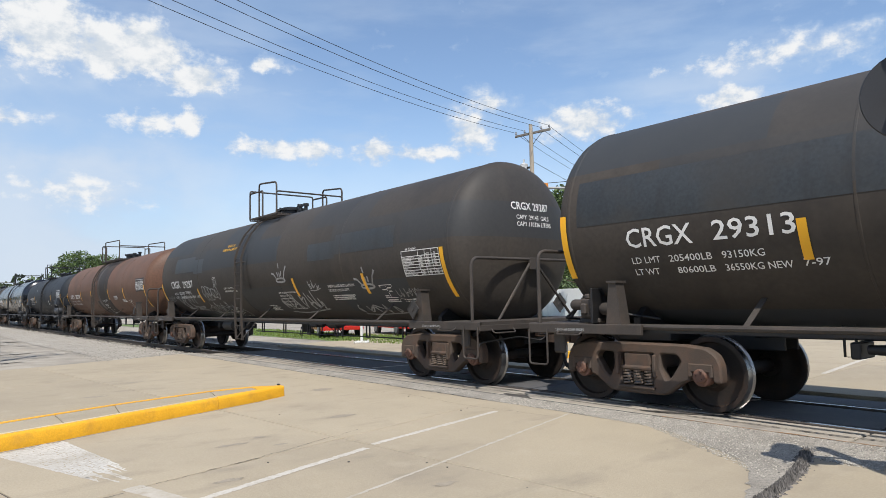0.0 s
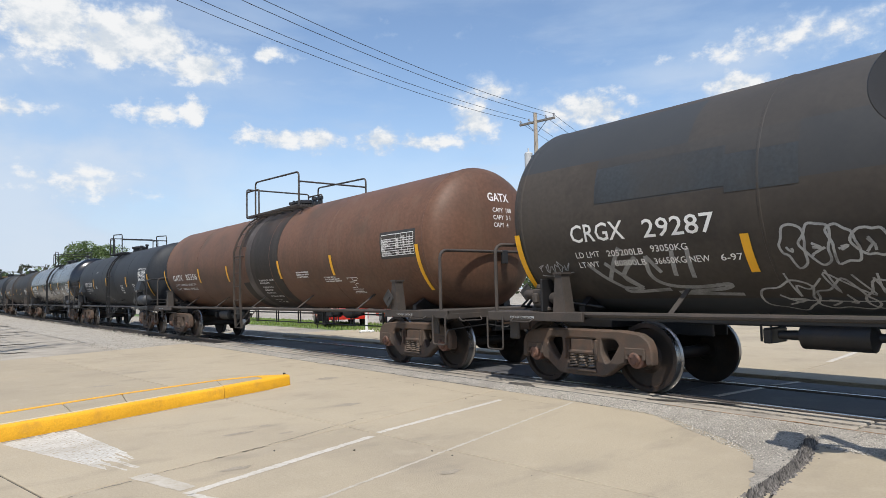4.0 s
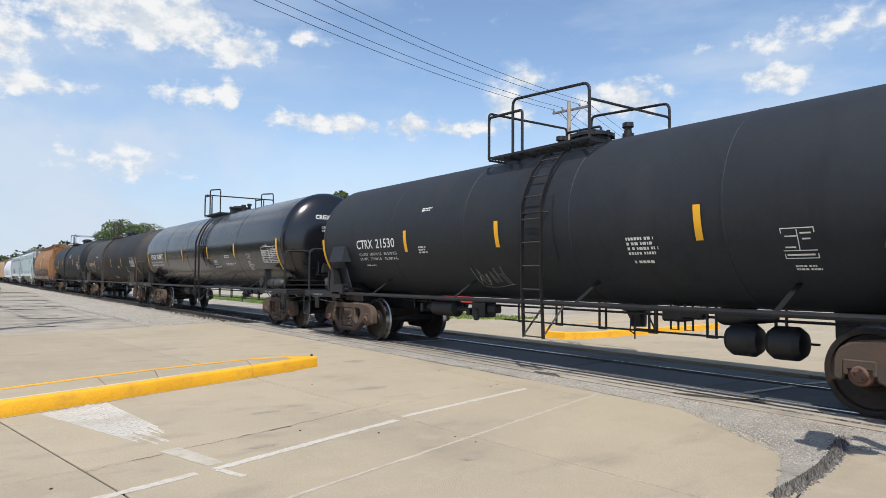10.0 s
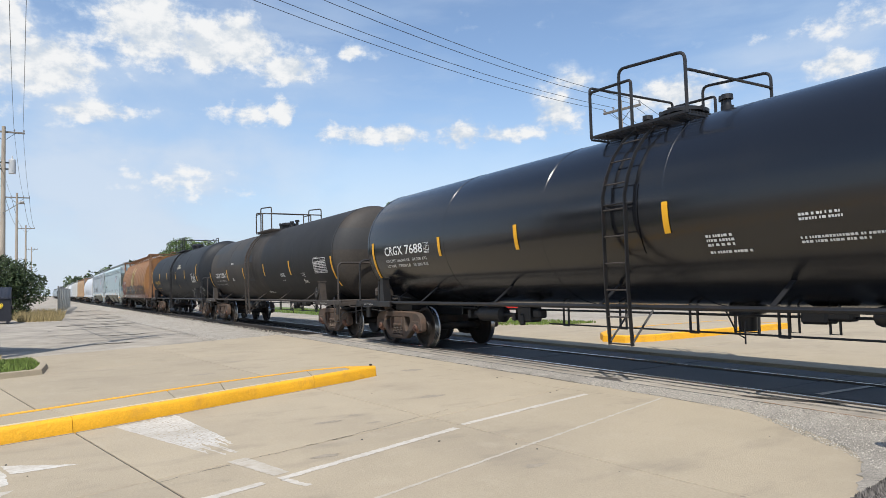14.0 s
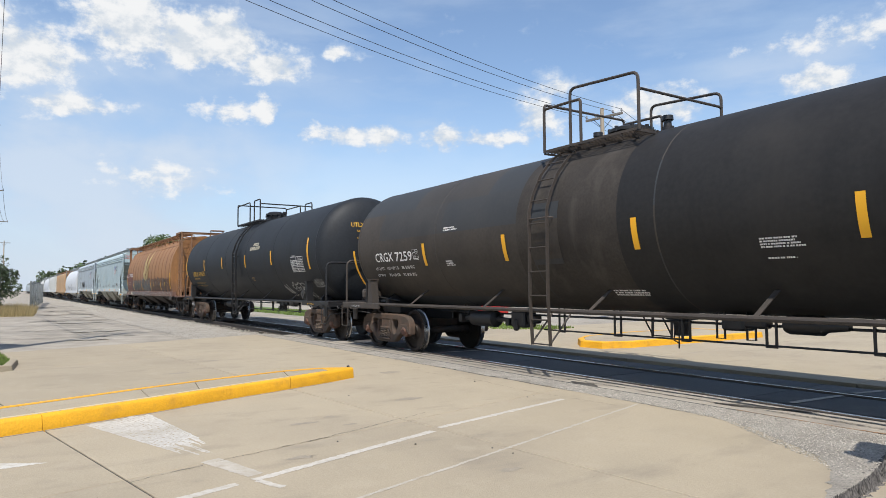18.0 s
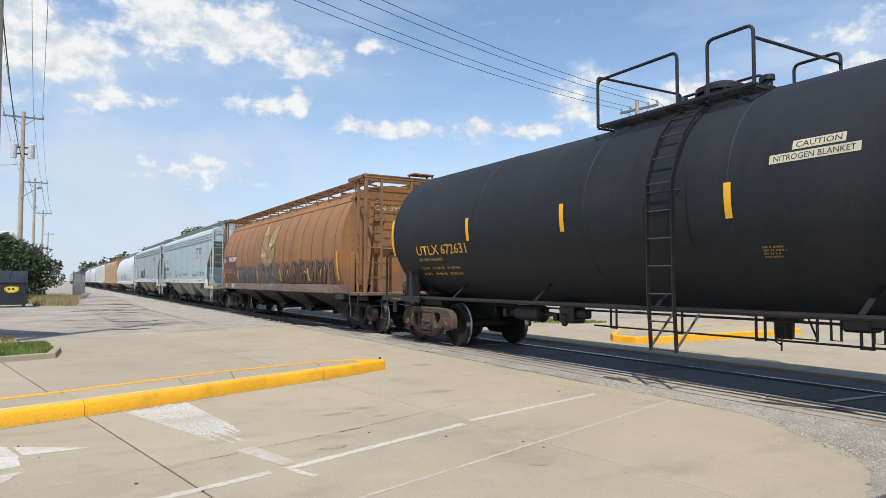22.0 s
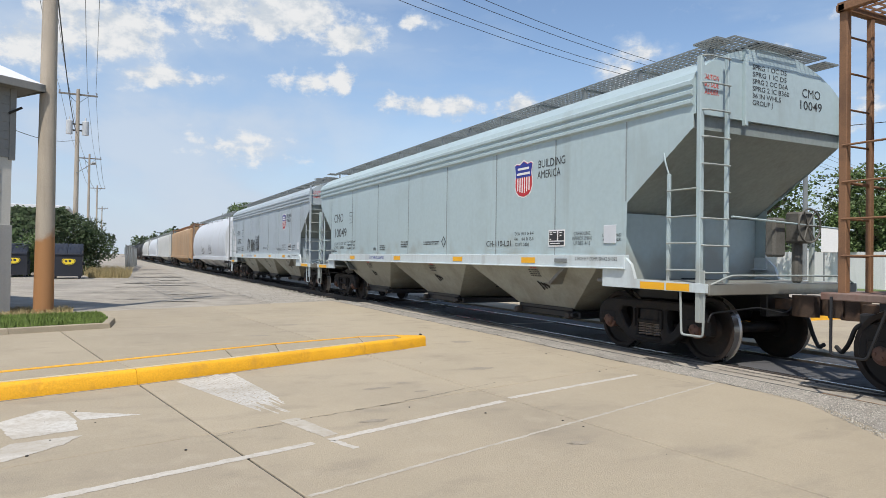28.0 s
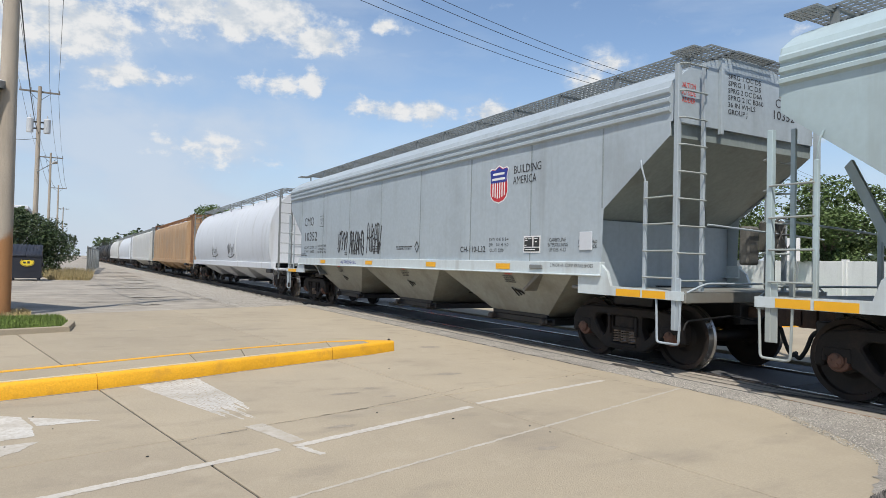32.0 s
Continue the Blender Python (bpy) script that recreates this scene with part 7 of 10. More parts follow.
    # sloped ends
    for s in (1, -1):
        bm = bmesh.new()
        loft(bm, [[(s * 8.50, -Y, 3.40), (s * 8.50, Y, 3.40), (s * 8.46, Y, 3.44), (s * 8.46, -Y, 3.44)], [(s * 8.50, -Y + 0.005, 3.19), (s * 8.50, Y - 0.005, 3.19), (s * 8.44, Y - 0.005, 3.22), (s * 8.44, -Y + 0.005, 3.22)], [(s * 5.35, -Y + 0.01, 0.98), (s * 5.35, Y - 0.01, 0.98), (s * 5.31, Y - 0.01, 1.02), (s * 5.31, -Y + 0.01, 1.02)]])
        # The downward slope's shade is part of the pale cars' sheet colour.
        part("slope_sheet", to_mesh(bm, "slope_sheet", 20), M["shaded_grimy_end"] if mat in (M["hopper_pale"], M["hopper_grey"]) else mat, car, "sloping end sheet with road grime, its shade put into the colour")
        bm = bmesh.new()
        prism(bm, [(Y - 0.005, 3.38)] + [(y * 0.995, z) for y, z in arcp] + [(-Y + 0.005, 3.38)], s * (E - 0.02), s * (E + 0.03), "yz")
        part("end_panel", to_mesh(fix(bm), "end_panel", 30), mat, car)
        # bolster web and end plates
        part("bolster_plate", boxes((min(s * 7.0, s * 7.06), max(s * 7.0, s * 7.06), -Y + 0.012, Y - 0.012, 1.1, 2.14)), mat, car)
        x0, x1 = sorted((s * 6.6, s * 8.8))
        # The deck takes the same colour, with shade and grime in it.
        part("end_deck", boxes((x0, x1, -Y, Y, 1.08, 1.13), (min(s * 8.7, s * 8.8), max(s * 8.7, s * 8.8), -Y, Y, 0.98, 1.10), bevel=0.01), M["shaded_grimy_end"], car)
        end_gear(car, s * T, s, mat)
        # ladders
        tall = 4.12 if s > 0 else 3.02
        lad = part("end_ladder", boxes((s * 8.63 - 0.035, s * 8.63 + 0.035, -Y - 0.03, -Y + 0.04, 0.62, tall), (s * 8.63 - 0.005, s * 8.63 + 0.11, -Y - 0.02, -Y, 0.62, 1.3), bevel=0.006), d.get("ladder", mat), car, "steel corner ladder")
        part("ladder_rail", boxes((s * 8.66 - 0.03, s * 8.66 + 0.03, -1.10, -1.06, 1.1, tall + 0.08), bevel=0.005), d.get("ladder", mat), lad)
        part("ladder_rail", boxes((s * 8.10 - 0.025, s * 8.10 + 0.025, -Y - 0.02, -Y + 0.02, 1.13, 2.62), bevel=0.005), d.get("ladder", mat), lad)
        if s > 0:
            part("ladder_rail", boxes((s * 8.58 - 0.03, s * 8.58 + 0.03, -0.66, -0.60, 3.3, 4.36), bevel=0.005), d.get("ladder", mat), lad)
        else:
            for y in (-0.55, 0.55):
                part("end_brace", fix(prism(bmesh.new(), [(-7.62, 1.13), (-7.48, 1.13), (-8.28, 2.74), (-8.36, 2.66)], y - 0.03, y + 0.03, "xz")), mat, car, "diagonal steel end brace")
        for i in range(9 if s > 0 else 5):
            z = 1.28 + i * 0.355
            part("rung", cached(("end_rung", s), lambda: bars(0.012, rounded([(s * 8.66, -Y, 0), (s * 8.74, -Y + 0.02, -0.01), (s * 8.74, -1.10, -0.01), (s * 8.67, -1.08, 0)], 0.03, 2)), d.get("ladder", mat)), d.get("ladder", mat), lad, m=pose(0, 0, z))
        for i in range(4):
            part("rung", cached(("side_rung", s), lambda: bars(0.012, [(s * 8.10, -Y - 0.04, 0), (s * 8.62, -Y - 0.04, 0)]), d.get("ladder", mat)), d.get("ladder", mat), lad, m=pose(0, 0, 1.30 + i * 0.36))
        part("side_grab", bars(0.012, rounded([(s * 8.10, -Y, 2.6), (s * 8.06, -Y - 0.04, 2.8), (s * 8.02, -Y - 0.02, 2.92)], 0.05, 2)), d.get("ladder", mat), lad)
        part("far_post", boxes((s * 8.63 - 0.04, s * 8.63 + 0.04, Y - 0.05, Y + 0.03, 0.98, tall), (s * 8.63 - 0.03, s * 8.63 + 0.03, 0.72, 0.78, 1.1, 2.1), bevel=0.006), d.get("ladder", mat), car)
        part("stirrup_step", bars(0.016, rounded([(s * 8.74, -Y - 0.02, 1.0), (s * 8.72, -Y - 0.02, 0.44), (s * 8.36, -Y - 0.02, 0.44), (s * 8.34, -Y - 0.02, 1.02)], 0.05, 3)), d.get("ladder", mat), car, "bent bar foot step")
        part("end_handrail", bars(0.014, [(s * 8.75, -1.08, 2.02), (s * 8.75, Y, 1.92)], rounded([(s * 8.78, -Y, 1.1), (s * 8.84, -1.2, 1.24), (s * 8.84, 1.2, 1.24), (s * 8.78, Y, 1.1)], 0.1, 3)), d.get("ladder", mat), car)
        if s > 0:
            bx, by, bz = 8.80, 0.45, 1.95
            bm = bmesh.new()
            tube(bm, [(bx, by + 0.24 * math.cos(a), bz + 0.24 * math.sin(a)) for a in (2 * math.pi * q / 28 for q in range(28))], 0.015, 6, True)
            for q in range(6):
                a = q * math.pi / 3
                tube(bm, [(bx - 0.03, by, bz), (bx, by + 0.24 * math.cos(a), bz + 0.24 * math.sin(a))], 0.011, 5)
            bw = part("brake_wheel", bm, M["end_grime"], car, "spoked hand brake wheel")
            part("brake_box", boxes((bx - 0.28, bx - 0.04, by - 0.16, by + 0.16, bz - 0.25, bz + 0.2), (bx - 0.26, bx - 0.1, by - 0.62, by - 0.36, 1.5, 2.05), (bx - 0.24, bx - 0.14, by - 0.08, by + 0.08, 1.13, bz - 0.2), bevel=0.03), M["end_grime"], bw)
    # roof walks on brackets
    for sy in (-1, 1):
        bm = bmesh.new()
        mesh_board(bm, -E - 0.16, E + 0.16, *sorted((sy * 0.42, sy * 0.98)), 4.46, 150 if detail > 1 else 60, 6 if detail > 1 else 3)
        part("running_board", bm, M["galvanised"], car, "open steel grating roof walk")
        for i in range(13):
            x = -E + 0.25 + (2 * E - 0.5) * i / 12
            part("board_bracket", cached("board_bracket", lambda: boxes((-0.02, 0.02, 0.36, 1.02, 4.415, 4.445), (-0.05, 0.05, 0.95, 0.965, 4.12, 4.44), bevel=0.0), M["galvanised"]), M["galvanised"], car, m=pose(x, 0, 0, 0, 0, 0 if sy > 0 else 180))
    for s in (1, -1):
        bm = bmesh.new()
        mesh_board(bm, *sorted((s * (E - 0.30), s * (E + 0.16))), -0.42, 0.42, 4.47, 10, 10)
        part("end_platform", bm, M["galvanised"], car, "grated platform over the roof end")
        for y0, y1 in ((-1.30, -0.98), (0.98, 1.30)):
            bm = bmesh.new()
            mesh_board(bm, *sorted((s * (E - 0.25), s * (E + 0.14))), y0, y1, 4.40, 6, 5)
            part("corner_platform", bm, M["galvanised"], car)
    # bays
    for x in (-4.15, 0.15, 4.45):
        bay(car, x, 2.12, 0.80, 1.32, 0.50, chute, 1.50, 0.95)
        slope_in = pose(x + 0.2, -1.433, 1.22, 33.9, 0, 0)
        part("small_print", small_lines(0.42, 4, 0.026, int(x * 9) + 60), M["letter_black"], car, "tiny black stencilled print", slope_in @ pose(-0.1, -0.012, 0))["kind"] = "stuff"
        part("caution_print", small_lines(0.24, 1, 0.035, int(x * 7) + 80), M["letter_red"], car, "short line of red stencilled print", slope_in @ pose(0.0, -0.012, 0.045))
        for k in range(3):
            part("scuff_mark", ribbon([smooth_line([(0.08 * k, -0.24 - 0.03 * k), (0.05 + 0.1 * k, -0.32), (0.10 + 0.1 * k, -0.43 + 0.03 * k)], 4)], 0.05), M["truck_dark"], car, "dark worn scuff on the chute", slope_in @ pose(0.0, -0.014, 0))
    part("centre_sill", boxes((-7.2, 7.2, -0.2, 0.2, 0.75, 1.15)), M["black_steel"], car)
    for x in (-T, T):
        truck(car, x, T, True, car_spin if detail > 1 else None)
    # lettering and tape
    yy = -Y - 0.011
    for x in d.get("tape", (-4.85, -1.3, 2.08, 4.8)):
        flat_part("reflective_tape", to_mesh(quad(-0.22, 0.22, 0, 0.10), "q", 0), M["reflector"], car, x, -Y - 0.078, 1.35, "amber reflective tape")
    for s in (1, -1):
        flat_part("reflective_tape", to_mesh(boxes((7.62, 8.08, 0, 0.004, 0, 0.10), (8.12, 8.52, 0, 0.004, 0, 0.10)) if s > 0 else boxes((-8.08, -7.62, 0, 0.004, 0, 0.10), (-8.52, -8.12, 0, 0.004, 0, 0.10)), "q", 0), M["reflector"], car, 0, -Y - 0.058, 1.02, "amber reflective tape")
    text_on(car, d.get("text", ()), yy - 0.002, M["letter_black"], "black stencilled lettering")
    flat_part("sill_lettering", fit_text("2 INCH H.F. COMP. BRAKE SHOES", 1.0, 0.055), M["letter_black"], car, 6.15, -Y - 0.074, 1.41, "black stencilled lettering")
    flat_part("sill_bracket", boxes((-0.17, 0.17, -0.03, 0.0, 0, 0.07), bevel=0.01), M["galvanised"], car, 5.78, -Y - 0.07, 1.37, "small steel bracket on the sill")
    flat_part("sill_lettering", fit_text("ARI THROUGH SILL", 1.15, 0.085), M["shield_blue"], car, -3.35, -Y - 0.074, 1.36, "blue painted lettering")
    flat_part("plate_frame", join_meshes([to_mesh(quad(*q), "q", 0) for q in ((0, 0.36, 0, 0.014), (0, 0.36, 0.33, 0.344), (0, 0.014, 0, 0.344), (0.346, 0.36, 0, 0.344))], "q"), M["letter_black"], car, -5.40, yy, 2.48)
    if d.get("shield"):
        x, z, w, h = d["shield"]
        flat_part("shield_emblem", to_mesh(shield_mesh(w, h), "q", 0), M["white_paint"], car, x, yy - 0.002, z, "red white and blue shield emblem")
        flat_part("shield_field", to_mesh(shield_mesh(w, h, 0.07), "q", 0), M["shield_red"], car, x, yy - 0.002 - 0.003, z)
        bm = bmesh.new()
        for i in range(6):
            q = (-0.36 + 0.72 * (i + 0.5) / 6) * w
            vs = [bm.verts.new((q - 0.028 * w, 0, h * (0.12 + 0.25 * abs(q / w)))), bm.verts.new((q + 0.028 * w, 0, h * (0.12 + 0.25 * abs(q / w)))), bm.verts.new((q + 0.028 * w, 0, h * 0.54)), bm.verts.new((q - 0.028 * w, 0, h * 0.54))]
            bm.faces.new(vs)
        flat_part("shield_bars", to_mesh(bm, "q", 0), M["white_paint"], car, x, yy - 0.002 - 0.006, z)
        half = [(0.0, 0.54), (0.415, 0.54), (0.40, 0.66), (0.44, 0.78), (0.46, 0.86), (0.37, 0.885), (0.20, 0.86), (0.0, 0.94)]
        bm = bmesh.new()
        bm.faces.new([bm.verts.new((a * w, 0, b * h)) for a, b in half + [(-a, b) for a, b in half[-2:0:-1]] + [(-0.415, 0.54)]])
        flat_part("shield_band", to_mesh(bm, "q", 0), M["shield_blue"], car, x, yy - 0.002 - 0.008, z)
        flat_part("shield_mark", join_meshes([to_mesh(quad(-0.30 * w, 0.30 * w, 0.73 * h, 0.79 * h), "q", 0), to_mesh(quad(-0.34 * w, 0.34 * w, 0.60 * h, 0.66 * h), "q", 0)], "q"), M["white_paint"], car, x, yy - 0.002 - 0.011, z)
    if d.get("black_box"):
        x, z = d["black_box"]
        flat_part("data_plate", to_mesh(quad(0, 0.47, 0, 0.29), "q", 0), M["white_paint"], car, x, yy - 0.002, z, "white plate with black printed fields")
        for q in ((0.025, 0.25, 0.105, 0.265), (0.285, 0.445, 0.105, 0.265), (0.025, 0.445, 0.025, 0.085)):
            flat_part("data_field", to_mesh(quad(*q), "q", 0), M["letter_black"], car, x, yy - 0.006, z, "black printed field")
        flat_part("data_print", join_meshes([to_mesh(quad(*q), "q", 0) for q in ((0.04, 0.11, 0.235, 0.248), (0.14, 0.23, 0.235, 0.248), (0.04, 0.12, 0.205, 0.218), (0.31, 0.40, 0.235, 0.248), (0.33, 0.38, 0.18, 0.2), (0.05, 0.34, 0.048, 0.062), (0.04, 0.09, 0.12, 0.135))], "q"), M["white_paint"], car, x, yy - 0.009, z, "tiny white print")["kind"] = "stuff"
    for x, z, w, n, h in d.get("small", ()):
        flat_part("small_print", small_lines(w, n, h, int(abs(x) * 31)), M["letter_black"], car, x, yy - 0.002, z, "rows of tiny stencilled print")["kind"] = "stuff"
    flat_part("route_board", boxes((-0.14, 0.14, -0.012, 0.0, 0, 0.28), bevel=0.004), M["hopper_white"], car, 6.92, yy, 1.68, "blank white routing board")
    flat_part("association_mark", outline_mesh("mark", [[(0, 0), (0.11, 0.13), (0, 0.26), (-0.11, 0.13)], [(0, 0.03), (0.085, 0.13), (0, 0.23), (-0.085, 0.13)]], 0.002), M["letter_black"], car, 1.28, yy - 0.004, 1.66, "black outlined diamond mark")
    for seed, x, z, w, h, n in d.get("tags", ()):
        flat_part("spray_tag", to_mesh(ribbon(wild_letters(seed, w, h, n), 0.042), "spray", 0), M["letter_black"], car, x, yy - 0.004, z, "scrawled black spray paint")
    if detail > 1:
        for body, y, z, w, cap, m in d.get("end_text", ()):
            part("end_lettering", fit_text(body, w, cap), m, car, "stencilled lettering on the end", pose(E + 0.034, y, z, 0, 0, 90))
    return car


def round_hopper(d):
    """A cylindrical-sided covered hopper; style "cage" has end cages of posts, style "plain" ladders alone."""
    T = (d["front"] - d["rear"]) / 2
    car = thing("hopper_car", d["label"], "hopper car", "hopper cars of the train")
    car["u"] = (d["front"] + d["rear"]) / 2
    mat = d["mat"]
    detail = d.get("detail", 2)
    E = T + 0.14
    half = d.get("section", [(1.50, 1.29), (1.585, 1.62), (1.62, 2.0), (1.625, 2.35), (1.585, 2.75), (1.50, 3.1), (1.37, 3.42), (1.18, 3.72), (0.95, 3.95), (0.62, 4.10), (0.0, 4.16)])
    sec = half + [(-y, z) for y, z in half[-2::-1]]
    bm = bmesh.new()
    loft(bm, [[(x, y, z) for y, z in sec] for x in (-E, -E * 0.5, 0, E * 0.5, E)])
    part("body", to_mesh(bm, "body", 40), mat, car, d.get("shell", ""))
    seams = d.get("seams", 15)
    for i in range(seams):
        x = -E + 0.45 + (2 * E - 0.9) * i / (seams - 1)
        bm = bmesh.new()
        w = 0.022 + 0.012 * (i % 3 == 0)
        ring = [[(x + a, -y * k + 0, z) for y, z in half for k in (1.0 + o / 1.6,)] for a, o in ((-w, 0.001), (-w * 0.4, 0.014), (w * 0.4, 0.014), (w, 0.001))]
        for p, q in zip(ring, ring[1:]):
            for k in range(len(p) - 1):
                vs = [bm.verts.new(c) for c in (p[k], q[k], q[k + 1], p[k + 1])]
                bm.faces.new(vs)
        bmesh.ops.remove_doubles(bm, verts=bm.verts, dist=0.0005)
        part("body_rib", fix(bm), d.get("rib", mat), car)
    for sy in (-1, 1):
        if d.get("eave"):
            part("eave_strip", fix(prism(bmesh.new(), [(sy * 1.24, 3.66), (sy * 1.16, 3.80), (sy * 1.10, 3.79), (sy * 1.18, 3.65)], -E, E, "yz")), mat, car, "long flange strip below the roof")
        part("side_sill", boxes((-T - 0.35, T + 0.5, *sorted((sy * 1.42, sy * 1.60)), 1.06, 1.30), bevel=0.012), d.get("sill", mat), car, "riveted side sill")
    for s in (1, -1):
        end_gear(car, s * T, s, mat)
        x0, x1 = sorted((s * (T - 0.2), s * (T + 1.30)))
        part("end_deck", boxes((x0, x1, -1.5, 1.5, 1.02, 1.10), bevel=0.01), d.get("sill", mat), car)
        if d["style"] == "cage":
            E2 = T + 1.15
            post = d.get("post", mat)
            cage = part("end_cage", boxes((s * E2 - 0.045, s * E2 + 0.045, -1.36, -1.28, 1.06, 4.2), bevel=0.008), post, car, "rusty cage of posts under the roof platform")
            for x, y in ((E2, 0.05), (E2, 0.80), (E2, 1.32), (T + 0.66, -1.32), (T + 0.66, 1.32)):
                part("cage_post", boxes((s * x - 0.034, s * x + 0.034, y - 0.034, y + 0.034, 1.06, 4.18), bevel=0.008), post, cage)
            for i in range(7):
                z = 1.50 + 0.40 * i
                part("rung", bars(0.012, [(s * E2, -1.32, z), (s * E2, -0.86, z)]), post, cage)
                if i < 4:
                    part("rung", bars(0.012, [(s * (T + 0.66), -1.36, z), (s * E2, -1.36, z)]), post, cage)
            part("cage_post", boxes((s * E2 - 0.03, s * E2 + 0.03, -0.89, -0.83, 1.06, 4.16), bevel=0.006), post, cage)
            part("cage_rail", bars(0.016, [(s * E2, -1.32, 2.30), (s * E2, 1.32, 2.20)], [(s * (E2 + 0.03), -1.32, 1.5), (s * (E2 + 0.03), -0.86, 1.5)]), post, cage)
            part("cage_beam", boxes((min(s * (T + 0.1), s * (E2 + 0.06)), max(s * (T + 0.1), s * (E2 + 0.06)), -1.40, -1.32, 4.16, 4.24), (min(s * (T + 0.1), s * (E2 + 0.06)), max(s * (T + 0.1), s * (E2 + 0.06)), 1.32, 1.40, 4.16, 4.24), (s * E2 - 0.04, s * E2 + 0.04, -1.4, 1.4, 4.16, 4.24), bevel=0.008), post, cage)
            bm = bmesh.new()
            mesh_board(bm, *sorted((s * (T + 0.05), s * (E2 + 0.05))), -1.38, 1.38, 4.25, 10, 16, 0.008)
            part("roof_platform", bm, post, cage, "grated roof end platform")
            part("step_box", boxes((s * (E2 - 0.16) - 0.2, s * (E2 - 0.16) + 0.2, 0.1, 0.75, 4.36, 4.40), (s * (E2 - 0.16) - 0.17, s * (E2 - 0.16) - 0.13, 0.12, 0.16, 4.24, 4.37), (s * (E2 - 0.16) + 0.13, s * (E2 - 0.16) + 0.17, 0.69, 0.73, 4.24, 4.37), (s * (E2 - 0.16) - 0.17, s * (E2 - 0.16) - 0.13, 0.69, 0.73, 4.24, 4.37), bevel=0.005), post, cage, "raised step over the roof platform")
            # braces on the flat end
            for y in (-0.95, 0.95):
                bm = bmesh.new()
                loft(bm, [[(s * (E + 0.005), y - 0.08, 1.1), (s * (E + 0.16), y - 0.08, 1.1), (s * (E + 0.16), y + 0.06, 1.1), (s * (E + 0.005), y + 0.06, 1.1)], [(s * (E + 0.005), y * 0.72 - 0.08, 3.75), (s * (E + 0.10), y * 0.72 - 0.08, 3.75), (s * (E + 0.10), y * 0.72 + 0.06, 3.75), (s * (E + 0.005), y * 0.72 + 0.06, 3.75)]])
                part("end_brace", bm, mat, car)
            part("end_gusset", fix(prism(bmesh.new(), [(-0.75, 1.1), (0.75, 1.1), (0.30, 3.1), (0.62, 3.2), (-0.62, 3.2), (-0.30, 3.1)][:3] + [(-0.30, 3.1)], s * (E + 0.01), s * (E + 0.05), "yz")), mat, car)
            part("corner_post", boxes((min(s * E, s * (E + 0.12)), max(s * E, s * (E + 0.12)), -1.36, -1.24, 1.1, 2.2), bevel=0.01), mat, car)
        else:
            lad = part("end_ladder", boxes((s * (T + 1.1) - 0.03, s * (T + 1.1) + 0.03, -1.52, -1.46, 0.7, 4.1), (s * (T + 1.1) - 0.03, s * (T + 1.1) + 0.03, -1.06, -1.0, 1.1, 4.1)), d.get("post", mat), car, "steel end ladder")
            for i in range(8):
                part("rung", bars(0.012, [(s * (T + 1.1), -1.49, 1.3 + 0.38 * i), (s * (T + 1.1), -1.03, 1.3 + 0.38 * i)]), d.get("post", mat), lad)
            part("end_platform", boxes((min(s * T, s * (T + 1.15)), max(s * T, s * (T + 1.15)), -0.9, 0.9, 4.16, 4.2)), d.get("post", mat), car)
        part("stirrup_step", bars(0.016, rounded([(s * (T + 1.16), -1.52, 1.06), (s * (T + 1.14), -1.56, 0.44), (s * (T + 0.76), -1.56, 0.44), (s * (T + 0.55), -1.52, 1.06)], 0.05, 3)), M["black_steel"], car, "bent bar foot step")
        part("jacking_pad", boxes((s * T - 0.32, s * T + 0.32, -1.6, -1.4, 0.90, 1.06), bevel=0.03), M["black_steel"], car)
    # roof walk with its brackets
    for sy in (-1, 1):
        bm = bmesh.new()
        mesh_board(bm, -E - 0.1, E + 0.1, *sorted((sy * 0.55, sy * 1.12)), 4.24, 110 if detail > 1 else 40, 8 if detail > 1 else 3, 0.02)
        part("running_board", bm, d.get("post", mat), car, "rusty open grating roof walk")
        for i in range(14 if detail > 1 else 8):
            x = -E + 0.3 + (2 * E - 0.6) * i / (13 if detail > 1 else 7)
            part("board_bracket", bars(0.022, [(x, sy * 1.10, 4.22), (x, sy * 1.05, 3.86)], [(x, sy * 1.10, 4.22), (x, sy * 0.4, 4.17)], segs=4), d.get("post", mat), car)
    for x in (-0.6 * T, -0.2 * T, 0.2 * T, 0.6 * T):
        bm = bmesh.new()
        revolve(bm, [(4.1, 0.0), (4.1, 0.38), (4.24, 0.38), (4.27, 0.30), (4.27, 0.0)], "z", 20, (x, 0, 0))
        part("roof_hatch", fix(bm), mat, car)
    n = d.get("bays", 4)
    span = 2 * T - 1.7
    for i in range(n):
        bay(car, -span / 2 + span * (i + 0.5) / n, span / n / 2 * 0.98, 0.45, 1.10, 0.50, d.get("chute", M["chute_dark"]), 1.36, 0.5, detail > 0)
    part("centre_sill", boxes((-T, T, -0.2, 0.2, 0.75, 1.12)), M["black_steel"], car)
    for x in (-T, T):
        truck(car, x, T, True, car_spin if detail > 1 else None)

    def on_side(me, x, z, off):
        ys, zs = [y for y, _ in half], [z for _, z in half]
        for v in me.vertices:
            zz = z + v.co.z
            v.co = (x + v.co.x, -(np.interp(zz, zs, ys) + off), zz)
        return me
    for x, z0, z1 in d.get("stripes", ()):
        part("reflective_stripe", on_side(to_mesh(quad(-0.05, 0.05, 0, z1 - z0, 6), "q", 60), x, z0, 0.022), M["reflector"], car, "amber reflective tape")
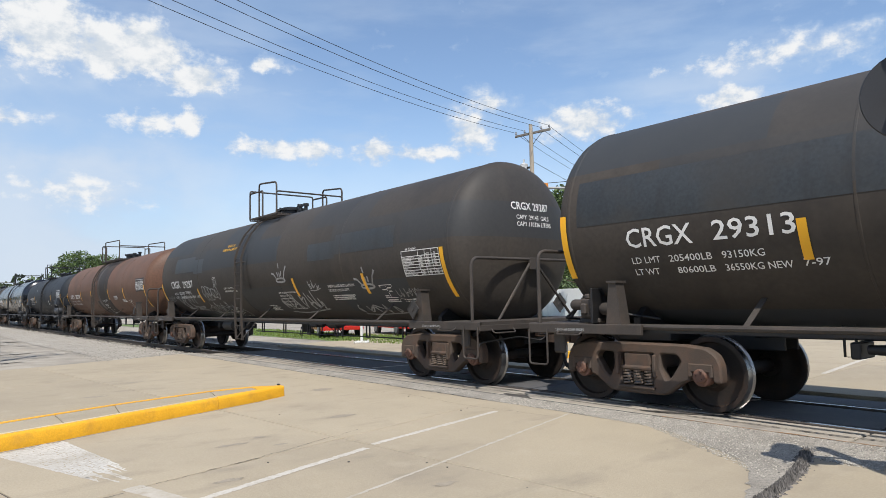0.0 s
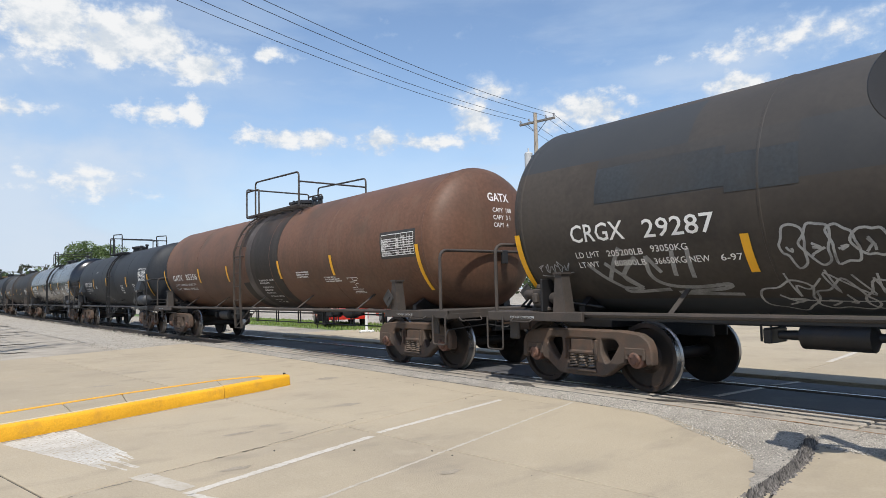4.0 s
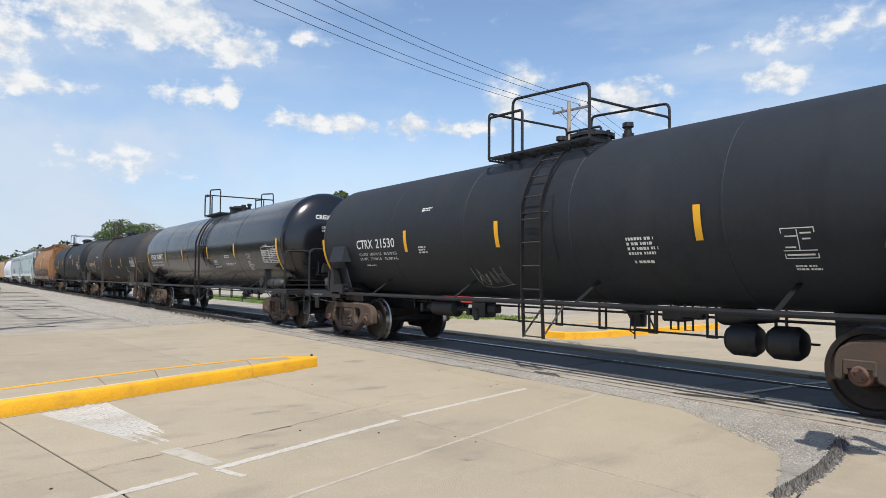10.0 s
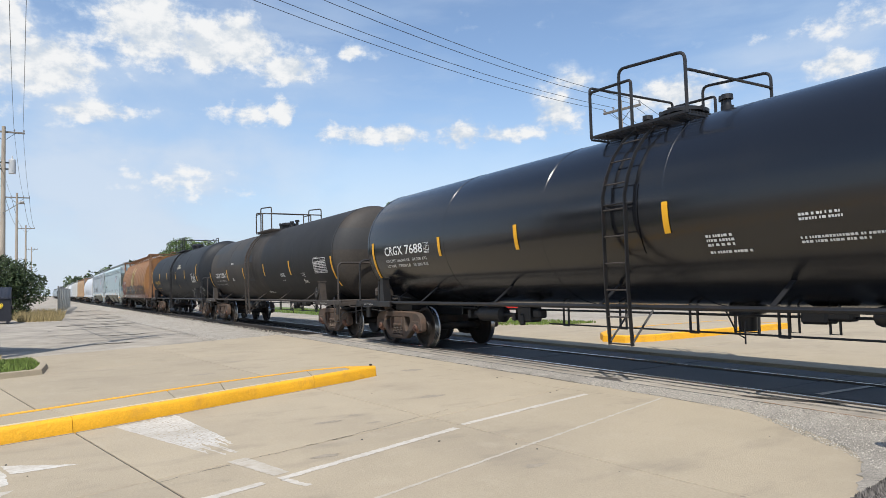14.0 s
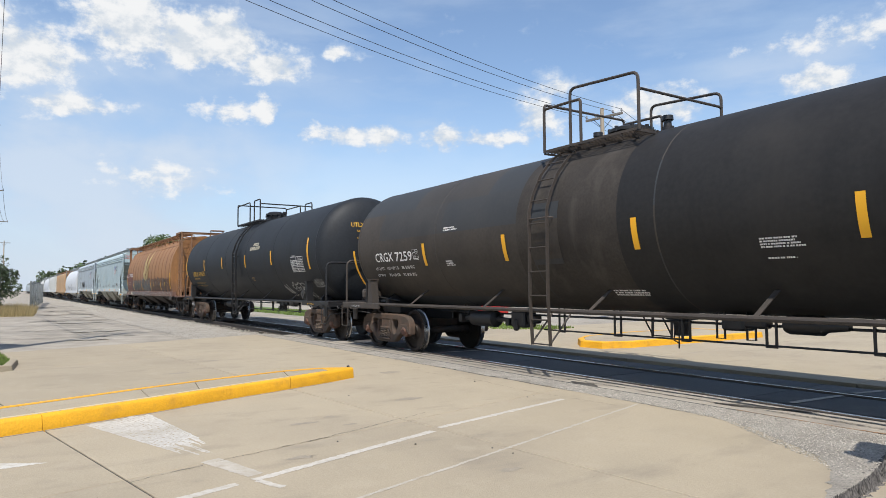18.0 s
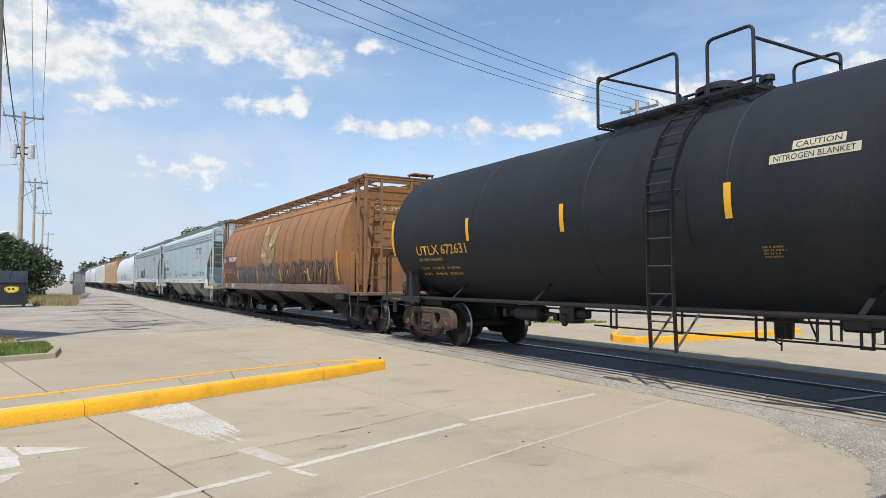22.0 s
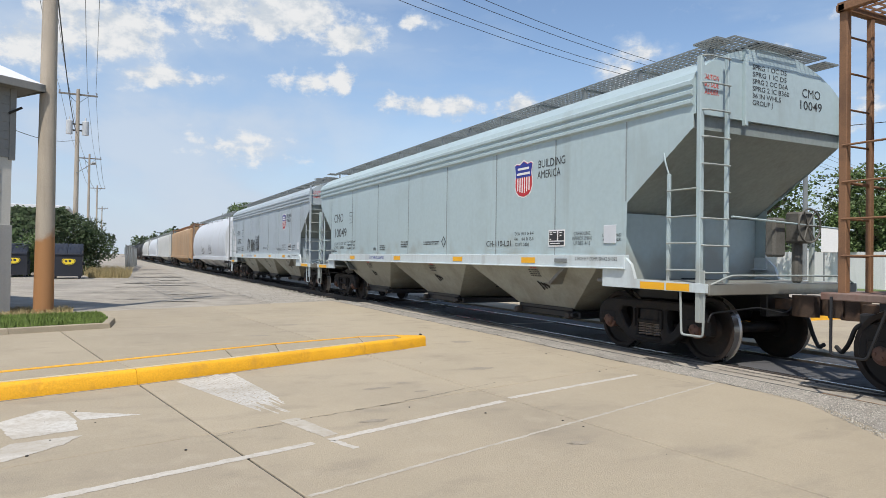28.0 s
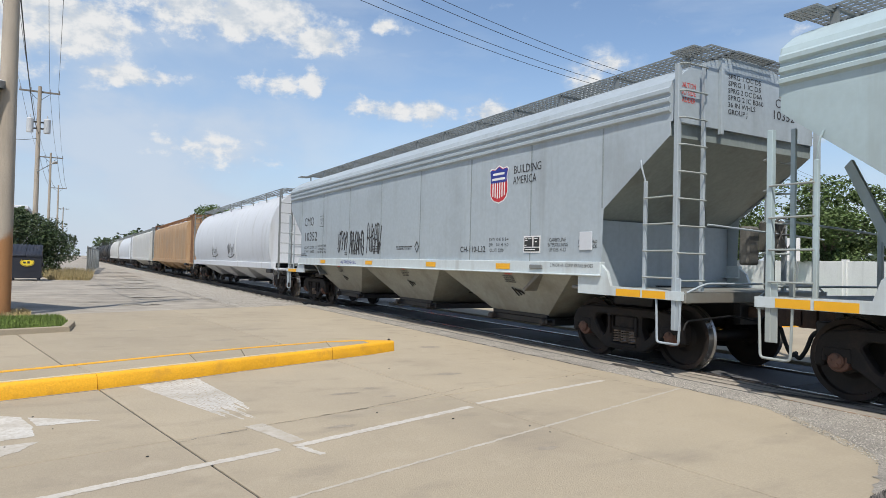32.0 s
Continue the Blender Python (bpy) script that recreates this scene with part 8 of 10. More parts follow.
    for x0, x1 in d.get("sill_cream", ()):
        part("paint_patch", to_mesh(quad(x0, x1, 1.11, 1.28), "q", 0), M["cream_patch"], car, "cream painted patch on the sill", pose(0, -1.603, 0))
    if d.get("maroon"):
        x0, x1, z0, z1 = d["maroon"]
        part("paint_patch", on_side(to_mesh(quad(0, x1 - x0, 0, z1 - z0, 6), "q", 60), x0, z0, 0.016), M["hopper_maroon"], car, "maroon painted lettering patch")
    for body, x, z, w, cap in d.get("text", ()):
        part("lettering", on_side(fit_text(body, w, cap), x, z, 0.024), d.get("ink", M["white_paint"]), car, "white stencilled lettering")
    if d.get("leaf"):
        x, z = d["leaf"]
        lobe = [(0.03, 0.10), (0.10, 0.45), (0.28, 0.72), (0.52, 0.90), (0.68, 1.05), (0.80, 1.36), (0.86, 1.02), (0.86, 0.62), (0.76, 0.35), (0.55, 0.20), (0.3, 0.08), (0.08, -0.18)]
        low = [(0.04, -0.24), (0.30, 0.0), (0.60, 0.14), (0.80, 0.25), (0.80, -0.18), (0.5, -0.42), (0.04, -0.55)]
        for shape in (lobe, low):
            for sx in (1, -1):
                me = outline_mesh("leaf_emblem", [smooth_line([(sx * a, b) for a, b in shape] + [(sx * shape[0][0], shape[0][1])], 3)[:-1]], 0.001)
                bm = bmesh.new()
                bm.from_mesh(me)
                for k in range(10):
                    zz = -0.5 + 0.18 * k
                    bmesh.ops.bisect_plane(bm, geom=bm.verts[:] + bm.edges[:] + bm.faces[:], plane_co=(0, 0, zz), plane_no=(0, 0, 1))
                bm.to_mesh(me)
                bm.free()
                part("leaf_emblem", on_side(me, x, z, 0.018), M["leaf_cream"], car, "pale cream painted wheat leaf emblem")
    for seed, x, z, w, h, n2, fill in d.get("graffiti", ()):
        lines = wild_letters(seed, w, h, n2, 1)
        for k, l in enumerate(lines):
            off = 0.016 + 0.0012 * (k % 9)
            edge = part("spray_edge", on_side(blade([l], 0.236), x, z, off), M["letter_black"] if fill is M["spray_brown"] else M["spray_white"], car, "sprayed outline of a graffiti letter")
            part("spray_outline", on_side(blade([l], 0.216), x, z, off + 0.0004), M["letter_black"], edge, "black sprayed outline")
            part("spray_fill", on_side(blade([l], 0.15), x, z, off + 0.0008), fill, edge, "sprayed fill of graffiti letters")
            if k % 3 == 0:
                part("spray_shine", on_side(to_mesh(ribbon([[(a + 0.03, b + 0.02) for a, b in l[3:9]]], 0.014), "q", 0), x, z, off + 0.0012), M["spray_white"], edge, "thin white sprayed shine")
            if k % 7 == 3:
                part("spray_accent", on_side(to_mesh(ribbon([[(a - 0.02, b) for a, b in l[2:6]]], 0.05), "q", 0), x, z, off + 0.0012), M["spray_yellow"] if k % 2 else M["letter_black"], edge, "small sprayed accent")
        rnd = random.Random(seed + 5)
        strokes = []
        for k in range(n2 * 3):
            a = w * (k + rnd.random()) / (n2 * 3)
            strokes.append(smooth_line([(a, -0.37), (a + rnd.uniform(-0.2, 0.1), -0.28), (a + rnd.uniform(0.1, 0.4), -0.20), (a + rnd.uniform(0.3, 0.8), -0.34)], 4))
        for k, l in enumerate(strokes):
            m = pose(x, -1.604 - 0.001 * (k % 5), 1.45)
            edge = part("sill_edge", blade([l], 0.10), M["spray_white"], car, "white spray outline on the sill", m)
            part("sill_fill", blade([l], 0.078), fill if k % 3 else M["sill_worn"], edge, "spray fill on the sill", pose(0, -0.0004, 0))
    for seed, x, z, w, h, n2 in d.get("tags", ()):
        part("spray_tag", on_side(to_mesh(ribbon(tag_strokes(seed, w, h, n2), 0.045), "q", 0), x, z, 0.02), M["letter_black"], car, "scrawled black spray paint")
    if detail > 1 and d.get("end_text"):
        body, y, z, w, cap = d["end_text"]
        part("end_lettering", fit_text(body, w, cap), M["leaf_cream"], car, "pale stencilled lettering", pose(E + 0.06, y, z, 0, 0, 90))
        part("end_plate", boxes((E + 0.0, E + 0.045, -0.75, 0.75, 3.1, 3.7), bevel=0.01), mat, car)
    return car


# ---- the train, front to rear ----
END = (1.49, 2.33)


def tank_train():
    g, s = M["tank_grey"], M["tank_slate"]
    TRAIN.append(tank_car(dict(front=79.65, rear=65.42, v_brace=True, deep_rail=True, repaint=[(-7.72, -3.2, 2.36, 2.98)], mat=g, r=1.43, zc=2.44, label="dusty grey-black tank car with white lettering", trim=M["dusty_steel"],
        stripes=[(-7.95, 1.69, 2.53, 0.10), (-4.84, 1.76, 2.18, 0.10), (7.7, 1.5, 2.33, 0.1), (5.08, 1.6, 2.0, 0.1), (2.02, 1.6, 2.02, 0.1)], ladder_x=-0.83, top_x=-0.83,
        text=[("CRGX", -6.96, 2.03, 0.9, 0.235), ("29313", -5.81, 2.04, 0.91, 0.22), ("LD LMT", -6.94, 1.83, 0.40, 0.085), ("205400LB", -6.42, 1.83, 0.55, 0.085), ("93150KG", -5.75, 1.83, 0.48, 0.085), ("LT WT", -6.94, 1.69, 0.34, 0.085), ("80600LB", -6.35, 1.69, 0.48, 0.085), ("36550KG NEW", -5.75, 1.69, 0.74, 0.085), ("7-97", -4.90, 1.70, 0.26, 0.085)])))
    TRAIN.append(tank_car(dict(front=61.31, rear=47.08, v_brace=True, deep_rail=True, repaint=[(-6.5, -4.7, 2.50, 2.98), (-4.7, -3.9, 2.42, 2.86), (2.9, 4.1, 2.36, 2.74), (4.1, 6.3, 2.44, 2.86)], mat=g, r=1.45, zc=2.455, label="dusty grey-black tank car scrawled with pale spray paint", trim=M["dusty_steel"],
        plat=(-1.4, 0.32), stripes=[(-7.96, 1.42, 2.2, 0.10), (-4.54, 1.54, 1.96, 0.10), (2.02, 1.6, 2.02, 0.1), (5.08, 1.6, 2.0, 0.1), (7.7, 1.49, 2.33, 0.1)], ladder_x=-0.83, top_x=-0.83,
        text=[("CRGX", -6.95, 2.02, 0.87, 0.235), ("29287", -5.80, 2.01, 0.95, 0.225), ("LD LMT", -6.94, 1.81, 0.40, 0.085), ("205200LB", -6.42, 1.81, 0.55, 0.085), ("93050KG", -5.75, 1.83, 0.50, 0.085), ("LT WT", -6.94, 1.68, 0.34, 0.085), ("80800LB", -6.35, 1.68, 0.48, 0.085), ("36650KG NEW", -5.75, 1.68, 0.74, 0.085), ("6-97", -4.88, 1.68, 0.26, 0.085), ("CLOSE AND LOCK BOTTOM", -2.4, 1.88, 0.72, 0.05), ("OUTLET VALVE AFTER UNLOADING", -2.4, 1.80, 0.92, 0.05), ("MAXIMUM OPERATING PRESSURE FOR", 0.98, 1.68, 1.02, 0.045), ("HEATER COILS 150 PSI", 0.98, 1.61, 0.6, 0.045), ("EXTERIOR HEATER PIPES", 0.98, 1.54, 0.65, 0.045), ("NO INLET OR OUTLET", 0.98, 1.47, 0.58, 0.045), ("PIPE CAPS REQUIRED", 0.98, 1.40, 0.58, 0.045), ("VENT TANK WHEN UNLOADING", 1.1, 1.30, 0.8, 0.045), ("FIBERGLASS INSULATION", 3.56, 1.76, 1.08, 0.06), ("DO NOT EXCEED 450°F", 3.52, 1.67, 0.85, 0.06)],
        yellow=[("CAUTION", -2.15, 3.06, 0.5, 0.075), ("NITROGEN BLANKET", -2.45, 2.95, 1.02, 0.075)], squares=[(5.52, 1.42, 0.42), (-3.1, 2.02, 0.24)],
        panel=(6.54, 1.88, 1.08, 0.46, "AAR 211A100W1"), small=[(3.56, 1.57, 1.0, 3, 0.03), (-0.05, 1.38, 0.55, 4, 0.035), (6.1, 1.45, 0.6, 2, 0.03)],
        crowns=[(4.86, 1.74), (1.12, 2.0)], throw=(-6.94, 1.68), tags=[("tag", 4, 4.2, 1.20, 1.6, 0.30, 5, 0.04), ("tag", 7, 0.9, 1.28, 2.0, 0.6, 6, 0.045), ("tag", 71, 2.7, 1.75, 0.5, 0.22, 3, 0.022), ("bubble", 11, -4.2, 1.62, 1.25, 0.40, 5, 0.028), ("bubble", 5, -4.55, 1.12, 2.5, 0.50, 5, 0.028), ("tag", 9, -4.3, 1.25, 2.1, 0.45, 5, 0.024), ("tag", 2, 6.0, 1.5, 0.8, 0.22, 6, 0.014), ("tag", 25, -7.7, 1.62, 0.6, 0.2, 5, 0.014)],
        end_text=[("CRGX 29287", -0.42, 2.97, 0.19, 0.01), ("CAPY  29145  GALS", -0.32, 2.80, 0.11, 0.01), ("CAPY 110326 LITERS", -0.32, 2.68, 0.11, 0.01)])))
    TRAIN.append(tank_car(dict(front=43.03, rear=28.95, apex_rear=0.97, mat=M["tank_rust"], label="rust-brown weathered tank car with amber stripes", trim=M["dusty_steel"], bands=[(-0.78, -0.36, M["spill"]), (-0.36, 0.02, M["band_grey"]), (0.02, 1.75, M["spill"])], r=1.36, zc=2.38,
        stripes=[(-7.75, 1.5, 2.33, 0.10), (-4.17, 1.83, 2.27, 0.10), (-1.75, 1.81, 2.26, 0.10), (1.73, 1.8, 2.24, 0.1), (4.40, 1.8, 2.24, 0.1), (7.6, 1.43, 2.26, 0.1)], ladder_x=-0.64, top_x=0.6, plat=(-1.1, 2.2),
        text=[("GATX", -6.85, 1.95, 1.0, 0.19), ("35356", -5.50, 1.95, 1.08, 0.19), ("LD LMT 187000 LB   84 850 KG", -6.85, 1.77, 2.1, 0.075), ("LT WT    76000 LB   34 450 KG", -6.85, 1.63, 2.1, 0.075), ("MAXIMUM OPERATING PRESSURE", 0.29, 1.76, 0.92, 0.05), ("HEATER COILS 150 PSI", 0.29, 1.69, 0.6, 0.05), ("EXTERIOR HEATER PIPES", 0.31, 1.58, 0.65, 0.05), ("NO INLET OR OUTLET", 0.32, 1.51, 0.55, 0.05), ("PIPE CAPS REQUIRED", 0.33, 1.44, 0.56, 0.05), ("VENT TANK WHEN UNLOADING", 0.36, 1.35, 0.8, 0.05), ("HANDLE MUST BE", 0.4, 1.26, 0.45, 0.05), ("LOCKED AND CHAINED", 0.4, 1.20, 0.55, 0.05)],
        panel=(6.46, 2.1, 1.05, 0.40, ""), panel_back=True, squares=[(4.84, 1.40, 0.42)], small=[(2.6, 1.9, 0.7, 3, 0.035), (3.9, 1.75, 0.7, 3, 0.03)],
        end_text=[("GATX", -0.2, 3.05, 0.22, 0.015), ("CAPY  108", -0.12, 2.84, 0.12, 0.01), ("CAPY  3 1", -0.12, 2.70, 0.12, 0.01), ("CAPY  4", -0.12, 2.56, 0.12, 0.01)])))
    TRAIN.append(tank_car(dict(front=24.83, rear=13.0, twin_tanks=True, wing=True, mat=s, label="dark slate tank car with an air tank on its end deck", r=1.29, zc=2.31, reservoir=True, brake_wheel=True,
        stripes=[(-6.75, 1.47, 2.31, 0.10), (-3.13, 1.92, 2.34, 0.10), (-0.35, 1.92, 2.35, 0.10), (3.35, 1.88, 2.31, 0.1), (6.75, 1.47, 2.31, 0.1)], ladder_x=0.6, top_x=0.6, plat=(-0.9, 1.4),
        text=[("CTRX", -5.12, 2.03, 0.70, 0.19), ("21530", -4.30, 2.03, 0.76, 0.19), ("LD LMT  189500 LB   86 500 KG", -5.07, 1.88, 1.55, 0.06), ("LT WT   73500 LB    32 800 KG", -5.07, 1.78, 1.55, 0.06)],
        panel=(5.40, 2.09, 1.05, 0.46, "AAR 211A100W-1"), squares=[(4.32, 1.64, 0.36)], small=[(2.25, 1.92, 0.55, 4, 0.04), (2.3, 1.62, 0.4, 1, 0.04), (-2.7, 1.98, 0.3, 3, 0.03), (-2.6, 2.72, 0.35, 2, 0.025), (4.4, 1.55, 0.3, 2, 0.025), (-4.9, 1.66, 0.4, 1, 0.03)],
        tags=[("tag", 31, -1.3, 1.3, 0.9, 0.4, 6, 0.012)],
        end_text=[("CTRX 21530", -0.26, 3.04, 0.16, 0.012), ("CAPY 20824 GAL", -0.1, 2.88, 0.09, 0.006), ("78828 LITERS", 0.0, 2.76, 0.09, 0.006), ("36\" WHLS", -0.05, 2.6, 0.09, 0.006)])))
    TRAIN.append(tank_car(dict(front=8.81, rear=-5.2, mat=M["tank_black"], label="glossy black tank car with an air tank on its end deck", r=1.385, zc=2.395, apex=1.42, plat=(-0.4, 1.42), reservoir=True, reservoir_r=0.13, brake_wheel=True, dark_trucks=False,
        stripes=[(-7.62, 1.61, 2.48, 0.10), (-4.5, 2.02, 2.41, 0.10), (-1.92, 2.0, 2.43, 0.10), (1.31, 2.02, 2.44, 0.1), (4.1, 2.02, 2.46, 0.1), (7.6, 1.61, 2.48, 0.1)], ladder_x=0.5, top_x=0.6,
        text=[("CRGX", -7.0, 2.14, 0.88, 0.2), ("7688", -6.0, 2.14, 0.8, 0.2), ("LD LMT 186500 LB   84 200 KG", -7.0, 1.98, 1.9, 0.065), ("LT WT   77500 LB   35 200 KG", -7.0, 1.86, 1.9, 0.065)],
        panel=(6.43, 1.81, 1.1, 0.47, "AAR 211A100W1"), squares=[(5.13, 1.72, 0.4), (-5.15, 2.12, 0.22)], small=[(1.86, 1.92, 0.5, 3, 0.035), (1.86, 1.72, 0.8, 1, 0.035), (3.08, 2.07, 0.6, 2, 0.03), (3.05, 1.82, 1.0, 2, 0.03), (5.15, 1.66, 0.35, 2, 0.025)],
        end_text=[("CRGX 7688", -0.56, 3.0, 0.17, 0.012), ("CAPY  23487 US GAL", -0.4, 2.74, 0.085, 0.006), ("CAPY  88 905 LTR", -0.4, 2.64, 0.085, 0.006)])))
    TRAIN.append(tank_car(dict(front=-9.3, rear=-22.86, mat=g, label="grey-black tank car with a dusty centre", trim=M["dusty_steel"], r=1.38, zc=2.40, bands=[(-1.6, 0.6, M["band_dust"]), (0.6, 7.58, M["tank_umber"])],
        stripes=[(-7.8, 1.48, 2.32, 0.10), (-4.58, 1.87, 2.32, 0.10), (-1.95, 1.87, 2.32, 0.10), (0.9, 1.92, 2.35, 0.1), (3.78, 1.89, 2.35, 0.1), (7.45, 1.48, 2.32, 0.1)], ladder_x=-0.93, top_x=-0.3,
        text=[("CRGX", -6.72, 2.01, 0.82, 0.2), ("7259", -5.80, 2.0, 0.72, 0.2), ("LD LMT   187900 LB    86 500 KG", -6.83, 1.83, 1.74, 0.07), ("LT WT     75100 LB    32 800 KG", -6.87, 1.68, 1.74, 0.07)],
        panel=(6.0, 1.88, 1.0, 0.44, "AAR 211A100W1"), squares=[(-5.04, 2.0, 0.22), (4.72, 1.6, 0.36)], small=[(-3.83, 2.56, 0.5, 2, 0.025), (-3.84, 1.92, 0.3, 3, 0.025), (2.65, 1.94, 0.55, 4, 0.02), (2.7, 1.72, 0.4, 1, 0.022), (0.1, 1.35, 0.7, 3, 0.03)],
        end_text=[("CRGX 7259", -0.4, 2.9, 0.16, 0.012), ("CAPY  20844 GAL", -0.05, 2.62, 0.09, 0.006), ("36\" WHLS", 0.0, 2.5, 0.09, 0.006)])))
    TRAIN.append(tank_car(dict(front=-26.8, rear=-40.7, mat=M["tank_dark"], label="dark slate tank car with yellow lettering and graffiti", r=1.50, zc=2.49, end_ink=M["letter_yellow"], small_ink=M["faded_yellow"], dome_mat=M["black_steel"],
        stripes=[(-7.82, 2.0, 2.84, 0.10), (-4.54, 2.2, 2.64, 0.10), (-1.75, 2.2, 2.64, 0.10), (1.27, 2.17, 2.6, 0.1), (4.02, 2.17, 2.61, 0.1), (7.12, 1.96, 2.83, 0.1)], ladder_x=0.32, top_x=0.1, plat=(-1.45, 1.3), rail_style=2, top_rail=0.76, dome=1.4,
        yellow=[("UTLX", -6.72, 1.98, 0.96, 0.2), ("672631", -5.66, 1.98, 0.98, 0.2), ("THE TANK CAR PEOPLE", -6.71, 1.85, 1.0, 0.06), ("LD LMT   207 600 LB    94 150 KG", -6.78, 1.67, 1.62, 0.06), ("LT WT     78 400 LB    35 550 KG", -6.78, 1.55, 1.62, 0.06)],
        cream=[(2.06, 2.865, 0.58, 0.105), (1.80, 2.735, 1.0, 0.105)], dark_text=[("CAUTION", 2.1, 2.885, 0.5, 0.065), ("NITROGEN BLANKET", 1.85, 2.755, 0.9, 0.065)],
        panel=(5.75, 1.91, 0.95, 0.44, "AAR 211A100W1"), small=[(1.6, 1.8, 0.3, 4, 0.025)],
        tags=[("tag", 41, 4.3, 1.25, 0.5, 0.5, 2, 0.05), ("bubble", 42, 5.0, 1.35, 1.1, 0.32, 3, 0.04), ("tag", 43, 6.9, 1.5, 0.7, 0.25, 5, 0.03), ("tag", 46, 5.8, 1.15, 0.4, 0.3, 2, 0.03)],
        end_text=[("UTLX 672631", -0.66, 3.10, 0.17, 0.012), ("CAPY 24150 GAL", -0.5, 2.96, 0.08, 0.006), ("91416 LITERS", -0.36, 2.86, 0.08, 0.006), ("SPRG D5 1 OUTER", -0.5, 2.76, 0.08, 0.006), ("36\" WHLS", -0.42, 2.66, 0.08, 0.006), ("NO ROOF WALK", -0.42, 2.56, 0.08, 0.006)])))
    TRAIN.append(round_hopper(dict(front=-44.72, rear=-58.9, mat=M["hopper_orange"], rib=M["hopper_rib"], sill=M["sill_worn"], post=M["cage_rust"], style="cage", eave=True, sill_cream=[(-6.72, -6.60), (-5.62, -4.9)], label="orange-brown cylindrical hopper car covered in graffiti",
        stripes=[(7.0, 1.42, 2.25), (4.5, 1.41, 1.8), (1.58, 1.41, 1.8), (-1.4, 1.41, 1.8), (-4.6, 1.41, 1.8), (-7.1, 1.42, 2.25)], maroon=(-7.20, -4.86, 1.40, 2.50),
        text=[("CN", -7.05, 2.22, 0.42, 0.17), ("395780", -6.1, 2.24, 1.3, 0.19), ("LD LMT   223000", -6.85, 1.85, 1.2, 0.06), ("LT WT     63 00", -6.85, 1.74, 1.2, 0.06)],
        leaf=(0.06, 2.45), graffiti=[(3, -5.25, 1.34, 3.6, 0.66, 5, M["spray_green"]), (8, -1.4, 1.34, 2.8, 0.72, 4, M["spray_slate"]), (14, 1.7, 1.34, 5.0, 0.70, 7, M["spray_brown"])],
        end_text=("CN  395780", -0.62, 3.42, 1.2, 0.14))))
    for f, b, m, num, lab, extra in ((-63.2, -77.7, M["hopper_pale"], "10049", "pale grey-green covered hopper with a shield emblem", {}), (-81.8, -96.3, M["hopper_grey"], "10352", "grey covered hopper with black scrawls and a shield emblem", dict(tags=[(51, -3.75, 1.72, 0.75, 0.55, 4), (52, -2.8, 1.62, 1.0, 0.62, 6), (57, -1.6, 1.64, 0.9, 0.75, 5)]))):
        TRAIN.append(covered_hopper(dict(front=f, rear=b, mat=m, sill=M["hopper_sill"], label=lab, shield=(4.53, 2.55, 0.62, 0.72),
            text=[("CMO", -6.93, 2.55, 0.95, 0.28), (num, -6.83, 2.06, 1.2, 0.28), ("LD LMT  221700   LO", -6.9, 1.80, 1.25, 0.085), ("LT WT     64300", -6.9, 1.67, 1.0, 0.085), ("CAR STRUCTURE", -5.55, 1.86, 0.78, 0.06), ("DESIGNED FOR", -5.5, 1.76, 0.68, 0.06), ("286,000 LBS GRL", -5.55, 1.66, 0.78, 0.06), ("PLATE", -5.34, 2.68, 0.26, 0.06), ("C", -5.26, 2.55, 0.08, 0.1), ("EXW 10-8  H 8-4", 4.25, 1.86, 0.62, 0.06), ("EW     8-0  H 15-0", 4.25, 1.76, 0.62, 0.06), ("CU.FT. 5200", 4.27, 1.66, 0.45, 0.06), ("BUILDING", 5.0, 3.05, 0.78, 0.14), ("AMERICA", 4.97, 2.86, 0.68, 0.14), ("CH-110-L01" if num == "10049" else "CH-110-L32", 3.2, 1.66, 0.92, 0.11), ("EMPTY LOAD", 6.75, 1.78, 0.42, 0.05), ("4 K01 BLOCK", 6.75, 1.71, 0.42, 0.05), ("CARBOLINE", 6.03, 1.82, 0.42, 0.06), ("INTERIOR LINING", 6.0, 1.74, 0.5, 0.06), ("UP DES  4-13", 6.03, 1.66, 0.42, 0.06)],
            black_box=(5.33, 1.64), small=[(-7.2, 1.62, 0.6, 2, 0.03), (-3.2, 1.66, 0.25, 2, 0.03), (-1.2, 1.8, 0.5, 3, 0.035), (0.2, 1.78, 0.9, 2, 0.03), (-2.7, 1.72, 0.5, 3, 0.03)],
            end_text=[("CAUTION", -1.42, 3.86, 0.3, 0.07, M["letter_red"]), ("NO SIDE", -1.42, 3.76, 0.3, 0.07, M["letter_red"]), ("LADDER", -1.42, 3.66, 0.3, 0.07, M["letter_red"]), ("SPRG 1 OC D5", -0.45, 4.12, 0.72, 0.07, M["letter_black"]), ("SPRG 1 IC D5", -0.45, 4.02, 0.72, 0.07, M["letter_black"]), ("SPRG 2 OC D6A", -0.45, 3.92, 0.75, 0.07, M["letter_black"]), ("SPRG 2 IC B360", -0.45, 3.82, 0.78, 0.07, M["letter_black"]), ("36 IN WHLS", -0.45, 3.72, 0.6, 0.07, M["letter_black"]), ("GROUP J", -0.45, 3.62, 0.42, 0.07, M["letter_black"]), ("CMO", 0.62, 3.86, 0.42, 0.13, M["letter_black"]), (num, 0.58, 3.68, 0.5, 0.13, M["letter_black"])], **extra)))


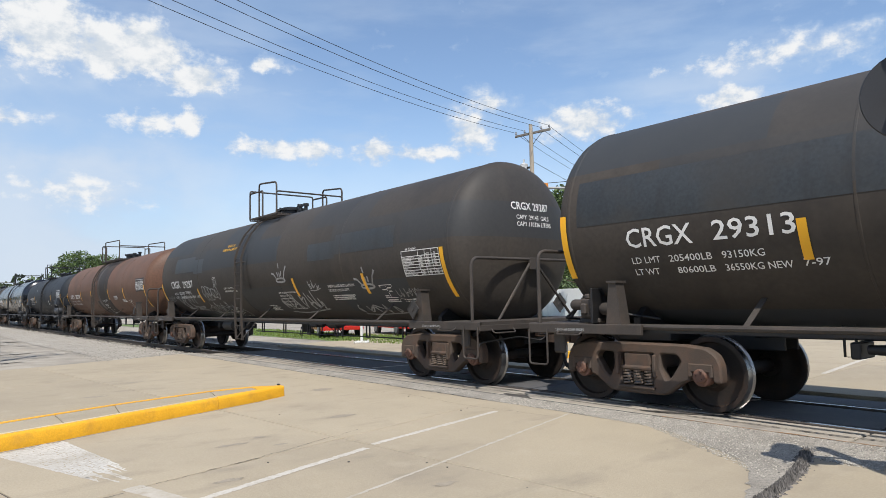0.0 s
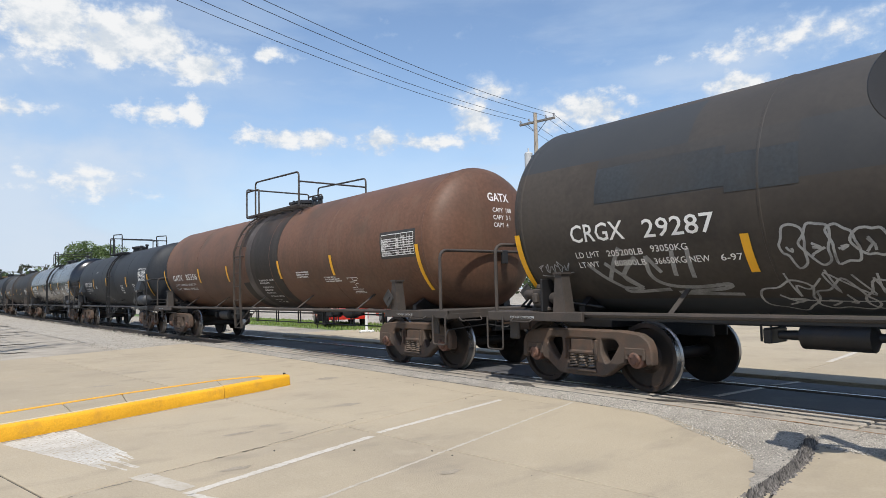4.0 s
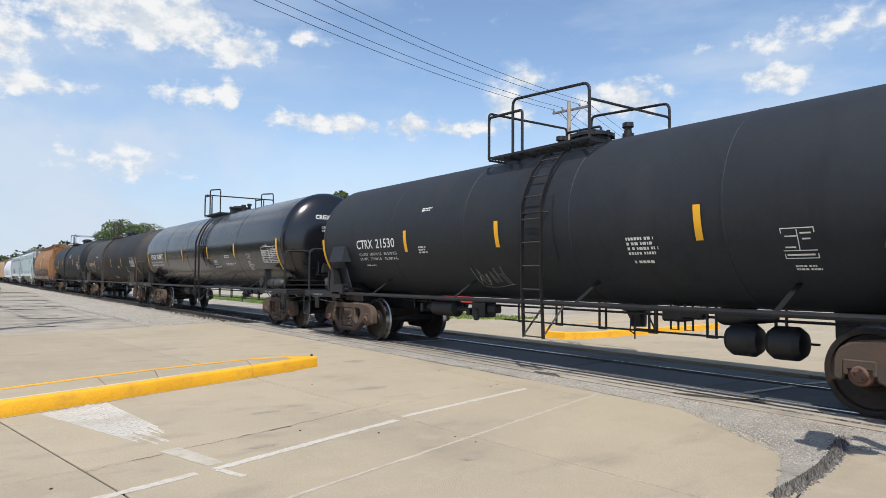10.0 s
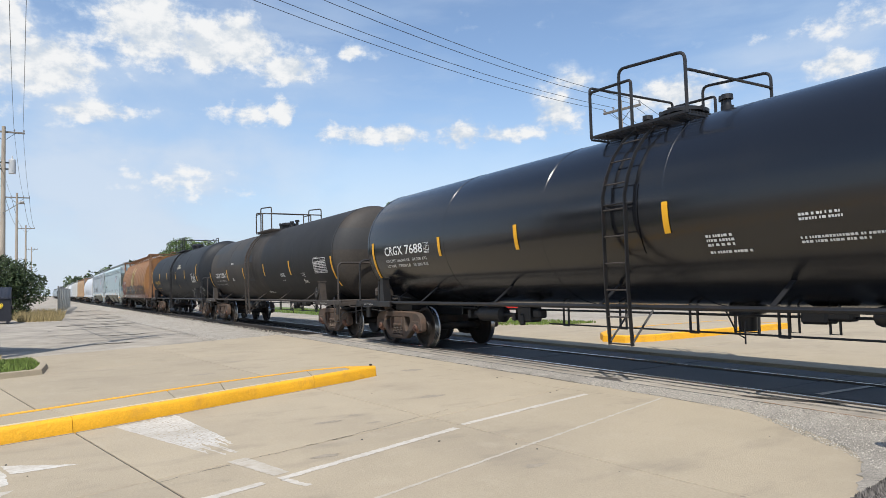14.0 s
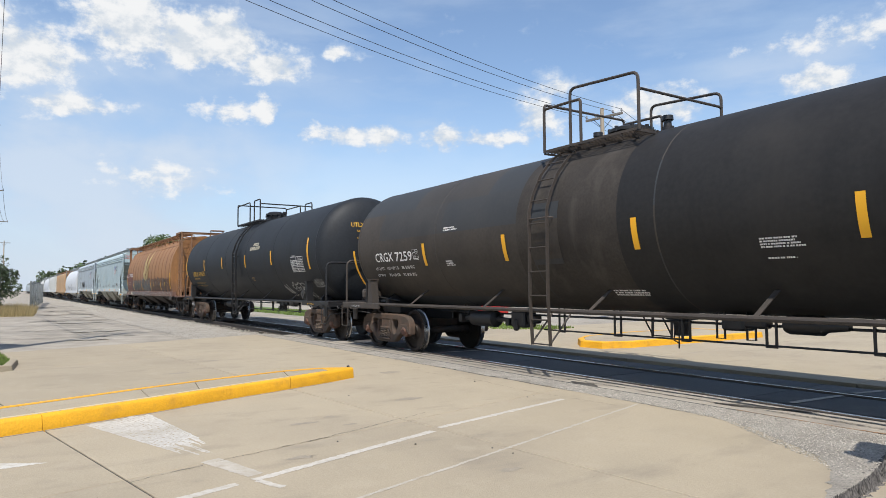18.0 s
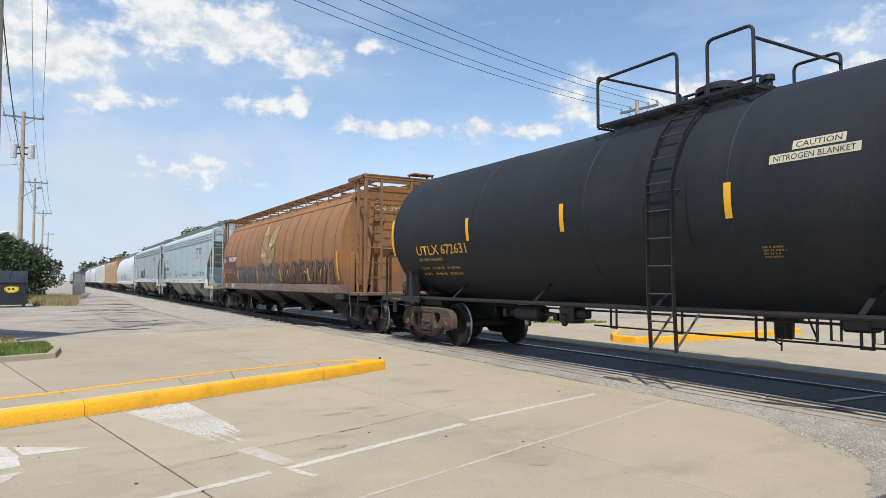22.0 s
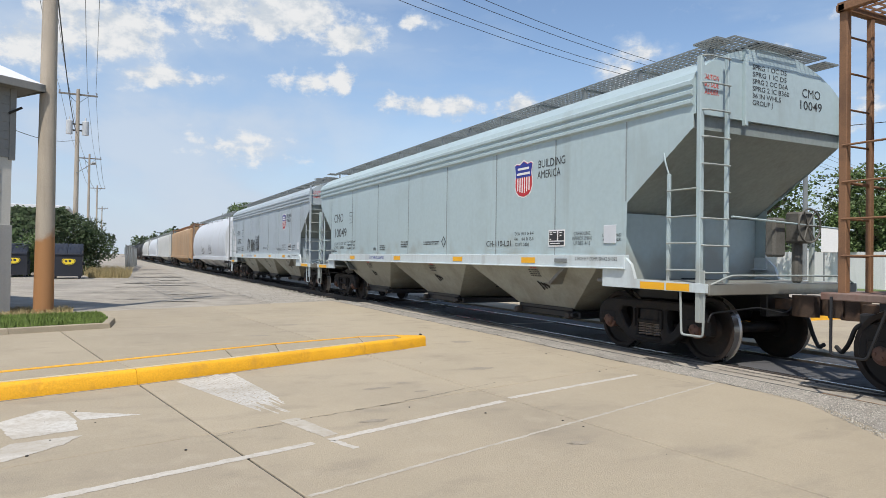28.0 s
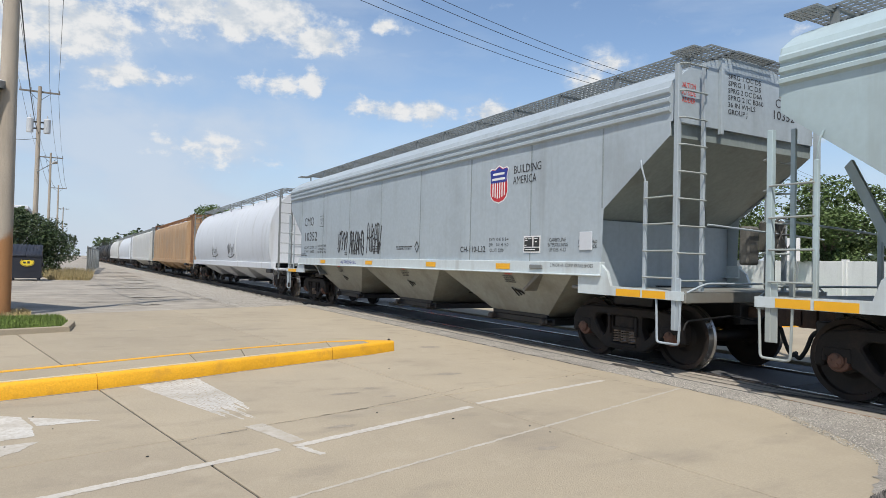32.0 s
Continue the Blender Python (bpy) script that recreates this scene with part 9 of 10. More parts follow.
def far_train():
    flat = [(1.52, 1.29), (1.53, 1.7), (1.54, 2.3), (1.54, 2.9), (1.54, 3.3), (1.52, 3.6), (1.45, 3.8), (1.1, 3.98), (0.7, 4.06), (0.4, 4.1), (0.0, 4.12)]
    u = -98.3

    def add(kind, m, label, length=18.4, **more):
        nonlocal u
        f, b = u - 2.05, u - length + 2.05
        u -= length
        if kind == "tank":
            TRAIN.append(tank_car(dict(front=f, rear=b, mat=m, label=label, detail=0, **more)))
        else:
            TRAIN.append(round_hopper(dict(front=f, rear=b, mat=m, label=label, style=kind, detail=1, **more)))
    add("plain", M["hopper_white"], "white round-sided covered hopper car", 21.0, bays=4, seams=4, chute=M["hopper_white"], post=M["galvanised"], tags=[(61, -3.0, 1.6, 1.6, 0.5, 4), (62, 1.0, 1.6, 1.4, 0.6, 4)])
    add("cage", M["hopper_tan"], "tan ribbed covered hopper car", 22.6, section=flat, seams=17, sill=M["hopper_tan"], chute=M["hopper_tan"], post=M["cage_rust"])
    add("cage", M["hopper_dirty"], "dirty white ribbed covered hopper car", 22.6, section=flat, seams=17, chute=M["hopper_dirty"], post=M["galvanised"])
    add("plain", M["hopper_white"], "pale covered hopper car far down the train", 22.2, seams=5, post=M["galvanised"])
    add("plain", M["hopper_dirty"], "dirty white covered hopper car far down the train", 23.0, seams=5, post=M["galvanised"])
    for i in range(5):
        add("tank", M["tank_grey"] if i % 2 else M["tank_slate"], "dark tank car far down the train", 17.2)
    for i in range(4):
        add("plain", M["hopper_grey"], "grey covered hopper car far down the train", 18.2, seams=5, post=M["galvanised"])

# ---- poles, wires, trees, buildings and traffic ----
def leaf_cloud(bm, centres, count, size, rnd, squash=0.75):
    """Many small leaf blades round the centres of clumps."""
    for i in range(count):
        c, r = centres[rnd.randrange(len(centres))]
        d = V3((rnd.gauss(0, 1), rnd.gauss(0, 1), rnd.gauss(0, 1))).normalized() * r * rnd.uniform(0.55, 1.05)
        p = V3(c) + V3((d.x, d.y, d.z * squash))
        a, b = V3((rnd.uniform(-1, 1), rnd.uniform(-1, 1), rnd.uniform(-0.6, 0.6))).normalized(), V3((rnd.uniform(-1, 1), rnd.uniform(-1, 1), rnd.uniform(-1, 1))).normalized()
        s = size * rnd.uniform(0.6, 1.4)
        n = a.cross(b).normalized() if a.cross(b).length > 1e-4 else V3((0, 0, 1))
        q = a.cross(n)
        bm.faces.new([bm.verts.new(p + a * s), bm.verts.new(p + q * s * 0.55), bm.verts.new(p - a * s), bm.verts.new(p - q * s * 0.55)])


def tree(x, y, h, spread, seed, count=5200, label="broad leafy green tree beyond the track", mat=None):
    rnd = random.Random(seed)
    t = thing("tree", label, "tree", "trees in the distance", m=pose(x, y, 0))
    bm = bmesh.new()
    trunk = h * 0.42
    rings = []
    for k in range(6):
        z = trunk * k / 5
        r = h * 0.028 * (1 - 0.5 * k / 5) * (1.4 if k == 0 else 1)
        rings.append([(r * math.cos(a) + 0.04 * h * 0.1 * math.sin(k), r * math.sin(a), z - 0.05) for a in (2 * math.pi * q / 8 for q in range(8))])
    loft(bm, rings)
    part("trunk", bm, M["bark"], t)
    centres = []
    for k in range(9):
        a, q = rnd.uniform(0, 6.28), rnd.uniform(0.25, 0.95)
        end = V3((spread * q * math.cos(a), spread * q * math.sin(a), h * rnd.uniform(0.5, 0.86)))
        part("limb", bars(h * 0.009, [(0, 0, trunk * 0.9), end * 0.55 + V3((0, 0, trunk * 0.4)), end], segs=5), M["bark"], t)
        centres.append((end, spread * rnd.uniform(0.28, 0.46)))
    for k in range(16):
        a, q = rnd.uniform(0, 6.28), rnd.uniform(0.0, 1.0) ** 0.6
        z = rnd.uniform(0.30, 0.93)
        w = math.sin(math.pi * min(1, max(0.1, (z - 0.2) / 0.85)))
        centres.append((V3((spread * q * w * math.cos(a), spread * q * w * math.sin(a), h * z)), spread * rnd.uniform(0.18, 0.36)))
    bm = bmesh.new()
    leaf_cloud(bm, centres, count, h * 0.011 + 0.03, rnd)
    part("crown", to_mesh(bm, "crown", 0), mat or M["leaf"], t, "crown of green leaves")
    return t


def wire(a, b, sag, r=0.011):
    a, b = V3(a), V3(b)
    pts = []
    for k in range(17):
        s = k / 16
        p = a.lerp(b, s)
        p.z -= sag * 4 * s * (1 - s)
        pts.append(p)
    ob = new("power_line", to_mesh(bars(r, pts, segs=5), "power_line"))
    ob.data.materials.append(M["lead_wire"])
    tagged(ob, "black overhead power line strung between poles", "power line", "overhead power lines")


def utility_pole(x, y, h, r0, arms, transformers=(), label="grey weathered wooden utility pole with a crossarm", butt=0.0, aim=(0, 1)):
    """A pole with crossarms (height, half length) across the direction aim."""
    p = thing("utility_pole", label, "utility pole", "utility poles", m=pose(x, y, 0))

    def taper(z):
        return r0 * (1 - 0.42 * z / h)
    bm = bmesh.new()
    zs = [-0.2 + (h + 0.2) * k / 12 for k in range(13)]
    revolve(bm, [(zs[0], 0.0)] + [(z, taper(z)) for z in zs] + [(h, 0.0)], "z", 18)
    part("shaft", fix(bm), M["pole_stained"] if butt else M["pole_wood"], p)
    ax, ay = aim
    ang = math.degrees(math.atan2(ay, ax))
    for z, half in arms:
        arm = part("crossarm", boxes((-half, half, taper(z), taper(z) + 0.1, z - 0.06, z + 0.06), bevel=0.01), M["arm_wood"], p, m=pose(0, 0, 0, 0, 0, ang))
        for s in (-1, 1):
            part("arm_brace", bars(0.016, [(s * half * 0.55, taper(z) + 0.05, z - 0.05), (s * 0.04, taper(z) + 0.02, z - 0.62)], segs=5), M["black_steel"], arm)
        for q in (-0.95, -0.45, 0.5, 0.95):
            bm = bmesh.new()
            revolve(bm, [(z + 0.05, 0.0), (z + 0.05, 0.02), (z + 0.12, 0.02), (z + 0.13, 0.06), (z + 0.18, 0.055), (z + 0.19, 0.035), (z + 0.25, 0.04), (z + 0.26, 0.0)], "z", 10, (q * half, taper(z) + 0.05, 0))
            part("insulator", fix(bm), M["insulator"], arm)
    for z, side in transformers:
        bm = bmesh.new()
        revolve(bm, [(z - 0.5, 0.0), (z - 0.5, 0.22), (z + 0.45, 0.22), (z + 0.5, 0.18), (z + 0.55, 0.05), (z + 0.75, 0.04), (z + 0.75, 0.0)], "z", 18, (side * 0.52, 0, 0))
        tr = part("transformer", fix(bm), M["transformer"], p, "pale grey pole transformer", pose(0, 0, 0, 0, 0, ang))
        for dz in (-0.25, 0.2):
            part("transformer_bracket", boxes((*sorted((side * 0.1, side * 0.34)), -0.05, 0.05, z + dz, z + dz + 0.1)), M["black_steel"], tr)
    return p


def poles_and_wires():
    utility_pole(-18.2, -1.28, 12.6, 0.215, [(12.2, 1.2)], butt=2.15, label="tall wooden utility pole with an orange-brown stained base")
    utility_pole(-55.0, -2.0, 13.3, 0.20, [(12.95, 1.25)], [(10.5, -1), (10.5, 1)], label="wooden utility pole carrying two transformers")
    for x, y in ((-88, -1.9), (-128, -1.5), (-185, -1.0)):
        utility_pole(x, y, 13.0, 0.18, [(12.5, 1.25)])
    utility_pole(-24.5, 26.2, 10.9, 0.17, [(10.45, 1.15)], [(8.3, -1)], aim=(1.0, 0.15), label="wooden utility pole behind the train with a crossarm")
    utility_pole(-38.0, 62.0, 10.5, 0.16, [(10.0, 1.15)], aim=(1.0, 0.3))
    utility_pole(-42.0, 90.0, 10.5, 0.16, [(10.0, 1.6)], aim=(1.0, 0.2))
    utility_pole(-16.5, -6.0, 12.3, 0.2, [(11.75, 1.2)], label="wooden utility pole beside the grass bed", aim=(1.0, 0.28))
    for q in (-1.14, -0.54, 0.6, 1.14):
        wire((-55, -2.0 + q, 13.15), (-18.2, -1.28 + q * 0.95, 12.4), 0.7)
        wire((-88, -1.9 + q, 12.7), (-55, -2.0 + q, 13.15), 0.6)
        wire((-128, -1.5 + q, 12.7), (-88, -1.9 + q, 12.7), 0.7, 0.02)
    for q, dz in ((-1.1, 0), (-0.5, 0), (0.55, 0), (1.1, 0)):
        wire((-24.5 + q, 26.2 + 0.15 * q, 10.65), (-16.5 + q * 0.963, -6.0 + q * 0.27, 11.91), 0.907)
        wire((-38.0 + q, 62.0 + 0.3 * q, 10.2), (-24.5 + q, 26.2 + 0.15 * q, 10.65), 0.6)
    wire((-55, -2.0, 10.0), (-18.2, -1.28, 8.9), 0.9, 0.02)
    wire((-55, -2.1, 9.6), (-24.5, -4.5, 6.2), 0.6, 0.016)
    wire((-24.5, 26.2, 8.9), (-38.0, 62.0, 8.7), 0.5, 0.012)
    wire((-42, 90, 10.1), (30, 70, 10.8), 0.8, 0.02)
    wire((-42, 90, 8.6), (30, 70, 9.2), 0.8, 0.02)
    wire((-24.5, 26.2, 7.6), (22, 38, 8.0), 0.7, 0.018)
    # the lamp on a cable at the lot
    lamp = thing("street_lamp", "grey cobra-head street lamp on a pole arm", "street lamp", m=pose(-55, -2, 0))
    part("lamp_arm", bars(0.025, [(0.1, 0, 7.2), (3.5, 1.0, 7.5)]), M["galvanised"], lamp)
    bm = bmesh.new()
    loft(bm, [[(3.4, 1.0 - 0.08, 7.46), (3.4, 1.08, 7.46), (3.4, 1.05, 7.56), (3.4, 0.95, 7.56)], [(4.0, 0.98, 7.44), (4.0, 1.34, 7.44), (4.0, 1.28, 7.6), (4.0, 1.04, 7.6)], [(4.4, 1.1, 7.5), (4.4, 1.3, 7.5), (4.4, 1.26, 7.56), (4.4, 1.14, 7.56)]])
    part("lamp_head", bm, M["transformer"], lamp)


def woods():
    lab = "broad leafy green tree beyond the track"
    for i, (x, y, h, s) in enumerate(((-28.8, 36.5, 10.3, 3.6), (-26, 44, 7.6, 4.2), (-19.5, 46.5, 7.0, 4.2), (-13, 47.5, 6.6, 4.0), (-6, 48, 7.0, 4.4), (1, 48, 7.4, 4.2), (-38, 48, 6.5, 4.5), (-104, 20, 9.2, 4.5), (-66.7, 34.3, 11.1, 3.6), (-15.5, 40.5, 5.2, 2.4), (-24, 41, 5.6, 2.8))):
        tree(x, y, h, s, 100 + i, 13000)
    # bushes and creeper by the dumpsters
    rnd = random.Random(77)
    for i, (x, y, h, s) in enumerate(((-47.0, -4.6, 2.6, 1.8), (-49.5, -0.9, 4.0, 1.7), (-46, -7.5, 3.4, 2.0), (-50.5, -1.9, 4.6, 1.6))):
        b = thing("bush", "dense green bush beside the dumpsters", "bush", "bushes by the lot", m=pose(x, y, 0))
        bm = bmesh.new()
        cs = [(V3((rnd.uniform(-s, s) * 0.7, rnd.uniform(-s, s) * 0.7, h * rnd.uniform(0.15, 0.85))), s * rnd.uniform(0.3, 0.5)) for _ in range(14)]
        leaf_cloud(bm, cs, 6500, 0.075, rnd, 0.9)
        part("foliage", to_mesh(bm, "foliage", 0), M["leaf_dark"] if i % 2 else M["leaf"], b)
        part("stem", bars(0.05, [(0, 0, -0.05), (0.1, 0.1, h * 0.6)], segs=5), M["bark"], b)
    # distant woods along the line
    bm = bmesh.new()
    for i in range(260):
        x = -rnd.uniform(190, 420)
        y = rnd.uniform(14, 70) if rnd.random() < 0.8 else rnd.uniform(-60, -12)
        h = rnd.uniform(7, 12)
        cs = [(V3((x + rnd.uniform(-3, 3), y + rnd.uniform(-4, 4), h * rnd.uniform(0.2, 0.9))), rnd.uniform(1.8, 3.4)) for _ in range(5)]
        leaf_cloud(bm, cs, 90, 0.75, rnd)
    for i in range(150):
        x, y = rnd.uniform(-190, 60), rnd.uniform(95, 150)
        h = rnd.uniform(6, 11)
        cs = [(V3((x + rnd.uniform(-3, 3), y + rnd.uniform(-4, 4), h * rnd.uniform(0.2, 0.9))), rnd.uniform(1.8, 3.4)) for _ in range(5)]
        leaf_cloud(bm, cs, 90, 0.7, rnd)
    me = to_mesh(bm, "distant_woods", 0)
    me.materials.append(M["leaf_dark"])
    tagged(new("distant_woods", me), "hazy dark green woods in the distance", "woods", kind="stuff")


def building_left():
    b = thing("storage_building", "grey-sided building with a white metal roof", "building", m=pose(-17.95, -1.95, 0, 0, 0, 33))
    x1, y1 = 0.0, 0.0
    x0, y0 = -6.05, -4.3
    part("lower_wall", boxes((x0, x1, y0, y1, -0.05, 3.55)), M["wall_pale"], b, "pale ribbed lower wall")
    for i in range(8):
        y = y1 - 0.28 - 0.55 * i
        part("wall_rib", cached("wall_rib", lambda: boxes((0, 0.02, -0.03, 0.03, 2.03, 3.55)), M["wall_pale"]), M["wall_pale"], b, m=pose(x1, y, 0))
    part("base_panel", boxes((x1 - 0.05, x1 + 0.03, y0, y1 + 0.03, -0.05, 2.02), bevel=0.008), M["wall_grey"], b, "grey painted base panel")
    bm = bmesh.new()
    for k in range(9):
        z = 3.55 + 0.2 * k
        prism(bm, [(x1 + 0.035, z), (x1 + 0.02, z + 0.2), (x1 - 0.1, z + 0.2), (x1 - 0.1, z)], y0, y1 + 0.02, "xz")
    part("lap_siding", fix(bm), M["siding"], b, "grey lap siding")
    part("upper_wall", boxes((x0, x1 - 0.02, y0, y1, 3.55, 5.35)), M["siding"], b)
    part("corner_trim", boxes((x1 - 0.02, x1 + 0.05, y1 - 0.08, y1 + 0.05, 3.5, 5.3)), M["siding"], b)
    bm = bmesh.new()
    e = [(x1 + 0.35, y1 + 0.5, 5.30), (x1 + 0.35, y0 - 0.5, 5.30), (x0 - 0.35, y0 - 0.5, 5.30), (x0 - 0.35, y1 + 0.5, 5.30)]
    r = [(-2.95, -1.7, 7.0), (-2.95, y0 + 1.7, 7.0)]
    vs = [bm.verts.new(p) for p in e] + [bm.verts.new(p) for p in r]
    for f in ((0, 4, 5, 1), (1, 5, 2), (2, 5, 4, 3), (3, 4, 0)):
        bm.faces.new([vs[i] for i in f])
    part("roof", fix(bm), M["roof_white"], b, "white metal hip roof")
    part("eave", boxes((x1 + 0.25, x1 + 0.37, y0 - 0.5, y1 + 0.52, 5.12, 5.30), (x0 - 0.35, x1 + 0.37, y1 + 0.40, y1 + 0.52, 5.12, 5.30), bevel=0.01), M["siding"], b)
    part("soffit", boxes((x0 - 0.3, x1 + 0.3, y0 - 0.45, y1 + 0.45, 5.12, 5.15)), M["siding"], b)
    part("service_bracket", bars(0.03, [(x1 + 0.02, y1 - 0.1, 4.55), (x1 + 0.2, y1 + 0.1, 4.7)], segs=5), M["black_steel"], b)
    # the creeper-clad shed past the dumpsters
    s = thing("ivy_shed", "flat-roofed shed overgrown with dark green ivy", "shed")
    part("wall", boxes((-60, -52.5, -11, -2.6, -0.05, 4.4)), M["wall_pale"], s)
    part("roof_edge", boxes((-60.2, -52.2, -11.2, -2.3, 4.4, 4.62), bevel=0.02), M["roof_white"], s)
    part("door_panel", boxes((-52.5, -52.46, -5.6, -4.6, 0, 2.6)), M["siding"], s)
    rnd = random.Random(55)
    bm = bmesh.new()
    for i in range(5200):
        y, z = rnd.uniform(-10.8, -2.5), rnd.uniform(0.0, 4.5)
        if -5.2 < y < -4.3 and rnd.random() < 0.8 and z < 2.6:
            continue
        p = V3((-52.4 + rnd.uniform(-0.05, 0.3), y, z))
        a = rnd.uniform(0, 6.28)
        q = 0.13 * rnd.uniform(0.6, 1.3)
        u, v = V3((0.2 * rnd.uniform(-1, 1), math.cos(a), math.sin(a))) * q, V3((0.3 * rnd.uniform(-1, 1), -math.sin(a), math.cos(a))) * q * 0.7
        bm.faces.new([bm.verts.new(p + u), bm.verts.new(p + v), bm.verts.new(p - u), bm.verts.new(p - v)])
    part("ivy", to_mesh(bm, "ivy", 0), M["leaf_dark"], s, "dark green ivy leaves")


def dumpster(x, y, m):
    d = thing("dumpster", "black steel dumpster with a yellow oval badge", "dumpster", "dumpsters in the lot", m=m)
    bm = bmesh.new()
    prism(bm, [(-0.8, 0.12), (0.8, 0.12), (0.9, 1.25), (-0.9, 1.7)], -0.74, 0.74, "xz")
    part("bin", fix(bm), M["bin_black"], d)
    for yy in (-0.37, 0.37):
        bm = bmesh.new()
        prism(bm, [(-0.94, 1.72), (0.94, 1.27), (0.94, 1.34), (0.7, 1.50), (-0.94, 1.92)], yy - 0.36, yy + 0.36, "xz")
        lid = part("lid", fix(bm), M["bin_black"], d, "ribbed black plastic lid")
        for k in range(4):
            part("lid_rib", fix(prism(bmesh.new(), [(-0.9, 1.91), (0.68, 1.50), (0.9, 1.36), (0.9, 1.39), (0.68, 1.535), (-0.9, 1.945)], yy - 0.3 + 0.18 * k, yy - 0.24 + 0.18 * k, "xz")), M["bin_black"], lid)
    for s in (-1, 1):
        part("fork_pocket", boxes((-0.55, 0.6, s * 0.75 - 0.06, s * 0.75 + 0.06, 0.75, 0.92), bevel=0.01), M["bin_black"], d)
    for xx in (-0.7, 0.7):
        for yy in (-0.6, 0.6):
            part("skid_foot", boxes((xx - 0.08, xx + 0.08, yy - 0.05, yy + 0.05, -0.02, 0.13)), M["bin_black"], d)
    bm = bmesh.new()
    bm.faces.new([bm.verts.new((0.885, 0.08 + 0.33 * math.cos(a), 0.95 + 0.21 * math.sin(a))) for a in (2 * math.pi * k / 28 for k in range(28))])
    badge = part("badge", bm, M["badge_yellow"], d, "yellow oval badge")
    part("badge_mark", boxes((0.888, 0.892, -0.1, 0.02, 0.90, 1.0), (0.888, 0.892, 0.08, 0.2, 0.90, 1.02)), M["letter_black"], badge)
    part("badge_ring", bars(0.012, [(0.888, 0.08 + 0.29 * math.cos(a), 0.95 + 0.175 * math.sin(a)) for a in (2 * math.pi * k / 28 for k in range(29))], segs=4), M["letter_black"], badge)
    return d


def lot_things():
    dumpster(0, 0, pose(-42.4, -1.87, 0))
    dumpster(0, 0, pose(-45.2, -4.7, 0))
    f = thing("chain_fence", "grey chain-link fence with steel posts", "fence")
    for i in range(8):
        x, y = -57 - 4.5 * i, 1.4 + 0.28 * i
        part("fence_post", cached("fence_post", lambda: bars(0.045, [(0, 0, -0.05), (0, 0, 2.1)]), M["galvanised"]), M["galvanised"], f, m=pose(x, y, 0))
        if i:
            part("fence_rail", bars(0.03, [(x, y, 2.05), (x + 4.5, y - 0.28, 2.05)]), M["galvanised"], f)
            bm = bmesh.new()
            for k in range(30):
                s = k / 30
                for d in (-1, 1):
                    tube(bm, [(x + 4.5 * s, y - 0.28 * s, 0.05 if d > 0 else 2.0), (x + 4.5 * min(1, s + 0.4), y - 0.28 * min(1, s + 0.4), 2.0 if d > 0 else 0.05)], 0.012, 3)
            part("fence_mesh", bm, M["galvanised"], f)
    w = thing("white_wall", "long white painted wall beyond the road", "wall")
    for i in range(12):
        x = -36 + 4.6 * i
        part("wall_panel", boxes((x, x + 4.57, 39.0 + 0.2 * i, 39.2 + 0.2 * i, -0.05, 2.15), bevel=0.01), M["wall_white"], w)
        part("wall_pier", boxes((x - 0.15, x + 0.15, 38.9 + 0.2 * i, 39.25 + 0.2 * i, -0.05, 2.25), bevel=0.01), M["wall_white"], w)
    sheet("far_road", [(-60, 29.2), (30, 30.5), (30, 37.0), (-60, 35.5)], -0.01, M["asphalt"], "grey asphalt cross street beyond the track", "road")
    sheet("far_verge", [(-44, 36.0), (30, 37.5), (30, 41), (-44, 38.9)], -0.008, M["lawn"], "green verge before the white wall", "lawn")
    st = thing("stop_sign", "back of an octagonal road sign on a post", "road sign", m=pose(-15.0, 31.5, 0, 0, 0, 15))
    part("post", bars(0.03, [(0, 0, -0.05), (0, 0, 2.5)]), M["galvanised"], st)
    bm = bmesh.new()
    prism(bm, [(0.38 * math.cos(a), 2.45 + 0.38 * math.sin(a)) for a in (math.pi / 8 + math.pi / 4 * k for k in range(8))], -0.045, -0.04, "xz")
    part("plate", fix(bm), M["galvanised"], st)
    sg = thing("sign_board", "small white sign board on two posts", "sign", m=pose(-17.4, 27.0, 0, 0, 0, 25))
    part("post", bars(0.03, [(-0.25, 0, -0.05), (-0.25, 0, 2.9)]), M["galvanised"], sg)
    part("post", bars(0.03, [(0.25, 0, -0.05), (0.25, 0, 2.9)]), M["galvanised"], sg)
    part("board", boxes((-0.35, 0.35, -0.06, -0.03, 1.9, 2.9), bevel=0.005), M["wall_white"], sg)
    tl = thing("traffic_light", "orange-yellow traffic signal on a mast arm", "traffic light", m=pose(-19.7, 21.8, 0))
    part("mast", bars(0.09, [(3.0, 2.5, -0.05), (3.0, 2.5, 6.3)]), M["galvanised"], tl)
    part("mast_arm", bars(0.06, [(3.0, 2.5, 6.1), (-0.4, 0.0, 6.35)]), M["galvanised"], tl)
    part("signal_head", boxes((-0.17, 0.17, -0.15, 0.12, 5.55, 6.5), bevel=0.03), M["signal_orange"], tl, "weathered orange signal housing")
    h = thing("standpipe", "white post with a cross foot on the lawn", "post", m=pose(-20.2, 12.6, 0))
    part("pipe", bars(0.05, [(0, 0, -0.02), (0, 0, 0.75)]), M["wall_white"], h)
    part("foot", boxes((-0.3, 0.3, -0.05, 0.05, 0.0, 0.07), (-0.05, 0.05, -0.3, 0.3, 0.0, 0.068), bevel=0.01), M["wall_white"], h)


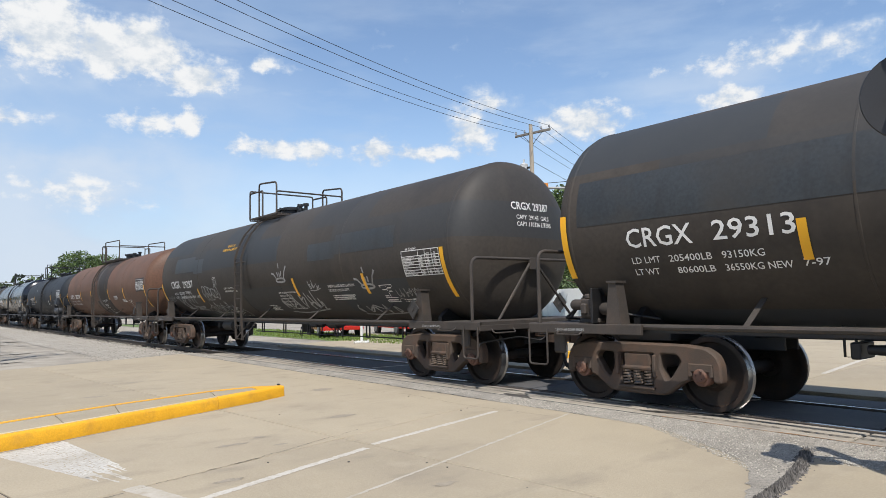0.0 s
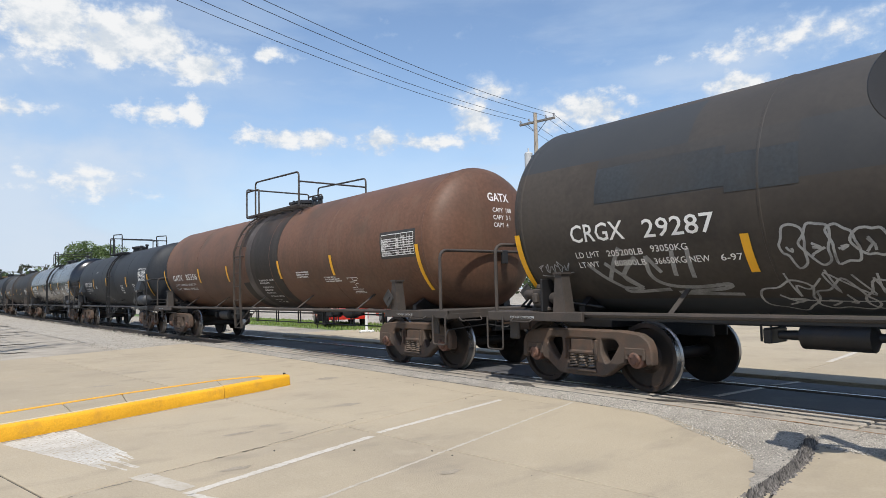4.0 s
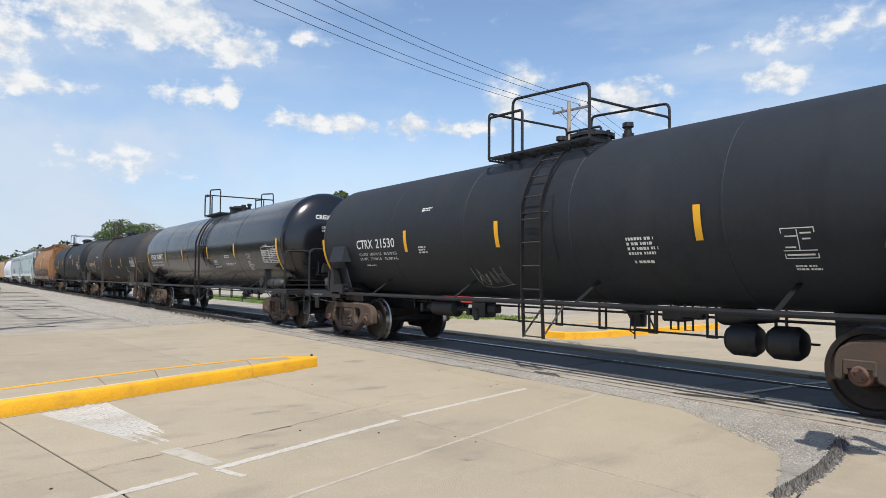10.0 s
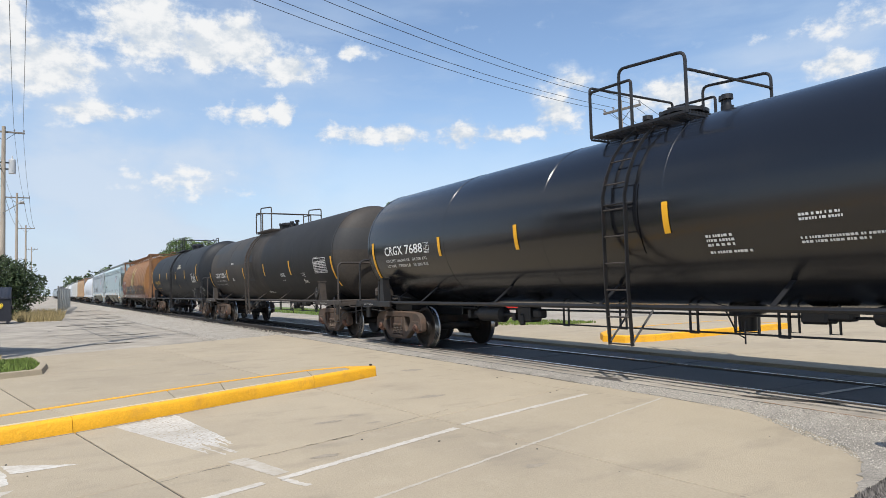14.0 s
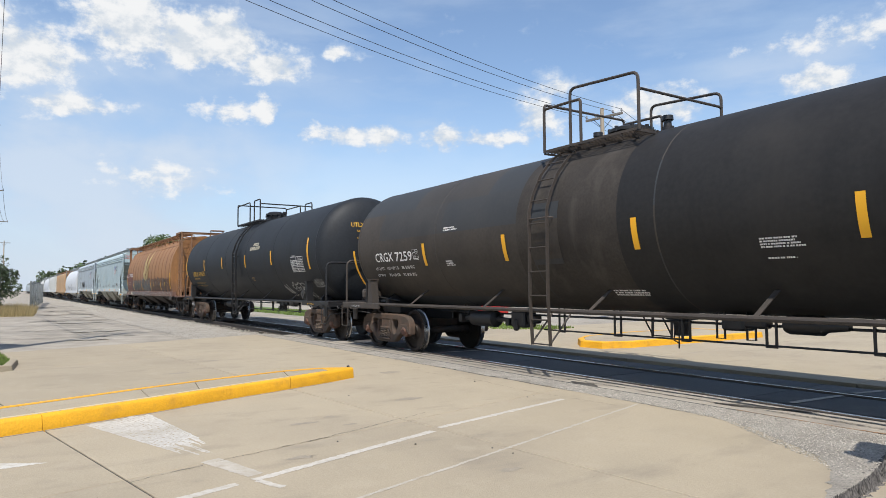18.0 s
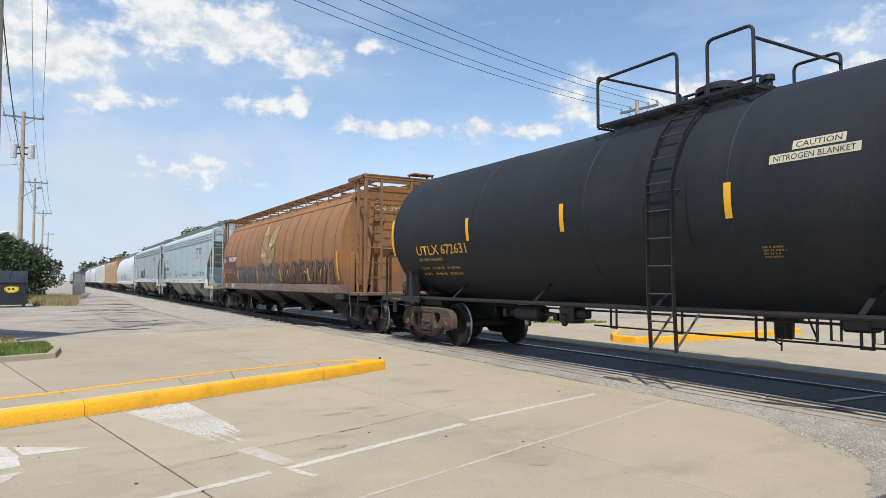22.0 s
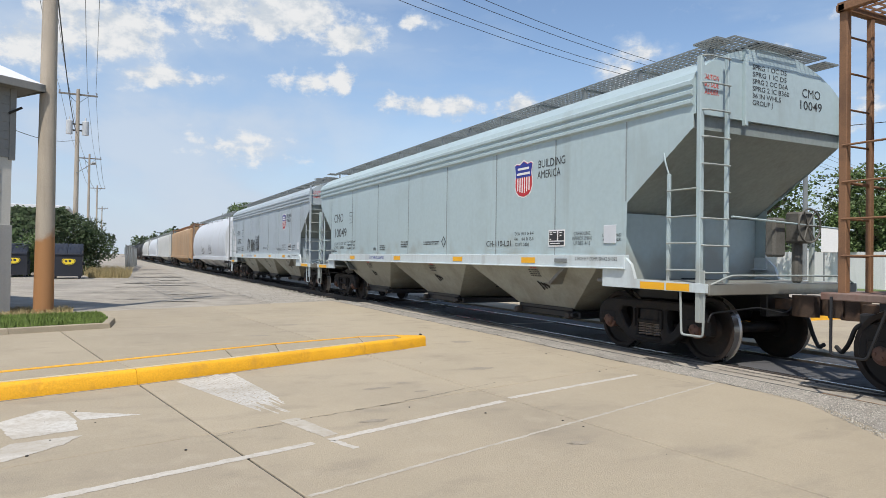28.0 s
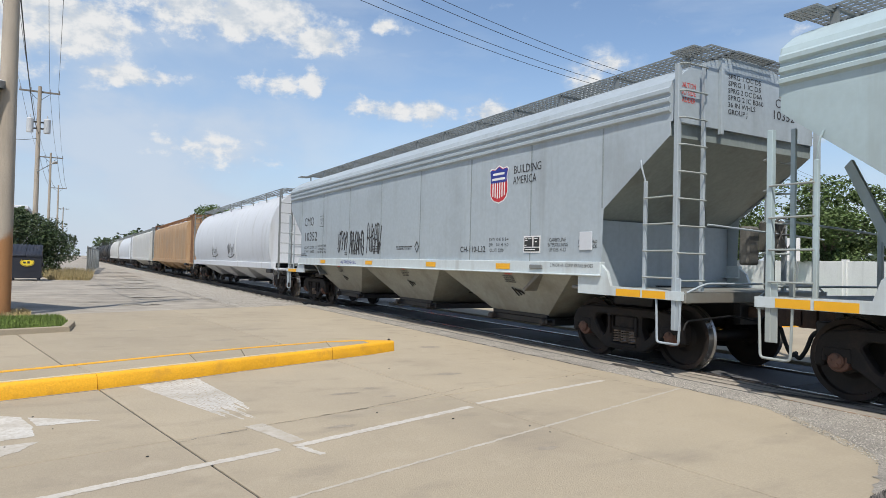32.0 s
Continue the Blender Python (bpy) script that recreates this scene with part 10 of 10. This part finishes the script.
def car_body(name, label, paint, m):
    c = thing(name, label, "car", "cars past the track", m=m)
    side = [(-2.2, 0.32), (-2.25, 0.62), (-2.1, 0.85), (-1.5, 0.93), (-1.1, 0.97), (0.75, 0.98), (1.6, 0.88), (2.15, 0.72), (2.22, 0.45), (2.1, 0.30)]
    bm = bmesh.new()
    sections = []
    for y, k in ((-0.88, 0.96), (-0.80, 1.0), (0.80, 1.0), (0.88, 0.96)):
        sections.append([(x * (1.0 if abs(y) < 0.85 else 0.985), y, 0.3 + (z - 0.3) * k) for x, z in side])
    loft(bm, sections)
    part("body", to_mesh(bm, "body", 40), paint, c)
    bm = bmesh.new()
    loft(bm, [[(-1.55, -0.80, 0.92), (0.85, -0.80, 0.95), (0.85, 0.80, 0.95), (-1.55, 0.80, 0.92)], [(-1.0, -0.62, 1.40), (0.1, -0.62, 1.42), (0.1, 0.62, 1.42), (-1.0, 0.62, 1.40)]])
    part("cabin_glass", bm, M["car_glass"], c, "dark car windows")
    part("roof", boxes((-1.05, 0.12, -0.63, 0.63, 1.395, 1.435), bevel=0.015), paint, c)
    for s in (-1, 1):
        part("pillar", bars(0.03, [(-0.42, s * 0.80, 0.95), (-0.42, s * 0.635, 1.40)], segs=5), paint, c)
    for x in (-1.38, 1.35):
        for s in (-1, 1):
            bm = bmesh.new()
            revolve(bm, [(-0.1, 0.0), (-0.1, 0.26), (-0.08, 0.32), (0.08, 0.32), (0.1, 0.26), (0.1, 0.0)], "y", 20, (x, s * 0.80, 0.30))
            wh = part("wheel", fix(bm), M["rubber"], c)
            bm = bmesh.new()
            revolve(bm, [(0.0, 0.20), (0.02 * s, 0.19), (0.025 * s, 0.0)], "y", 14, (x, s * 0.895, 0.30))
            part("rim", fix(bm), M["galvanised"], wh)
    for s in (-1, 1):
        part("headlight", boxes((2.08, 2.18, s * 0.62 - 0.14, s * 0.62 + 0.14, 0.58, 0.70), bevel=0.02), M["car_lamp"], c)
        part("tail_light", boxes((-2.23, -2.12, s * 0.64 - 0.13, s * 0.64 + 0.13, 0.62, 0.76), bevel=0.02), M["letter_red"], c)
    return c


def signal_mast():
    s = thing("crossing_signal", "railroad crossing signal with round black backgrounds and red lamps", "crossing signal", m=pose(-1.02, 5.28, 0, 0, 0, 21))
    part("mast", bars(0.06, [(0, 0, -0.02), (0, 0, 3.4)]), M["galvanised"], s)
    bm = bmesh.new()
    revolve(bm, [(0.0, 0.0), (0.0, 0.17), (0.06, 0.16), (0.10, 0.09), (0.30, 0.075), (0.3, 0.0)], "z", 16)
    part("mast_base", fix(bm), M["galvanised"], s)
    part("lamp_arm", bars(0.03, [(-0.38, 0, 2.68), (0.38, 0, 2.68)]), M["black_steel"], s)
    for x in (-0.38, 0.38):
        bm = bmesh.new()
        revolve(bm, [(-0.10, 0.0), (-0.10, 0.10), (-0.12, 0.105), (-0.125, 0.30), (-0.115, 0.305), (-0.11, 0.12), (0.0, 0.10), (0.0, 0.0)], "y", 40, (x, 0, 2.68))
        lamp = part("lamp_background", fix(bm), M["signal_black"], s, "round black background plate")
        bm = bmesh.new()
        revolve(bm, [(-0.135, 0.0), (-0.130, 0.06), (-0.12, 0.10)], "y", 24, (x, 0, 2.68))
        part("lens", fix(bm), M["red_lens"], lamp, "glowing red lens")
        bm = bmesh.new()
        rings = []
        for k in range(13):
            a = radians(-20 + 220 * k / 12)
            rings.append((math.cos(a), math.sin(a)))
        for (c0, s0), (c1, s1) in zip(rings, rings[1:]):
            vs = [bm.verts.new((x + 0.115 * c0, -0.12, 2.68 + 0.115 * s0)), bm.verts.new((x + 0.115 * c1, -0.12, 2.68 + 0.115 * s1)), bm.verts.new((x + 0.125 * c1, -0.34, 2.67 + 0.125 * s1)), bm.verts.new((x + 0.125 * c0, -0.34, 2.67 + 0.125 * s0))]
            bm.faces.new(vs)
        bmesh.ops.remove_doubles(bm, verts=bm.verts, dist=0.001)
        bmesh.ops.solidify(bm, geom=bm.faces, thickness=0.006)
        part("hood", fix(bm), M["signal_black"], lamp)
    bm = bmesh.new()
    revolve(bm, [(-0.3, 0.09), (-0.28, 0.115), (-0.02, 0.12), (0.12, 0.10), (0.16, 0.0)], "y", 20, (-0.34, 0, 3.22))
    part("side_lamp", fix(bm), M["signal_black"], s, "black hooded side lamp")
    part("side_arm", bars(0.025, [(0, 0, 3.2), (-0.34, 0, 3.2)]), M["black_steel"], s)


TRAFFIC = []


def traffic():
    car_body("parked_car", "red car parked past the lawn", M["car_red"], pose(-26.2, 14.9, -0.02, 0, 0, 160))
    car_body("parked_car", "red car parked past the lawn", M["car_red"], pose(-24.6, 17.6, -0.02, 0, 0, 165))
    car_body("parked_car", "silver car parked far down the lot", M["car_silver"], pose(-72, -2.2, -0.02, 0, 0, 20))
    TRAFFIC.append((car_body("passing_car", "blue car driving along the cross street", M["car_blue"], pose(-16.5, 34.6, -0.01)), 12.6, -16.5, 34.6, 9.0, 0))
    TRAFFIC.append((car_body("passing_car", "dark red car driving along the cross street", M["car_maroon"], pose(-15.5, 32.4, -0.01)), 16.6, -15.0, 32.4, -8.0, 180))

ground()
pavement()
crossing()
rails()
gravel_strip()
island()
far_island()
road_paint()
verge()
poles_and_wires()
woods()
building_left()
lot_things()
signal_mast()
traffic()
tank_train()
far_train()


def motions():
    steps = [k * 0.5 for k in range(65)]
    for car in TRAIN:
        walk(car, [(t, pose(car["u"] + travel(t), YC, 0)) for t in steps])
        del car["u"]
    for car, t0, x0, y0, v, yaw in TRAFFIC:
        walk(car, [(t, pose(x0 + v * (t - t0), y0, -0.01, 0, 0, yaw)) for t in (0.0, 8.0, 16.0, 24.0, 32.0)])
    turns = [min(32.0, k * 4 / 30) for k in range(241)]
    for w, dx in car_spin:
        walk(w, [(t, Matrix.Translation((dx, 0, 0.457)) @ Matrix.Rotation((travel(t) + 80) / 0.457, 4, "Y")) for t in turns])


motions()
